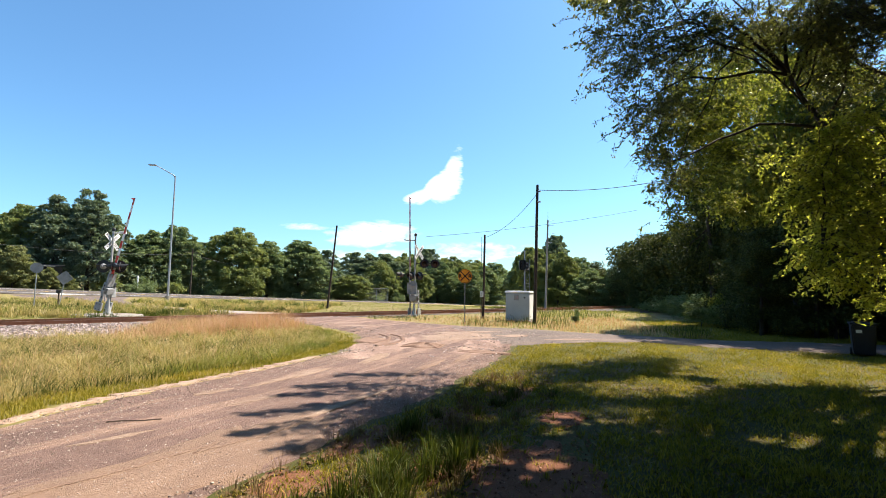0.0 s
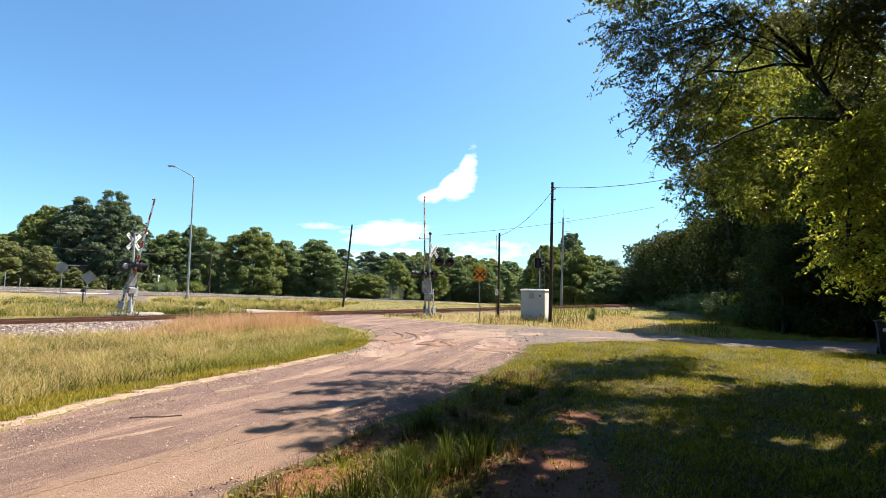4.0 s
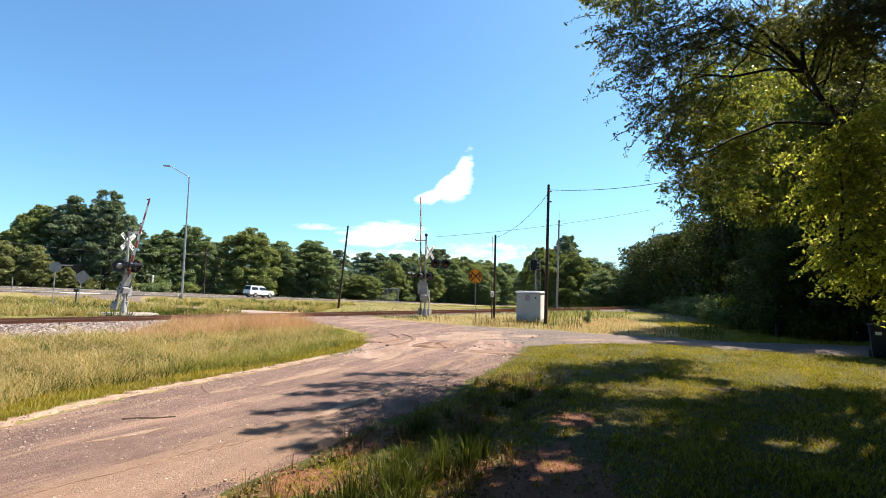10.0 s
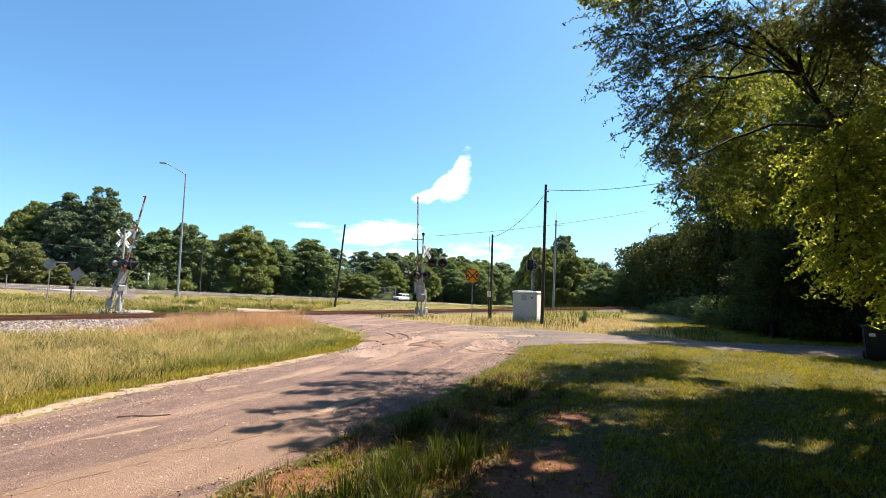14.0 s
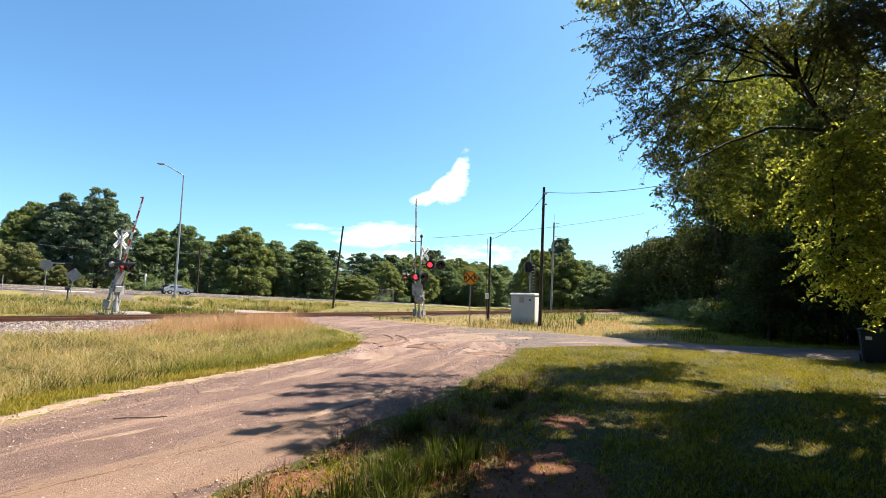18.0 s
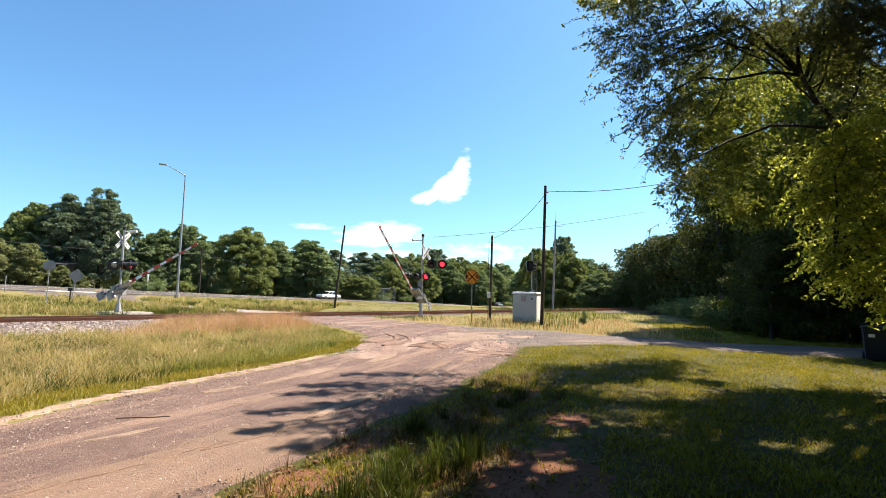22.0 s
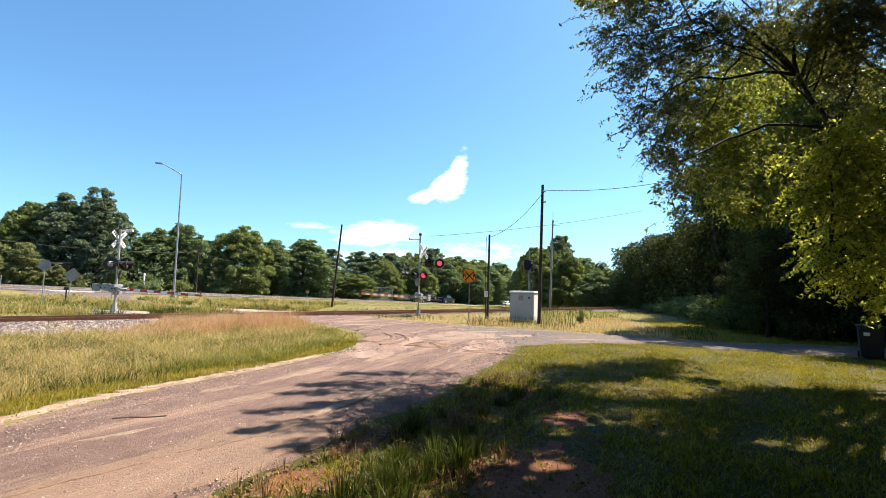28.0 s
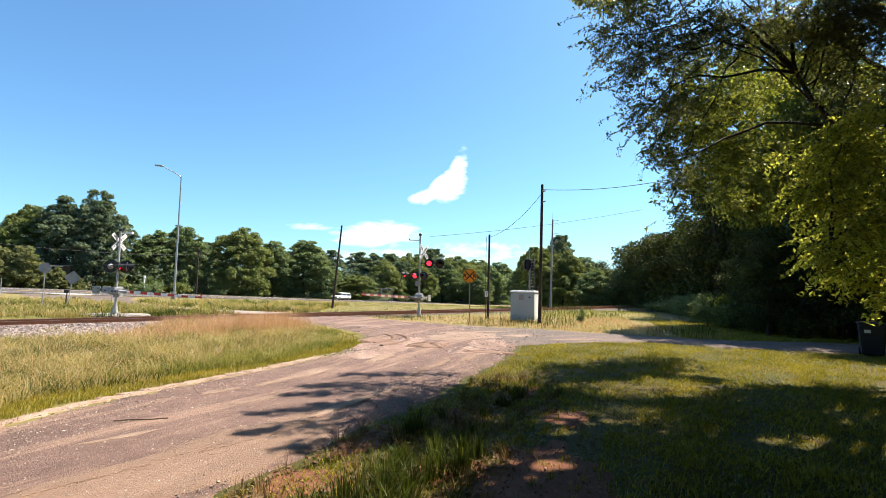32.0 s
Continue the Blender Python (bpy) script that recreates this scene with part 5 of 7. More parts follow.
def padded_tree(seed, height, radius, leaves, size, clear, pads=170, pad=0.19, tall=1.0, limb=14, ragged=0.05):
    """Meshes of a tree whose crown is made of many flattish pads of leaves round an uneven envelope."""
    g = np.random.default_rng(seed)
    ph = g.uniform(0, 6.28, 6)
    C, R = [], []
    for _ in range(pads):
        a, zz = g.uniform(0, 2 * math.pi), g.random() ** 0.9
        env = (math.sin(math.pi * min(1.0, 0.22 + 0.76 * zz ** tall)) ** 0.55) * (1 + 0.12 * math.sin(2 * a + ph[0] + 4 * zz) + 0.12 * math.sin(3 * a + ph[1] - 7 * zz) + 0.08 * math.sin(7 * zz + ph[2]))
        q = 1 - 0.55 * g.random() ** 1.6
        rr = radius * 0.86 * env * q
        top = height * (0.93 + 0.07 * math.sin(2 * a + ph[3]))
        C.append((rr * math.cos(a), rr * math.sin(a), clear + (top - clear) * zz))
        R.append(radius * pad * g.uniform(0.55, 1.35))
    C, R = np.array(C), np.array(R)
    n_in = leaves // 6
    idx = g.choice(pads, leaves - n_in, p=R ** 2 / (R ** 2).sum())
    d = g.normal(size=(len(idx), 3))
    d /= np.linalg.norm(d, axis=1)[:, None]
    d[:, 2] = np.where(d[:, 2] < -0.55, -d[:, 2], d[:, 2])
    r = R[idx] * (0.35 + 0.65 * g.random(len(idx)) ** 0.6) * np.where(g.random(len(idx)) < ragged, 1.22, 1.0)
    p = C[idx] + d * r[:, None] * np.array([1, 1, 0.85])
    out = C[idx] * np.array([1, 1, 0]) / radius * 0.6 + d * 0.9 + np.array([0, 0, 0.1])
    inner = C[g.integers(0, pads, n_in)] * np.array([0.62, 0.62, 0.9]) + g.normal(size=(n_in, 3)) * radius * 0.09
    p, out = np.vstack([p, inner]), np.vstack([out, g.normal(size=(n_in, 3))])
    p[:, 2] = np.maximum(p[:, 2], 0.15)
    crown = leaf_quads(p, out, size, g, 0.25, 0.62, 0.5)
    lean = g.normal(size=2) * 0.02 * height
    trunk_top = np.array([lean[0], lean[1], height * 0.8])
    pieces = [branch_tubes((0, 0, -0.3), trunk_top, 0.018 * height, g, 0.05, 8, 9)]
    for c in C[g.choice(pads, limb, replace=False)]:
        pieces.append(branch_tubes(trunk_top * np.clip(c[2] / height - 0.12, 0.12, 0.95), c, 0.006 * height, g, 0.2, 5))
    return joined(pieces), crown


KINDS = {}


def tree_kind(key, **kw):
    leaf = kw.pop("leaf")
    (tv, tf), (cv, cf) = padded_tree(**kw) if "pads" in kw else tree_meshes(**kw)
    a, b = sheet("trunk", tv, tf, M_BARK, None, True), sheet("crown", cv, cf, leaf)
    KINDS[key] = (a.data, b.data, kw["height"], kw["radius"])
    bpy.data.objects.remove(a), bpy.data.objects.remove(b)


def tree(key, x, y, height, radius, turn, label, category="tree", group="", name="tree", leaf=None, sink=0.0):
    tm, cm, h, r = KINDS[key]
    s = new(name)
    s.matrix_basis = pose(x, y, float(land(x, y)) - sink, 0, 0, turn) @ Matrix.Diagonal((radius / r, radius / r, height / h, 1))
    tagged(s, label, category, group)
    for nm, me in (("trunk", tm), ("crown", cm)):
        o = new(nm, me)
        o.parent = s
    return s


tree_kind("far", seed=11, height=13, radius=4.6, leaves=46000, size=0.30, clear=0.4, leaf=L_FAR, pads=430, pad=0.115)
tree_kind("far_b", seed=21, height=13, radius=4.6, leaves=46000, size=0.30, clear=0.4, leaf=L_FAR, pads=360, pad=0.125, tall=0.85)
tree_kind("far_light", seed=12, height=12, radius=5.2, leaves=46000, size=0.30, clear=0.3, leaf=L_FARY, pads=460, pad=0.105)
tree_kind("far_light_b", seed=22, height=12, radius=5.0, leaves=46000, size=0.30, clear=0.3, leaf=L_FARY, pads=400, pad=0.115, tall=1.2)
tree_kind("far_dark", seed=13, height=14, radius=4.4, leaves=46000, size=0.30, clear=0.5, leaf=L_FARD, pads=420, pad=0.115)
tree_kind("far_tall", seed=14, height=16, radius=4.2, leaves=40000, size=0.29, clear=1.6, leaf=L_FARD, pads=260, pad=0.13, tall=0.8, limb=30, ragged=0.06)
tree_kind("thicket", seed=23, height=8, radius=4.0, leaves=26000, size=0.26, clear=0.2, leaf=L_OLIVE, pads=260, pad=0.12, tall=0.7)
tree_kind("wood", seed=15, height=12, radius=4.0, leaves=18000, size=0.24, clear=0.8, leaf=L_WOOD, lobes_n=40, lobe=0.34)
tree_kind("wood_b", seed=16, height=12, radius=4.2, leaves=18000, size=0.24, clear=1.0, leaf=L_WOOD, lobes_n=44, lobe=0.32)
tree_kind("mid", seed=17, height=15, radius=6.5, leaves=46000, size=0.25, clear=5.2, leaf=L_MID, pads=330, pad=0.10, limb=40, ragged=0.2)
tree_kind("bush", seed=18, height=2.2, radius=1.6, leaves=2600, size=0.17, clear=0.1, leaf=L_FAR, lobes_n=12, limb=6, wild=0.6)
tree_kind("bush_light", seed=19, height=2.0, radius=1.5, leaves=2600, size=0.16, clear=0.1, leaf=L_FARY, lobes_n=12, limb=6, wild=0.6)
tree_kind("shrub", seed=20, height=1.8, radius=1.4, leaves=2600, size=0.13, clear=0.1, leaf=L_MID, lobes_n=12, limb=6)

FAR_TREES = [
    (-70.5, 69.8, 7.6, 4.4), (-68.8, 73.8, 8.6, 4.2), (-64.4, 73.5, 12.3, 3.8), (-59.6, 73.8, 14.2, 4.4), (-55.1, 75.3, 15.6, 3.8),
    (-59.3, 85.9, 13.5, 3.2), (-53.3, 88.2, 11.4, 4.2), (-49.6, 90.5, 12.6, 4.0), (-52.5, 105.1, 11.7, 4.6), (-40.8, 97.4, 13.6, 5.4),
    (-37.7, 106.5, 12.4, 5.0), (-31.6, 110.8, 13.2, 6.2), (-30.4, 126.5, 13.1, 5.0), (-21.5, 123.8, 6.4, 4.5), (-27.1, 174.8, 17.6, 9.4),
    (-19.8, 196.8, 19.5, 8.6), (-9.4, 173.2, 16.9, 6.8), (-3.1, 234.5, 26.6, 8.6), (7.0, 196.8, 18.4, 9.6), (18.1, 215.4, 19.5, 9.8),
    (30.8, 240.5, 20.9, 10.4), (-16.5, 145.9, 12.2, 5.2), (-6.0, 152.0, 11.5, 5.4), (1.5, 163.0, 14.0, 6.0), (-12.0, 160.0, 13.5, 5.2), (10.5, 172.0, 14.0, 6.4), (20.5, 186.0, 15.0, 6.8), (13.0, 158.0, 11.0, 5.0)]
FAR_KIND = ["far_light", "far_light", "far_light", "far_tall", "far_tall", "far_dark", "far", "far", "far_dark", "far_light", "far", "far",
            "far_dark", "far_light", "far_dark", "far_dark", "far_light", "far_dark", "far_light", "far_light", "far", "far_light", "far_light", "far", "far_dark", "far_light", "far", "far"]
WORDS = {"far_dark": "dark green leafy tree behind the highway", "far_tall": "tall dark broad-crowned tree behind the highway",
         "far": "green rounded tree behind the highway", "far_light": "light yellow-green tree behind the highway"}
for i, ((x, y, h, r), key) in enumerate(zip(FAR_TREES, FAR_KIND)):
    kind = key + "_b" if key in ("far", "far_light") and i % 2 else key
    tree(kind, x, y, h * 1.04, r * 1.30, i * 77, WORDS[key], "tree", "trees behind the highway")
EDGE_TREES = [
    (15.2, 82.0, 6.4, 2.4), (14.9, 72.0, 8.0, 2.6), (14.6, 66.0, 7.5, 2.4), (29.1, 110.0, 15.0, 4.3), (17.3, 64.0, 6.7, 3.0), (23.7, 75.0, 7.1, 3.4),
    (19.7, 58.0, 4.3, 2.2), (32.0, 90.0, 7.4, 3.6), (22.0, 56.0, 4.4, 2.2), (23.2, 54.0, 6.8, 2.4), (23.4, 50.0, 8.2, 2.3), (23.4, 44.0, 8.8, 2.9), (23.4, 38.0, 10.6, 3.2)]
for i, (x, y, h, r) in enumerate(EDGE_TREES):
    key = ("far_light" if i in (1, 2, 4) else "far" if i in (0, 5, 6, 8) else "wood" if i % 2 else "wood_b")
    if i == 3:
        key = "far_dark"
    tree(key, x, y, h - min(0.0, float(land(x, y))), r * 1.3, 40 + i * 63, "leafy tree at the edge of the meadow", "tree", "meadow edge trees")
# the first two are added to throw shade on the lane and bin
WOOD_TREES = [(19.6, 17.4, 13.0, 3.2), (17.9, 20.0, 11.5, 2.9), (20.4, 33.5, 12.0, 3.5), (23.5, 19.0, 13.0, 4.4), (25.0, 32.0, 13.5, 5.0), (28.0, 34.0, 15.0, 5.5), (28.5, 41.0, 14.0, 5.5), (24.5, 22.0, 14.0, 5.0), (31.0, 27.0, 16.0, 6.0), (24.0, 14.0, 15.0, 5.0), (30.0, 18.0, 16.0, 6.0)]
for i, (x, y, h, r) in enumerate(WOOD_TREES):
    tree(("wood", "wood_b")[i % 2], x, y, h, r, 20 + i * 91, "dark leafy tree in the shady woods", "tree", "trees of the woods")
# trees out of view, added to keep skylight off the shaded lawn
for i, (x, y, h, r) in enumerate([(6.5, -6, 14, 6), (13, -2.5, 14, 6), (0, -9, 14, 6), (18.5, 2.5, 15, 6), (-7, -9.5, 13, 5), (20.5, 7.5, 15, 5), (22, 9, 15, 5), (-5, -15, 12, 5), (-13, -17, 13, 5), (25, -1, 15, 6)]):
    tree(("wood", "wood_b")[i % 2], x, y, h, r, 20 + i * 47, "unseen leafy tree added round the viewer to block skylight", "tree", "trees of the woods")
for x, y, h, r in ((16.0, 22.2, 5.2, 2.2), (18.3, 21.0, 5.6, 2.4), (20.5, 19.5, 5.4, 2.4), (18.0, 26.5, 5.5, 2.6), (14.9, 20.9, 4.4, 1.6), (16.6, 19.9, 4.6, 1.8)):
    tree("wood_b", x, y, h, r, x * 60, "dark young tree in the shade of the woods", "tree", "trees of the woods")
tree("mid", 19.4, 24.4, 16.6, 5.4, 15, "large yellowing broad-leaved tree over the lane", "tree", "trees of the woods")

g = np.random.default_rng(31)
for i, (x, y, h, r) in enumerate([(-66, 62, 6.0, 4.0), (-62.5, 65, 6.4, 3.8), (-59, 66.5, 6.0, 3.2), (-70, 60, 6.0, 4.0), (-56.0, 68.9, 3.2, 2.2), (-54.0, 69.6, 2.2, 1.6)]):
    tree("thicket", x, y, h, r, i * 70, "light olive thicket beside the highway", "bush", "highway brush", "bush")
for i in range(46):                                   # brush along the far side of the highway
    uu = -40 + i * 5.2 + g.uniform(-2, 2)
    q = highway_point(uu, -g.uniform(9.5, 12.5))
    tree(("bush", "bush_light")[i % 2], q.x, q.y, g.uniform(1.6, 3.2), g.uniform(1.8, 3.0), g.uniform(0, 360), "low green brush along the highway", "bush", "highway brush", "bush")
for i, (x, y, h, r) in enumerate([(15.0, 25.8, 1.0, 1.1), (16.0, 25.2, 1.2, 1.3), (16.9, 24.6, 1.3, 1.3), (17.9, 23.6, 1.2, 1.2), (16.6, 28.5, 1.8, 1.3), (18.2, 33.0, 1.7, 1.6), (20.0, 38.5, 1.6, 1.8), (21.5, 44.0, 1.6, 2.0), (8.35, 27.0, 0.85, 0.32)]):
    tree("bush_light" if i < 4 else "bush", x, y, h, r, i * 50, "sunlit weedy shrub at the edge of the woods", "bush", "wood edge shrubs", "bush")
tree("shrub", 16.6, 26.6, 1.9, 0.9, 15, "russet-leaved sapling at the edge of the woods", "bush", "wood edge shrubs", "bush")
for x, y, h in ((-46.9, 74.8, 1.7), (-47.2, 76.9, 1.5), (-49.8, 77.2, 1.4), (-46.3, 77.0, 1.6)):
    tree("bush", x, y, h, 1.3, x * 40, "low green brush along the highway", "bush", "highway brush", "bush")

# the near tree whose boughs hang over the viewer and shade the lawn
NEAR = thing("tree", 13.6, 11.4, float(land(13.6, 11.4)) - 0.1, "large pecan-like tree with drooping feathery boughs", "tree")
g = np.random.default_rng(41)
BOUGHS = [  # centre and radius of the boughs that hang before the viewer
    (4.1, 10.5, 8.0, 0.65), (4.5, 10.5, 7.0, 0.65), (4.9, 10.6, 6.1, 0.6), (5.4, 11.0, 5.3, 0.5), (4.3, 10.4, 8.9, 0.7), (5.9, 11.0, 4.8, 0.4),
    (5.0, 10.6, 7.9, 0.9), (5.7, 11.0, 6.7, 0.8), (6.25, 11.0, 8.3, 1.0), (7.3, 11.0, 8.6, 1.0), (8.5, 11.0, 8.5, 0.8), (9.3, 10.5, 8.3, 1.1), (9.9, 10.5, 7.2, 0.8), (5.2, 10.5, 9.3, 0.8), (9.8, 10.2, 8.6, 1.0), (9.5, 10.6, 8.9, 1.0), (9.95, 10.3, 8.0, 0.8), (9.0, 10.3, 9.2, 0.9)]
LOW_BOUGHS = [  # the sunlit bough that hangs down beside the bin
    (9.1, 10.4, 5.4, 0.8), (9.9, 10.3, 5.9, 0.8), (9.5, 10.3, 4.6, 0.9), (9.9, 10.2, 3.8, 0.8), (9.2, 10.2, 3.5, 0.7), (8.7, 10.4, 2.9, 0.45), (9.9, 10.4, 2.7, 0.5), (8.6, 10.6, 4.3, 0.6), (9.6, 10.3, 2.25, 0.42), (9.95, 10.2, 1.9, 0.36), (9.2, 10.3, 2.5, 0.4), (8.85, 10.4, 2.45, 0.32)]
UNSEEN_BOUGHS = [  # unseen boughs above and behind the viewer, added to block sun and sky
    (0.2, 4.4, 11.4, 2.1), (3.2, 4.6, 11.6, 2.0), (-3.2, 3.4, 11.2, 2.2), (-5.4, 0.6, 11.0, 2.4), (6.0, 2.6, 12.2, 2.0), (9.5, 5.4, 12.0, 2.2), (0.8, 2.2, 12.4, 2.2), (-0.5, -1.0, 12.0, 2.4), (13.0, 4.2, 12.2, 2.4),
    (8.2, 7.2, 9.8, 1.8), (7.0, 7.6, 10.0, 1.3), (12.8, 7.2, 11.5, 2.2), (12.6, 5.0, 9.0, 2.2), (9.2, 3.6, 9.4, 1.8), (6.2, 4.4, 10.2, 1.4),
    (4.9, 6.3, 10.4, 1.1), (13.6, 8.0, 9.8, 1.8), (11.0, 7.0, 10.2, 1.6), (9.2, 8.6, 11.4, 1.5), (8.9, 9.9, 11.4, 1.0), (7.4, 12.2, 11.3, 1.1), (8.9, 12.4, 11.9, 0.8), (6.0, 10.2, 11.2, 0.9), (7.0, 11.2, 11.5, 0.9), (7.5, 10.2, 11.6, 0.8), (11.6, 10.7, 11.5, 1.1), (11.2, 14.7, 12.6, 0.45), (12.4, 15.2, 12.8, 0.5), (10.4, 14.4, 12.7, 0.35), (13.2, 14.6, 12.6, 0.5), (11.0, 9.2, 12.2, 1.4),
    (13.4, 8.6, 10.6, 1.4), (1.0, 0.5, 10.5, 2.6), (4.5, 1.0, 10.5, 2.6), (-2.5, -1.5, 10.5, 2.6), (7.2, 1.6, 11.2, 2.4), (4.0, 3.2, 11.0, 1.6), (12.5, 2.0, 10.5, 2.4),
    (2.0, -3.5, 11.0, 2.8), (7.5, -2.0, 11.0, 2.8), (10.5, 1.0, 10.0, 2.4), (16.0, 5.0, 10.0, 2.6), (17.0, 8.5, 11.0, 2.4)]
EDGE_BOUGHS = [  # yellowing outer boughs over the lawn
    (6.3, 12.4, 6.6, 0.6), (6.5, 12.6, 5.8, 0.55), (6.7, 12.9, 5.0, 0.5), (7.0, 13.2, 4.3, 0.45), (7.6, 13.4, 6.6, 0.8), (8.0, 13.6, 5.6, 0.7), (8.4, 13.8, 8.0, 0.9), (7.2, 13.0, 7.6, 0.7), (9.4, 14.2, 6.6, 0.9), (8.3, 14.5, 9.4, 0.8), (8.9, 14.8, 7.4, 0.7), (9.6, 15.0, 5.2, 0.6), (10.2, 15.4, 8.4, 0.9)]
FINGERS = [  # mostly unseen outer branches set above the road to shadow it: beginnings and ends
    ((6.8, 14.2, 11.1), (4.2, 13.9, 11.2)), ((6.4, 13.2, 11.0), (3.5, 12.7, 11.0)), ((6.2, 12.6, 10.8), (3.3, 11.9, 10.9)),
    ((6.2, 11.8, 11.0), (3.3, 10.7, 11.0)), ((6.0, 11.0, 11.2), (3.5, 9.7, 11.0)), ((6.6, 10.6, 11.0), (4.3, 9.2, 11.0)), ((6.9, 12.2, 11.4), (4.2, 11.3, 11.3))]
GAPS = [(5.2, 6.15, 0.62, 0.42), (4.5, 6.35, 0.30, 0.16), (1.3, 5.35, 0.36, 0.20), (1.75, 6.6, 0.3, 0.12), (1.05, 5.0, 0.2, 0.1), (7.6, 7.9, 1.1, 0.2), (0.9, 7.7, 0.35, 0.25), (-0.55, 4.6, 0.6, 0.5), (-0.1, 5.5, 0.4, 0.3)]   # breaks in the crown, by the patches of sun under them


def sunlit_gap(p):
    """Which leaves would darken the patches of sun."""
    z = p[:, 2] + base.z
    gx, gy = p[:, 0] + base.x - to_sun.x / to_sun.z * z, p[:, 1] + base.y - to_sun.y / to_sun.z * z
    hit = np.zeros(len(p), bool)
    lx, ly = gx + to_sun.x / to_sun.z * 4.5, gy + to_sun.y / to_sun.z * 4.5          # open above the low bough
    hit |= ((lx - 9.4) / 1.7) ** 2 + ((ly - 10.3) / 1.2) ** 2 < 1 + 0.4 * ripple(lx * 4, ly * 4)
    for x, y, a, b in GAPS:
        hit |= ((gx - x) / a) ** 2 + ((gy - y) / b) ** 2 < 1 + 0.5 * ripple(gx * 6, gy * 6, 1.0, x)
    return hit


base = Vector(NEAR.location)


def sprays(boughs, per, leaf_size, leaf, spread):
    """Drooping twigs set with two ranks of leaves, as one part of leaves and one of twigs."""
    P, O, twigs = [], [], []
    for bx, by, bz, r in boughs:
        c = np.array([bx - base.x, by - base.y, bz - base.z])
        for _ in range(int(per * r * r)):
            st = c + g.normal(size=3) * r * spread * np.array([1, 1, 0.8])
            a = g.uniform(0, 2 * np.pi)
            way = np.array([math.cos(a) - 0.3, math.sin(a), g.uniform(-0.8, 0.35)])
            way /= np.linalg.norm(way)
            L = g.uniform(0.35, 0.95) * (0.4 + 0.6 * r)
            t = np.linspace(0, 1, 5)[:, None]
            pts = st + way * L * t + np.array([0, 0, -0.40 * L]) * t ** 2
            twigs.append(tube(pts, np.linspace(0.007, 0.002, 5), 4))
            n = int(L * g.uniform(20, 32))
            q = np.sort(g.random(n)) * 0.9 + 0.1
            at = st + way * L * q[:, None] + np.array([0, 0, -0.40 * L]) * q[:, None] ** 2
            side = np.cross(way, [0, 0, 1.0])
            side /= np.linalg.norm(side) + 1e-9
            s = np.where(np.arange(n) % 2, 1.0, -1.0)[:, None]
            P.append(at + side * s * leaf_size * 0.45 + g.normal(size=(n, 3)) * 0.02)
            O.append(side * s + way * 0.7)
    v, f = leaf_quads(np.vstack(P), np.vstack(O), leaf_size, g, 0.35, 0.42, 0.7)
    sheet("leaves", v, f, leaf, NEAR)
    tagged(sheet("twig_work", *joined(twigs), M_BARK, NEAR, True), kind="stuff")


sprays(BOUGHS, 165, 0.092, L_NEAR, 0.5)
# low bough takes the leaf with the sun in its colour
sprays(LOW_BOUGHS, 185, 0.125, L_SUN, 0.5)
sprays(EDGE_BOUGHS, 150, 0.13, L_MID, 0.5)
over = [(x - base.x, y - base.y, z - base.z, r, 0.6) for x, y, z, r in UNSEEN_BOUGHS]
p, d = crown_points(over, 270000, g, 0.2, 0.12)
k = ~sunlit_gap(p)
cv, cf = leaf_quads(p[k], d[k], 0.28, g, 0.3, 0.6)
# darker leaf copy, so that less light comes down on the lawn
sheet("unseen_crown", cv, cf, L_WOOD, NEAR)
P = []
for a, b in FINGERS:
    a, b = np.array(a) - np.array(base), np.array(b) - np.array(base)
    sheet("branch", *branch_tubes(a, b, 0.03, g, 0.15, 5, 9), M_BARK, NEAR, True)
    q = g.random(430) ** 0.8
    P.append(a + (b - a) * q[:, None] + g.normal(size=(430, 3)) * (0.10 + 0.36 * (1 - q))[:, None] * np.array([1.0, 0.8, 0.8]) - np.array([0, 0, 0.15]))
P = np.vstack(P)
cv, cf = leaf_quads(P, g.normal(size=P.shape), 0.17, g, 0.3, 0.5)
sheet("outer_leaves", cv, cf, L_NEAR, NEAR)
top = np.array([-0.5, -0.2, 9.5])
sheet("trunk", *branch_tubes((0, 0, -0.3), top, 0.26, g, 0.05, 12, 10), M_BARK, NEAR, True)
fork = np.array([9.7 - base.x, 11.0 - base.y, 6.0 - base.z])
knee = np.array([8.8 - base.x, 11.0 - base.y, 7.4 - base.z])
LIMB_LINES = [(top * 0.42, fork, 0.12), (fork, knee, 0.085), (knee, (-7.0, -0.4, 8.9), 0.06), (knee, (-8.8, -0.7, 6.2), 0.04), (knee, (-5.2, -0.3, 9.6), 0.05), (fork, (-8.3, -0.5, 5.1), 0.045),
         (top * 0.35, (-4.0, -1.1, 3.6), 0.07), ((-4.0, -1.1, 3.6), (-4.9, -1.1, 2.9), 0.035), (top * 0.6, (-4.2, -0.8, 8.2), 0.09)]
for q, e, r in LIMB_LINES:
    sheet("limb", *branch_tubes(q, e, r, g, 0.16, 8, 10), M_BARK, NEAR, True)
for i, (bx, by, bz, r) in enumerate(BOUGHS + LOW_BOUGHS):
    e = np.array([bx - base.x, by - base.y, bz - base.z])
    line = [knee, np.array([-7.0, -0.4, 8.9])] if i < 8 else [fork, knee] if i < len(BOUGHS) else [np.array([-3.0, -0.8, 3.4]), np.array([-4.9, -1.1, 2.9])]
    st = line[0] + (line[1] - line[0]) * g.random()
    sheet("branch", *branch_tubes(st + (e - st) * 0.05, e + (e - st) * 0.12, 0.026, g, 0.25, 6, 9), M_BARK, NEAR, True)
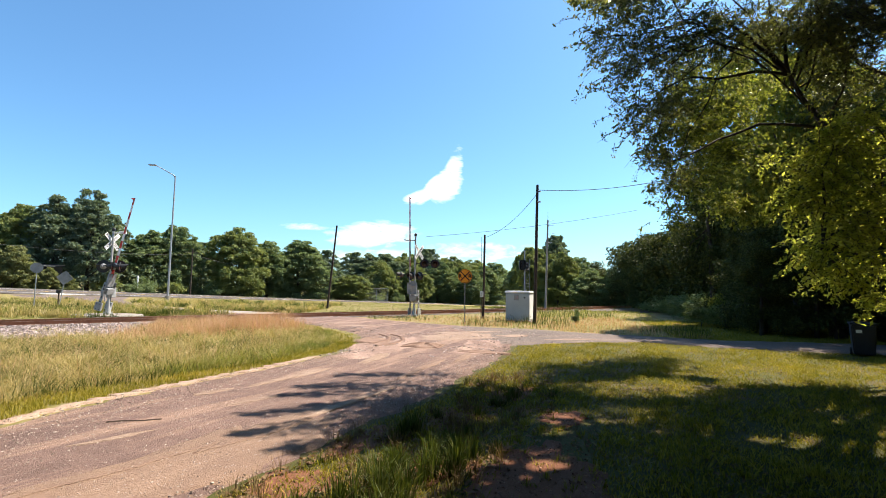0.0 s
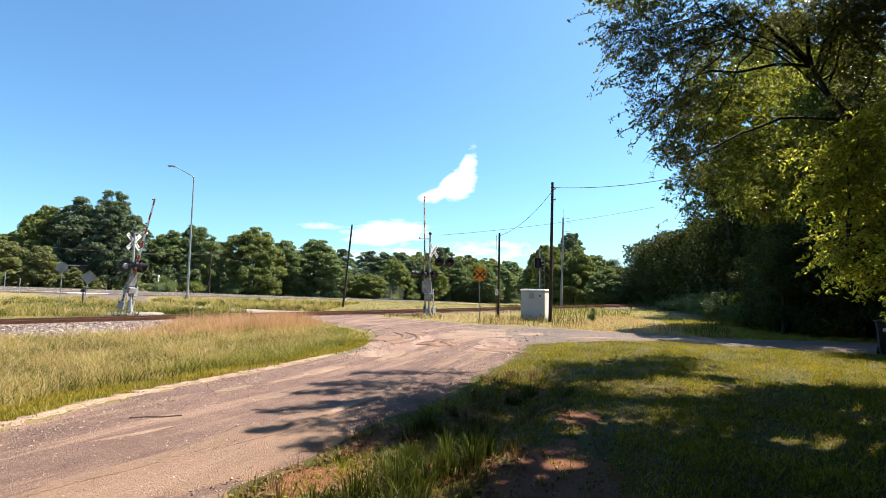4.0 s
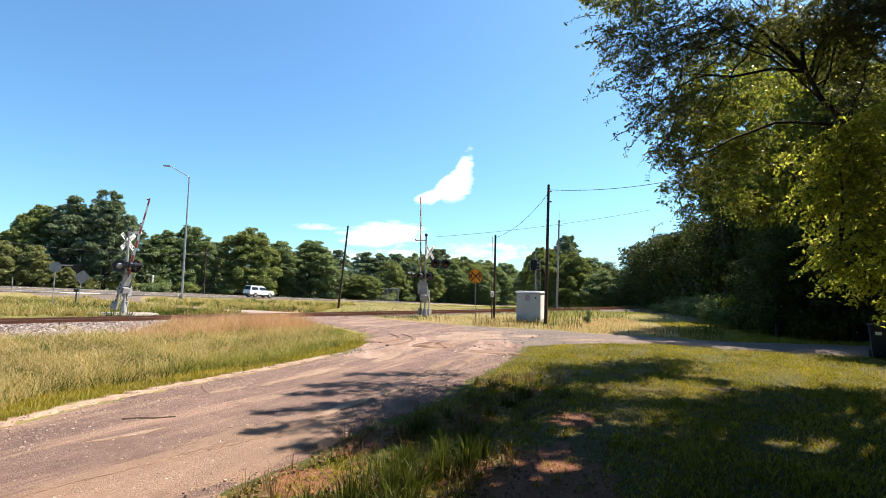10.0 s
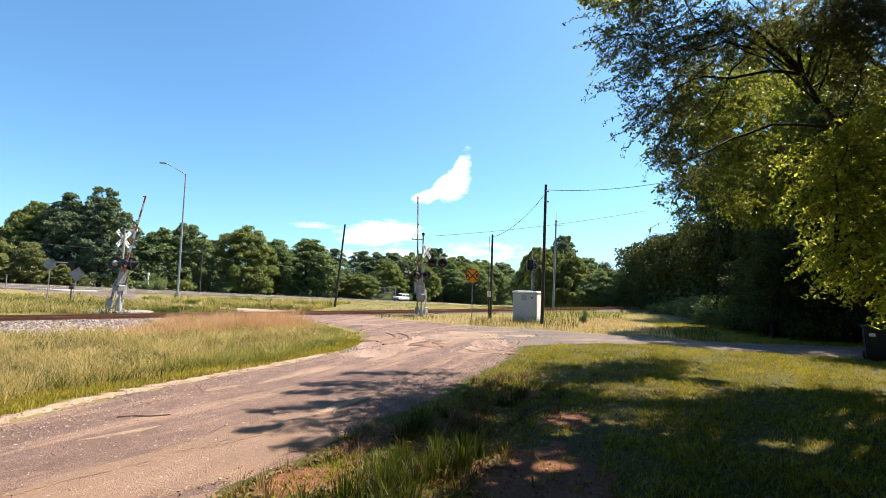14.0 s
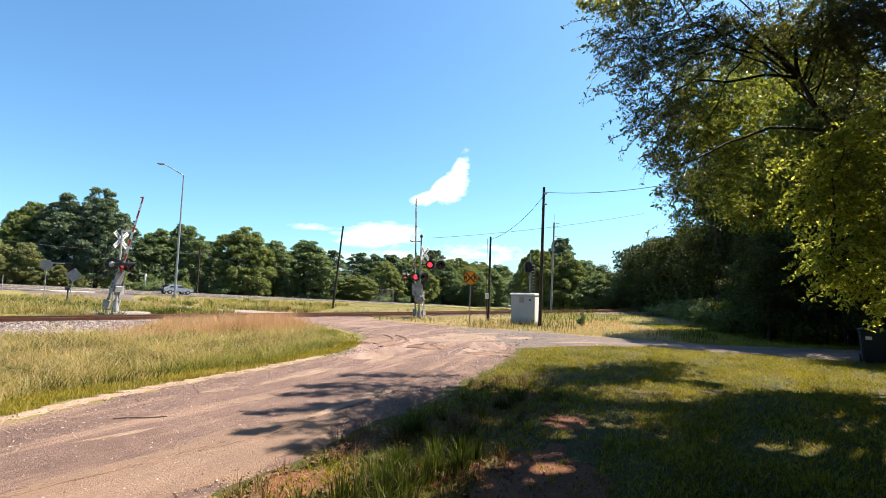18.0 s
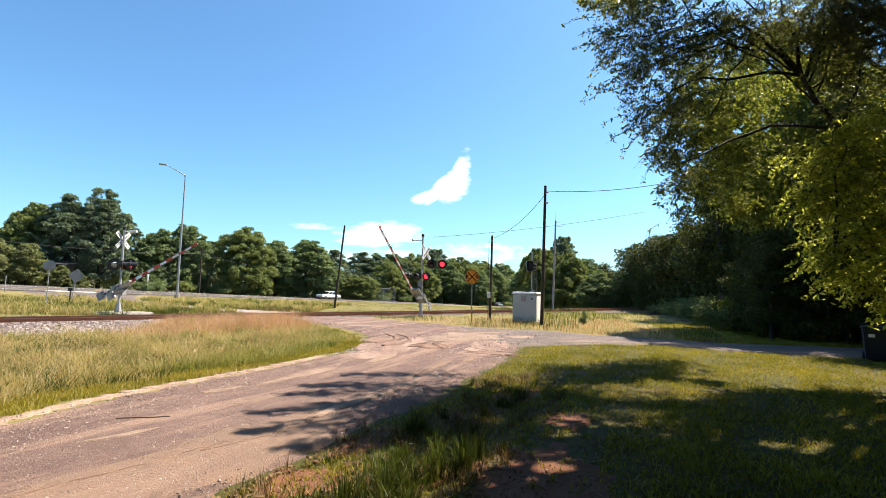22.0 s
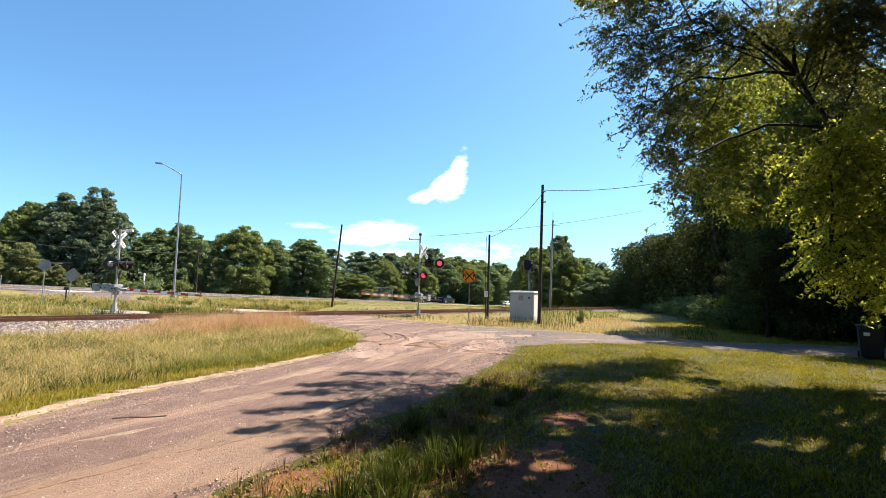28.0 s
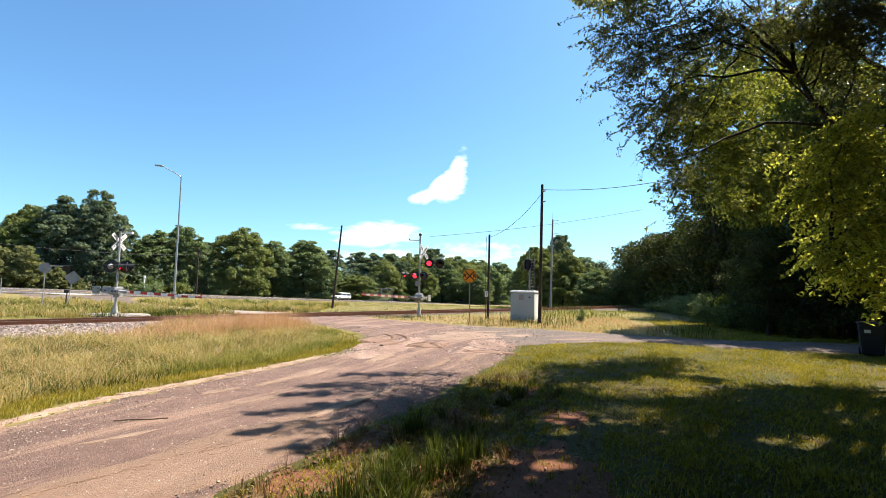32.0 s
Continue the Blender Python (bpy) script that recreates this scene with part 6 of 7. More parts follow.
for x, y, z, r in UNSEEN_BOUGHS:
    e = np.array([x - base.x, y - base.y, z - base.z])
    sheet("limb", *branch_tubes(top * 0.8, e, 0.06, g, 0.15, 6, 8), M_BARK, NEAR, True)


def leaf_bank(name, n, place, size, leaf, label, seed):
    g = np.random.default_rng(seed)
    p = place(g, n)
    v, f = leaf_quads(p, g.normal(size=p.shape) * 0.5 + np.array([0, 0, 0.4]), size, g, 0.1, 0.6)
    return tagged(sheet(name, v, f, leaf), label, "woods", kind="stuff")


def behind_highway(g, n):
    u, off = g.uniform(-160, 460, n), 13 + 50 * g.random(n) ** 1.6
    q = HW_A[None] + HW_D[None] * u[:, None] + HW_N[None] * off[:, None]
    h = 0.62 * (6.6 + 2.2 * ripple(u * 0.11, off * 0.05) + 1.2 * ripple(u * 0.37, off * 0.2, 1, 3) + 0.06 * off) * (1 + 0.004 * np.maximum(u, 0))
    return np.stack([q[:, 0], q[:, 1], highway_z(u) + h * g.random(n) ** 1.2], -1)


def wood_inside(g, n):
    y = g.uniform(9, 62, n)
    x = 19.0 + 0.10 * (y - 20) + g.exponential(4.5, n) + np.where(y < 20, 1.0, 0.0)
    return np.stack([x, y, 7.5 * g.random(n) ** 1.1], -1)


# unseen leaf wall round the back, added to hold back skylight
def sky_screen_leaves(g, n):
    a = g.uniform(radians(95), radians(290), n)            # clockwise from +Y
    r = 9.0 + g.exponential(2.5, n)
    z = 15 * g.random(n)
    r = r - 0.35 * np.maximum(z - 7, 0)
    return np.stack([r * np.sin(a), r * np.cos(a), z], -1)


leaf_bank("sky_screen_leaves", 60000, sky_screen_leaves, 0.5, L_WOOD, "unseen leaf bank added behind the viewer to block skylight", 53)
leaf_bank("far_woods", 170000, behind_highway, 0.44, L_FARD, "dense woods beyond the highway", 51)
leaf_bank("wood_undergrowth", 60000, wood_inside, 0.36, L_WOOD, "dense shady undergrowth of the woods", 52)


# ---- grasses ----
def blades(name, x, y, h, w, material, label, seed, lean=0.35, category="grass", lift=0.0):
    """Tapering bent blades of grass at the points."""
    g = np.random.default_rng(seed)
    n = len(x)
    a, b = g.uniform(0, 2 * np.pi, n), g.uniform(0, 2 * np.pi, n)
    z = land(x, y) + lift - 0.01
    root = np.stack([x, y, z], -1)
    side = np.stack([np.cos(a), np.sin(a), np.zeros(n)], -1) * (w * g.uniform(0.7, 1.3, n))[:, None]
    tip = np.stack([np.cos(b), np.sin(b), np.zeros(n)], -1) * (h * lean * g.uniform(0.1, 1.6, n))[:, None]
    up = np.stack([np.zeros(n), np.zeros(n), h], -1)
    V = np.stack([root - side, root + side, root + up * 0.55 + tip * 0.3 - side * 0.7, root + up * 0.55 + tip * 0.3 + side * 0.7, root + up + tip], 1)
    F = np.array([(0, 1, 3), (0, 3, 2), (2, 3, 4)])[None] + 5 * np.arange(n)[:, None, None]
    return tagged(sheet(name, V.reshape(-1, 3), F.reshape(-1, 3), material), label, category, kind="stuff")


def scatter(n, x0, x1, y0, y1, seed, keep, near=0.0):
    g = np.random.default_rng(seed)
    x = g.uniform(x0, x1, n)
    y = y0 + (y1 - y0) * g.random(n) ** (1 + near)
    k = keep(x, y, g)
    return x[k], y[k]


def off_road(x, y, m=0.0):
    return ~inside(x, y, ROAD_POLY) & ~inside(x, y, DRIVE_POLY)


def track_off(x, y):
    return (x - TR_A[0]) * TR_N[0] + (y - TR_A[1]) * TR_N[1]


def left_of_road(x, y):
    yy = [p[1] for p in ROAD_L]
    return np.interp(y, yy, [p[0] for p in ROAD_L]) - x


# verge between the road and the track
rng = np.random.default_rng(61)


def verge(x, y, g):
    e = left_of_road(x, y)
    t = track_off(x, y)
    edge = -7.6 + 0.4 * ripple(x, y, 0.6)
    red_side = x > -10.2 - 0.42 * (y - 15.7) + 0.5 * ripple(x, y, 0.7)
    return (e > 0.26 + 0.25 * ripple(x, y, 1.7)) & ((t < edge) | (red_side & (t < -1.6))) & off_road(x, y) & (y < 28)


x, y = scatter(300000, -30, 0, 4, 28, 62, verge, 0.45)
e, t = left_of_road(x, y), track_off(x, y)
mown = e < 0.9 + 0.3 * ripple(x, y, 0.9)
red = (t > -9.7 + 1.3 * ripple(x, y, 0.5)) & (x > -11.0 - 0.42 * (y - 15.7) + 1.4 * ripple(x, y, 0.8)) & (e > 1.5 + 0.5 * ripple(x, y, 1.1, 2)) & ~mown & (ripple(x, y, 1.3, 5) > -0.65) & (rng.random(len(x)) < 0.72)
tall = ~mown & ~red
g = np.random.default_rng(63)
xm, ym = scatter(160000, -9, 0, 4, 17, 69, lambda x, y, g: (left_of_road(x, y) > 0.24 + 0.25 * ripple(x, y, 1.7)) & (left_of_road(x, y) < 1.3 + 0.3 * ripple(x, y, 0.9)) & off_road(x, y), 0.3)
blades("mown_edge", xm, ym, g.uniform(0.03, 0.10, len(xm)), 0.005, G_LAWN, "short mown grass along the road edge", 70, 0.9)
k = mown
blades("verge_grass", x[k], y[k], g.uniform(0.04, 0.13, k.sum()), 0.006, G_LAWN, "short green grass along the road edge", 64, 0.6)
strip = tall & (e < 2.4) & (y > 10)
blades("strip_grass", x[strip], y[strip], g.uniform(0.08, 0.30, strip.sum()), 0.007, G_MEADOW, "lush green grass along the foot of the bank", 116, 0.8)
lush = ripple(x, y, 1.1, 4) + 0.7 * ripple(x, y, 2.9, 1) + 0.5 * g.normal(size=len(x))
k = tall & (lush < 0.45)
blades("tall_grass", x[k], y[k], g.uniform(0.10, 0.48, k.sum()) * (1 + 0.45 * ripple(x[k], y[k], 1.3)) * smooth(0.2, 2.6, e[k] + 0.6), 0.0042, G_HAY, "tall yellow-green meadow grass", 65, 1.6)
k = tall & (lush > 0.1)
blades("tall_weeds", x[k], y[k], g.uniform(0.08, 0.34, k.sum()) * smooth(0.0, 2.4, e[k] + 0.6), 0.008, G_GREEN, "green weeds among the meadow grass", 66, 1.0)
k = tall & (g.random(len(x)) < 0.10)
blades("seed_stalks", x[k], y[k], g.uniform(0.30, 0.62, k.sum()) * smooth(0.2, 2.6, e[k]), 0.0028, G_RUSSET, "pale seeding stalks above the grass", 95, 0.7)
k = red
blades("russet_grass", x[k], y[k], g.uniform(0.28, 0.72, k.sum()) * (1 + 0.3 * ripple(x[k], y[k], 1.6)) * (0.85 + 0.75 * smooth(-10, -6, x[k])) * (0.55 + 0.45 * smooth(1.3, 2.6, e[k])), 0.0045, G_RUSSET, "russet seeding grass on the bank", 67, 0.5)
k = red & (g.random(len(x)) < 0.35)
blades("russet_under_grass", x[k], y[k], g.uniform(0.15, 0.35, k.sum()), 0.012, G_HAY, "yellow-green grass under the russet seed heads", 68, 0.5)

# lawn in front and to the side of the viewer


def lawn(x, y, g):
    yy = [p[1] for p in ROAD_R]
    e = x - np.interp(y, yy[:11], [p[0] for p in ROAD_R][:11])
    soil = inside(x, y, DIRT_POLY)
    thin = ripple(x, y, 0.9, 3) > 0.35
    return (e > 0.05) & off_road(x, y) & (~soil | (g.random(len(x)) < 0.06)) & (~thin | (g.random(len(x)) < 0.45)) & (x < 2.5 + 1.25 * y)


x, y = scatter(430000, -2.5, 24, 2.2, 20, 71, lawn, 0.5)
g = np.random.default_rng(72)
blades("lawn_grass", x, y, g.uniform(0.02, 0.085, len(x)) * (1 + 0.4 * ripple(x, y, 1.9, 2)), 0.0075, G_LAWN, "short patchy lawn grass", 73, 0.9)


x, y = scatter(70000, -2.3, 12, -6, 2.4, 108, lambda x, y, g: off_road(x, y))
blades("lawn_grass", x, y, g.uniform(0.02, 0.09, len(x)), 0.009, G_LAWN, "short shaded lawn grass round the viewer", 109, 0.9)
x, y = scatter(60000, 9, 24, 16, 30, 96, lambda x, y, g: off_road(x, y) & (y > np.interp(x, [p[0] for p in DRIVE_F], [p[1] for p in DRIVE_F])) & (x > 11.0 + 0.3 * (y - 22)), 0.2)
blades("wood_edge_grass", x, y, g.uniform(0.03, 0.12, len(x)), 0.010, G_LAWN, "short grass under the trees beside the lane", 97, 0.8)


def rough_strip(x, y, g):
    mid = 0.15 + 0.40 * (y - 6.0)
    clump = ripple(x, y, 2.2, 5) + 0.6 * ripple(x, y, 5.0, 2)
    return (np.abs(x - mid) < 1.0 + 0.15 * (9 - y)) & (y < 10.5) & off_road(x, y) & (clump > -0.15) & ~inside(x, y, DIRT_POLY)


def tufts(name, cx, cy, per, h, spread, w, material, label, seed, splay=0.8):
    """Tufts of blades that splay out from common roots."""
    g = np.random.default_rng(seed)
    k = g.integers(per // 2, per, len(cx))
    idx = np.repeat(np.arange(len(cx)), k)
    n = len(idx)
    a, q = g.uniform(0, 2 * np.pi, n), g.random(n)
    ht = h[idx] * g.uniform(0.45, 1.15, n)
    rx, ry = np.cos(a), np.sin(a)
    x, y = cx[idx] + rx * spread[idx] * q, cy[idx] + ry * spread[idx] * q
    root = np.stack([x, y, land(x, y) - 0.01], -1)
    out = np.stack([rx, ry, np.zeros(n)], -1) * (ht * splay * (0.15 + q) * g.uniform(0.4, 1.2, n))[:, None]
    b = a + np.pi / 2 + g.normal(size=n) * 0.6
    side = np.stack([np.cos(b), np.sin(b), np.zeros(n)], -1) * (w * g.uniform(0.6, 1.3, n))[:, None]
    up = np.stack([np.zeros(n), np.zeros(n), ht], -1)
    droop = np.stack([np.zeros(n), np.zeros(n), -ht * 0.25 * q], -1)
    V = np.stack([root - side, root + side, root + up * 0.6 + out * 0.35 - side * 0.8, root + up * 0.6 + out * 0.35 + side * 0.8, root + up + out + droop], 1)
    F = np.array([(0, 1, 3), (0, 3, 2), (2, 3, 4)])[None] + 5 * np.arange(n)[:, None, None]
    return tagged(sheet(name, V.reshape(-1, 3), F.reshape(-1, 3), material), label, "grass", kind="stuff")


L_STALK = foliage("dry_stalk", [(0.11, 0.065, 0.035), (0.24, 0.155, 0.08), (0.46, 0.34, 0.19)], 0.2, 0.7, 0.8)
g = np.random.default_rng(77)
x, y = scatter(800, -3, 4, 2.4, 10.5, 74, lambda x, y, g: rough_strip(x, y, g) & (ripple(x, y, 3.1, 4) > 0.1), 0.2)
tufts("rough_grass", x, y, 90, g.uniform(0.10, 0.30, len(x)) * (1 + 0.5 * ripple(x, y, 1.5, 7)), g.uniform(0.05, 0.16, len(x)), 0.0045, G_GREEN, "rank green grass tufts in the roadside ditch", 75)
x, y = scatter(100, -1.6, 0.6, 3.0, 6.2, 78, lambda x, y, g: np.abs(x - (-0.55 + 0.35 * (y - 4.2))) < 0.5)
tufts("rough_grass", x, y, 120, g.uniform(0.25, 0.45, len(x)), g.uniform(0.06, 0.14, len(x)), 0.006, G_GREEN, "tall green grass tufts by the road", 79, 0.6)
x, y = scatter(1300, -3, 4, 2.4, 10.5, 80, rough_strip, 0.2)
tufts("dry_grass", x, y, 30, g.uniform(0.08, 0.34, len(x)), g.uniform(0.04, 0.15, len(x)), 0.003, L_STALK, "dry stalks in the ditch", 76, 1.2)
x, y = scatter(2600, 1.0, 16, 3.2, 15, 85, lambda x, y, g: off_road(x, y) & (ripple(x, y, 1.1, 9) > 0.1) & (x < 2.5 + 1.25 * y), 0.3)
tufts("lawn_tufts", x, y, 36, g.uniform(0.05, 0.14, len(x)), g.uniform(0.04, 0.14, len(x)), 0.0045, G_LAWN, "coarser tufts in the lawn", 86, 1.1)


def litter(name, x, y, size, material, label, seed):
    """Fallen leaves lying on the ground."""
    g = np.random.default_rng(seed)
    n = len(x)
    p = np.stack([x, y, land(x, y) + g.uniform(0.012, 0.05, n)], -1)
    a = g.uniform(0, 2 * np.pi, n)
    t = np.stack([np.cos(a), np.sin(a), g.normal(size=n) * 0.3], -1) * (size * g.uniform(0.5, 1.2, n))[:, None]
    q = np.stack([-np.sin(a), np.cos(a), g.normal(size=n) * 0.3], -1) * (size * 0.5 * g.uniform(0.6, 1.2, n))[:, None]
    V = np.stack([p - t, p + q, p + t, p - q], 1)
    return tagged(sheet(name, V.reshape(-1, 3), np.arange(4 * n).reshape(-1, 4), material), label, "leaf litter", kind="stuff")


x, y = scatter(4500, 0.2, 2.8, 3.6, 8.0, 103, lambda x, y, g: inside(x, y, DIRT_POLY))
pebbles("soil_clods", x, y, land(x, y) + 0.02, 0.003 + 0.014 * np.random.default_rng(104).random(len(x)) ** 3, stone_material("soil_clod", [(0.09, 0.048, 0.03), (0.21, 0.105, 0.06), (0.34, 0.19, 0.115)]), "red clods and crumbs of bare soil", "soil", 105)
x, y = scatter(60, 0.3, 2.6, 3.8, 7.6, 106, lambda x, y, g: inside(x, y, DIRT_POLY))
tufts("soil_tufts", x, y, 30, np.full(len(x), 0.11), np.full(len(x), 0.06), 0.004, G_LAWN, "small tufts on the bare soil", 107, 1.1)
L_DRY = foliage("fallen_leaf", [(0.10, 0.055, 0.03), (0.20, 0.12, 0.06), (0.34, 0.24, 0.13)], 0.15, 0.7, 0.8)
x, y = scatter(9000, -2.4, 14, 2.4, 13, 87, lambda x, y, g: off_road(x, y) & (ripple(x, y, 0.7, 4) + 0.5 * g.random(len(x)) > 0.25), 0.2)
litter("fallen_leaves", x, y, 0.032, L_DRY, "brown fallen leaves on the shaded lawn", 88)
x, y = scatter(9000, -2.5, 4, 2.4, 10.5, 101, lambda x, y, g: rough_strip(x, y, g), 0.2)
litter("ditch_litter", x, y, 0.05, L_DRY, "brown dead leaves and stalks in the ditch", 102)

# meadow beyond the lane and the track


def meadow(x, y, g):
    t = track_off(x, y)
    d = -((x - HW_A[0]) * HW_N[0] + (y - HW_A[1]) * HW_N[1])
    beyond = (y > np.interp(x, [p[0] for p in DRIVE_F], [p[1] for p in DRIVE_F])) & (x > -4)
    return off_road(x, y) & ~inside(x, y, ACCESS_POLY) & ((np.abs(t) > 1.9) | (x > 7.5)) & (d > 7.5) & ((t > 1.9) | beyond) & (x < 12.6 + 0.3 * (y - 22) + 0.8 * ripple(x, y, 0.6, 2)) & (np.hypot(x + 18.3, (y - 26.7) * 1.4) > 1.9)


x, y = scatter(290000, -60, 24, 17, 100, 81, meadow, 0.9)
g = np.random.default_rng(82)
rr = np.hypot(x, y)


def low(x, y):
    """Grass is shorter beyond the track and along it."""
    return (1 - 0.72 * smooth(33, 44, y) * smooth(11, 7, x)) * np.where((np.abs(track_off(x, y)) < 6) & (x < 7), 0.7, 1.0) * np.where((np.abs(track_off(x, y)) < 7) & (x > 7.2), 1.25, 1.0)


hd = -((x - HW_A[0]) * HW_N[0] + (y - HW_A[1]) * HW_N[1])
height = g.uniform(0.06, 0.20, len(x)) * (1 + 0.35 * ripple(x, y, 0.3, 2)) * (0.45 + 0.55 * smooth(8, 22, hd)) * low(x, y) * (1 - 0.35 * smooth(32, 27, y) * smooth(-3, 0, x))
green = ripple(x, y, 0.22, 5) + 0.7 * ripple(x, y, 0.9, 2) + 0.5 * g.normal(size=len(x)) > 0.22
green |= (track_off(x, y) > 2.5) & (x > -26) & (g.random(len(x)) < 0.75)
green |= (x > 2.5) & (g.random(len(x)) < 0.55)
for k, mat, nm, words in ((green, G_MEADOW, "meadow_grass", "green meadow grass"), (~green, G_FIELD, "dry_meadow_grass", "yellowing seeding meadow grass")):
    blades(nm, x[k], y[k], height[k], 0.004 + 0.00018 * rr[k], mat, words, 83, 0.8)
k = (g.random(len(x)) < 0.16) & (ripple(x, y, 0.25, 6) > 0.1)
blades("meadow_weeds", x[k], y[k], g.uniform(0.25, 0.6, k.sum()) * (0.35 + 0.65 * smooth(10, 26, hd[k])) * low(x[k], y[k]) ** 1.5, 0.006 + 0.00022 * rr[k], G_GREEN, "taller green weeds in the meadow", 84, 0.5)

k = (x > -3) & (x < 12) & (y < 31) & (ripple(x, y, 0.5, 7) + 0.6 * g.normal(size=len(x)) > -0.2)
blades("russet_meadow_grass", x[k], y[k], g.uniform(0.12, 0.30, k.sum()) * low(x[k], y[k]), 0.006, G_RUSSET, "russet seeding grass round the cabinet and poles", 89, 0.5)
x, y = scatter(12000, -19.5, -9, 25.5, 34.5, 90, lambda x, y, g: (track_off(x, y) > 2.4) & ~inside(x, y, ACCESS_POLY) & off_road(x, y) & (np.hypot(x + 18.3, (y - 26.7) * 1.4) > 2.0))
blades("track_weeds", x, y, g.uniform(0.10, 0.36, len(x)) * (1 + 0.4 * ripple(x, y, 0.6, 3)), 0.009, G_GREEN, "rank green weeds beyond the track", 94, 0.5)

def beyond_track(x, y, g):
    return meadow(x, y, g) & (-((x - HW_A[0]) * HW_N[0] + (y - HW_A[1]) * HW_N[1]) > 15) & (track_off(x, y) > 2.6) & (x < -9) & (ripple(x, y, 0.8, 3) + 0.5 * ripple(x, y, 2.1, 1) > -0.25)


x, y = scatter(5200, -46, -9, 25, 48, 111, beyond_track, 0.3)
pick = ripple(x, y, 0.35, 8) + 0.4 * g.normal(size=len(x))
for k, mat, words in ((pick < 0.22, G_HAY, "rough straw-coloured weeds beyond the track"), ((pick >= 0.22) & (pick < 0.55), G_MEADOW, "rough olive weeds beyond the track"), (pick >= 0.55, G_GREEN, "rank green weeds beyond the track")):
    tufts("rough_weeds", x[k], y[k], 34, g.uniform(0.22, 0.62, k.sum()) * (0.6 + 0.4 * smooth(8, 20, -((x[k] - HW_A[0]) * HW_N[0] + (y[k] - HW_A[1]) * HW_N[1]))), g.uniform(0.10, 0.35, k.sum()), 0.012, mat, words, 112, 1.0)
x, y = scatter(2600, -22, -2, 5, 24, 113, lambda x, y, g: verge(x, y, g) & (left_of_road(x, y) > 1.2) & (ripple(x, y, 1.2, 6) + 0.5 * ripple(x, y, 3.1, 2) > 0.0), 0.3)
pick = ripple(x, y, 0.8, 9) + 0.5 * g.normal(size=len(x))
for k, mat, words in ((pick < 0.1, G_HAY, "leaning clumps of straw-coloured grass"), ((pick >= 0.1) & (pick < 0.55), G_MEADOW, "leaning clumps of yellow-green grass"), (pick >= 0.55, G_GREEN, "clumps of dark green weeds")):
    tufts("grass_clumps", x[k], y[k], 60, g.uniform(0.22, 0.52, k.sum()) * smooth(0.4, 3.0, left_of_road(x[k], y[k])), g.uniform(0.06, 0.22, k.sum()), 0.0055, mat, words, 114, 1.3)

# loose stones on the road
x, y = scatter(7000, -6, 6, 13, 24, 98, lambda x, y, g: (inside(x, y, ROAD_POLY) | inside(x, y, DRIVE_POLY)) & (ripple(x, y, 0.9, 3) + 0.6 * ripple(x, y, 2.3, 1) > 0.15), 0.0)
pebbles("road_rubble", x, y, land(x, y) + 0.05, 0.010 + 0.032 * np.random.default_rng(99).random(len(x)) ** 3, M_STONES, "coarse grey rubble in the junction", "gravel", 100)
x, y = scatter(32000, -6, 4, 3, 22, 91, lambda x, y, g: inside(x, y, ROAD_POLY), 0.4)
pebbles("road_stones", x, y, land(x, y) + 0.045, 0.005 + 0.014 * np.random.default_rng(92).random(len(x)) ** 2, M_PEBBLE, "loose pale gravel on the road", "gravel", 93)


# ---- what moves ----
def drive(ob, speed, start, off, heading, lift=0.066, ahead=0.0, course=()):
    """Drive a vehicle along the highway at an even speed; start: metres along it at 0 s. course: (seconds, metres) where it speeds up on the way."""
    rows = []
    for t in np.arange(0, 32.01, 0.5):
        u = speed * t + start + ahead
        if course:
            (t0, u0), (t1, u1) = course[0], course[-1]
            u = u0 + speed * (t - t0) if t < t0 else u1 + speed * (t - t1) if t > t1 else float(np.interp(t, [c[0] for c in course], [c[1] for c in course]))
        a, b = highway_point(u - 1.5, off), highway_point(u + 1.5, off)
        tilt = math.degrees(math.atan2(b.z - a.z, 3.0)) * heading
        c = highway_point(u, off, lift)
        yaw = math.degrees(math.atan2(HW_D[1], HW_D[0])) + (0 if heading > 0 else 180)
        rows.append((float(t), pose(c.x, c.y, c.z, 0, -tilt, yaw)))
    walk(ob, rows)


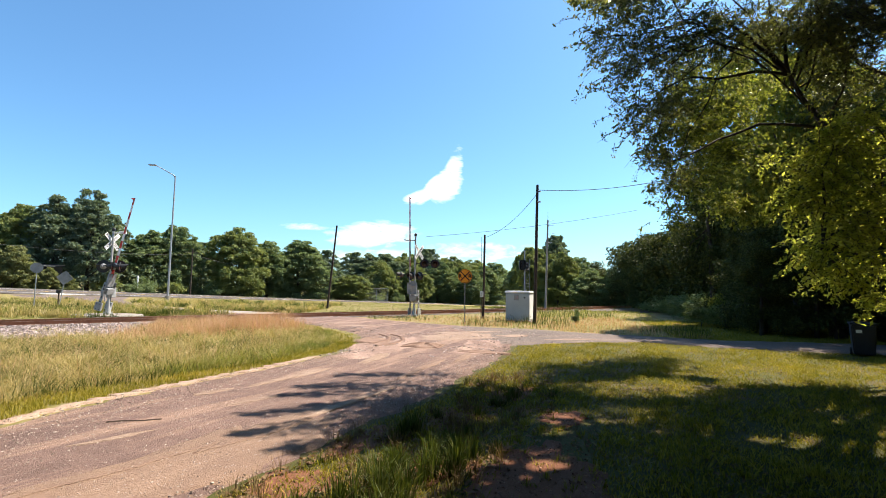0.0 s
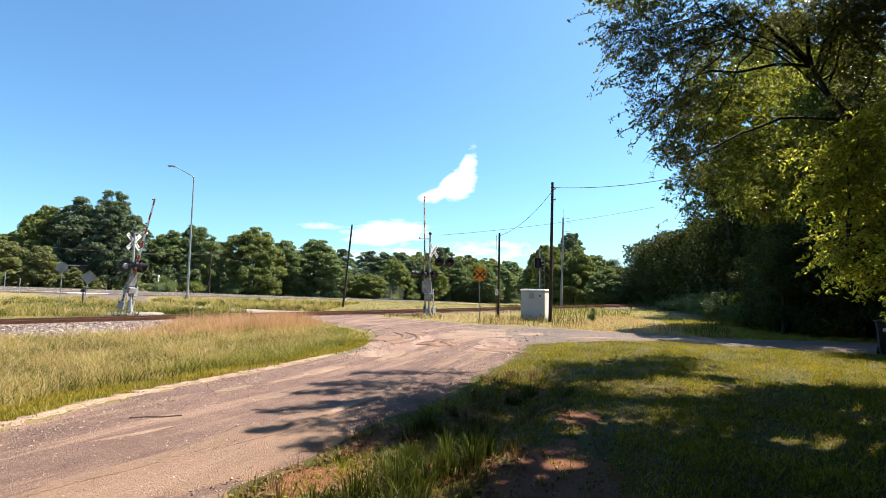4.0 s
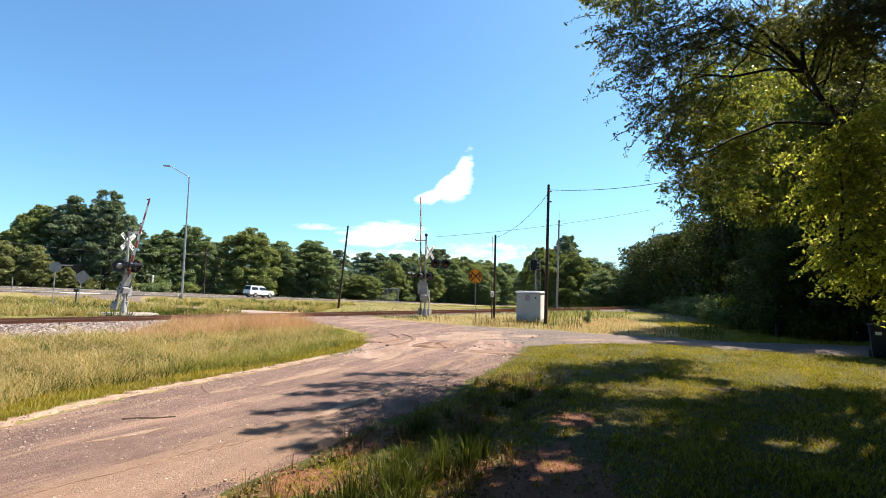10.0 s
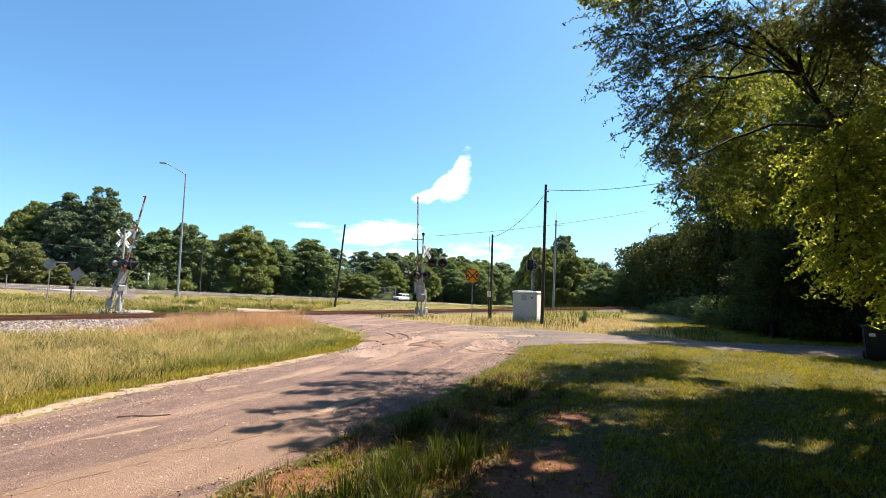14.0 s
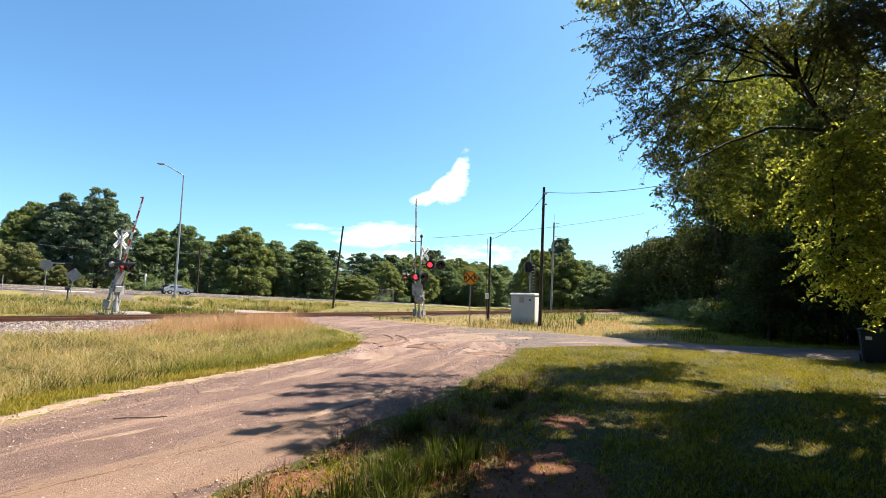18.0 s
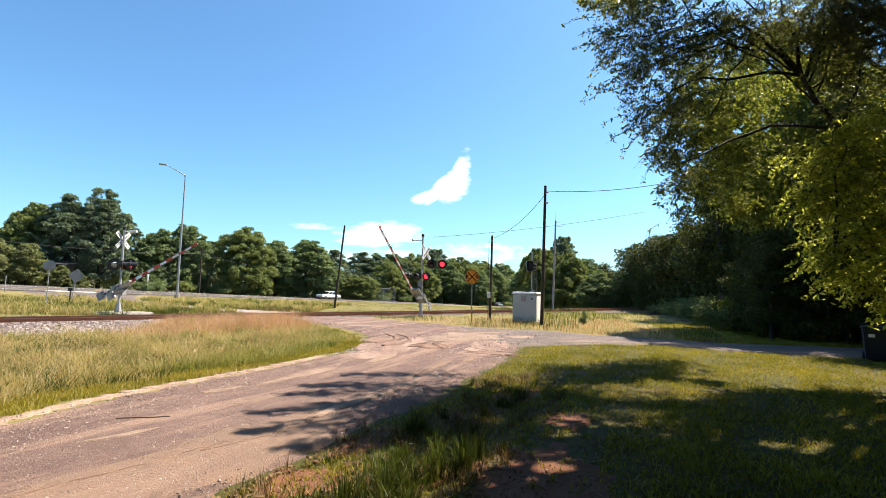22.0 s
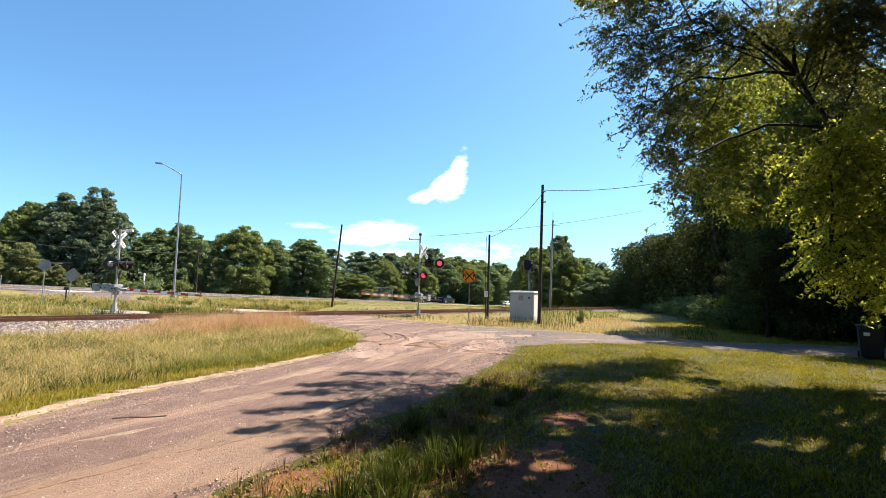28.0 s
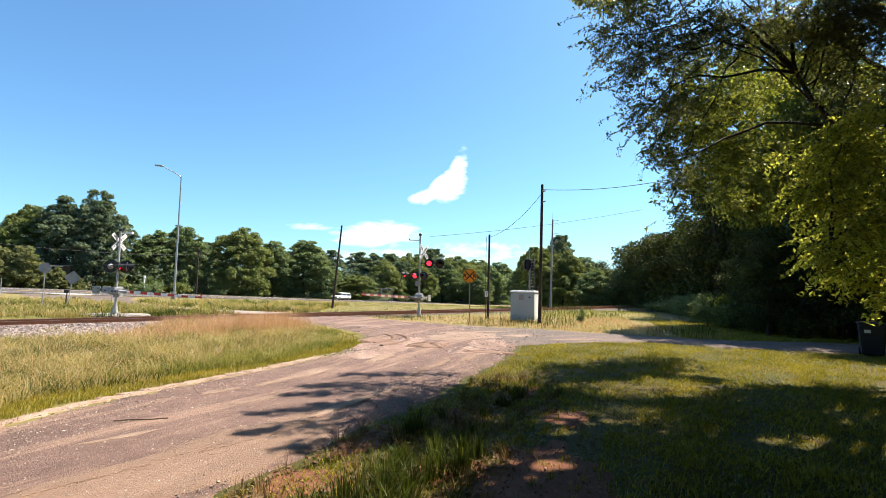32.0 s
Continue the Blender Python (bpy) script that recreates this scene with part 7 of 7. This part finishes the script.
def flash(lens, half):
    """Turn a lens disc so that its lit side shows in its half of the beat."""
    x, y, z, fx, fy = lens["home"]
    face = Matrix.Translation((x, y, z)) @ Vector((fx, fy, 0)).normalized().to_track_quat("Z", "Y").to_matrix().to_4x4() @ Matrix.Translation((0, 0, 0.02))
    rows = [(0.0, face @ pose(0, 0, 0, 0, 180, 0))]
    angle = 180
    for k in range(-3, 26):
        t = 16.95 + 0.592 * k
        lit = (k % 2 == 1) == (half == 0)
        if k == -3 and not lit:
            continue
        for i in range(4):
            rows.append((t - 0.05 + i / 30, face @ pose(0, 0, 0, 0, angle + 60 * i, 0)))
        angle += 180
    rows.append((32.0, rows[-1][1]))
    walk(lens, rows)


def swing(ob, rows):
    """Lower a gate: degrees from upright at each time."""
    base, aim = Vector(ob.location), ob["aim"]
    walk(ob, [(t, pose(*base, 0, 0, aim) @ pose(0, 0, 0, 0, lean - 90, 0)) for t, lean in rows])


def motions():
    drive(CAR_1, 33.0, 0.0, 1.9, 1, course=[(8.0, -37.5), (9.0, -2.0), (9.4, 12.2), (10.4, 47.6), (12.0, 99.3)])
    drive(CAR_2, -24.82, 430.9, -1.9, -1)
    drive(CAR_3, 30.40, -527.49, 1.9, 1)
    drive(CAR_4, -30.0, 0.0, -1.9, -1, course=[(18.6, 148.5), (20.0, 110.0), (21.4, 72.5), (22.5, 41.7), (23.5, 12.0), (24.0, -4.6)])
    drive(CAR_5, 32.07, -794.45, 1.9, 1)
    drive(TRAILER, 32.07, -794.45, 1.9, 1, ahead=-12.9)
    drive(CARGO, 32.07, -794.45, 1.9, 1, 0.066 + 1.08, ahead=-9.5)
    drive(CAR_6, -25.03, 861.54, -1.9, -1)
    drive(CAR_7, -20.42, 773.65, -1.9, -1)
    for lens, half in LENSES:
        flash(lens, half)
    swing(GATE_L, [(0, 13.5), (19.6, 13.5), (20.0, 16), (20.5, 30), (21.0, 42), (21.5, 52), (22.0, 61), (22.5, 68), (23.0, 75), (23.5, 81), (24.0, 86), (25.0, 92), (25.6, 93), (32, 93)])
    swing(GATE_R, [(0, 3), (19.8, 3), (20.0, 4), (20.5, 20), (21.0, 32), (21.5, 43), (22.0, 52.5), (22.5, 61), (23.0, 68), (23.5, 74), (24.0, 79), (24.5, 82.5), (25.0, 85), (25.5, 86.5), (26.3, 87.5), (32, 87.5)])


motions()
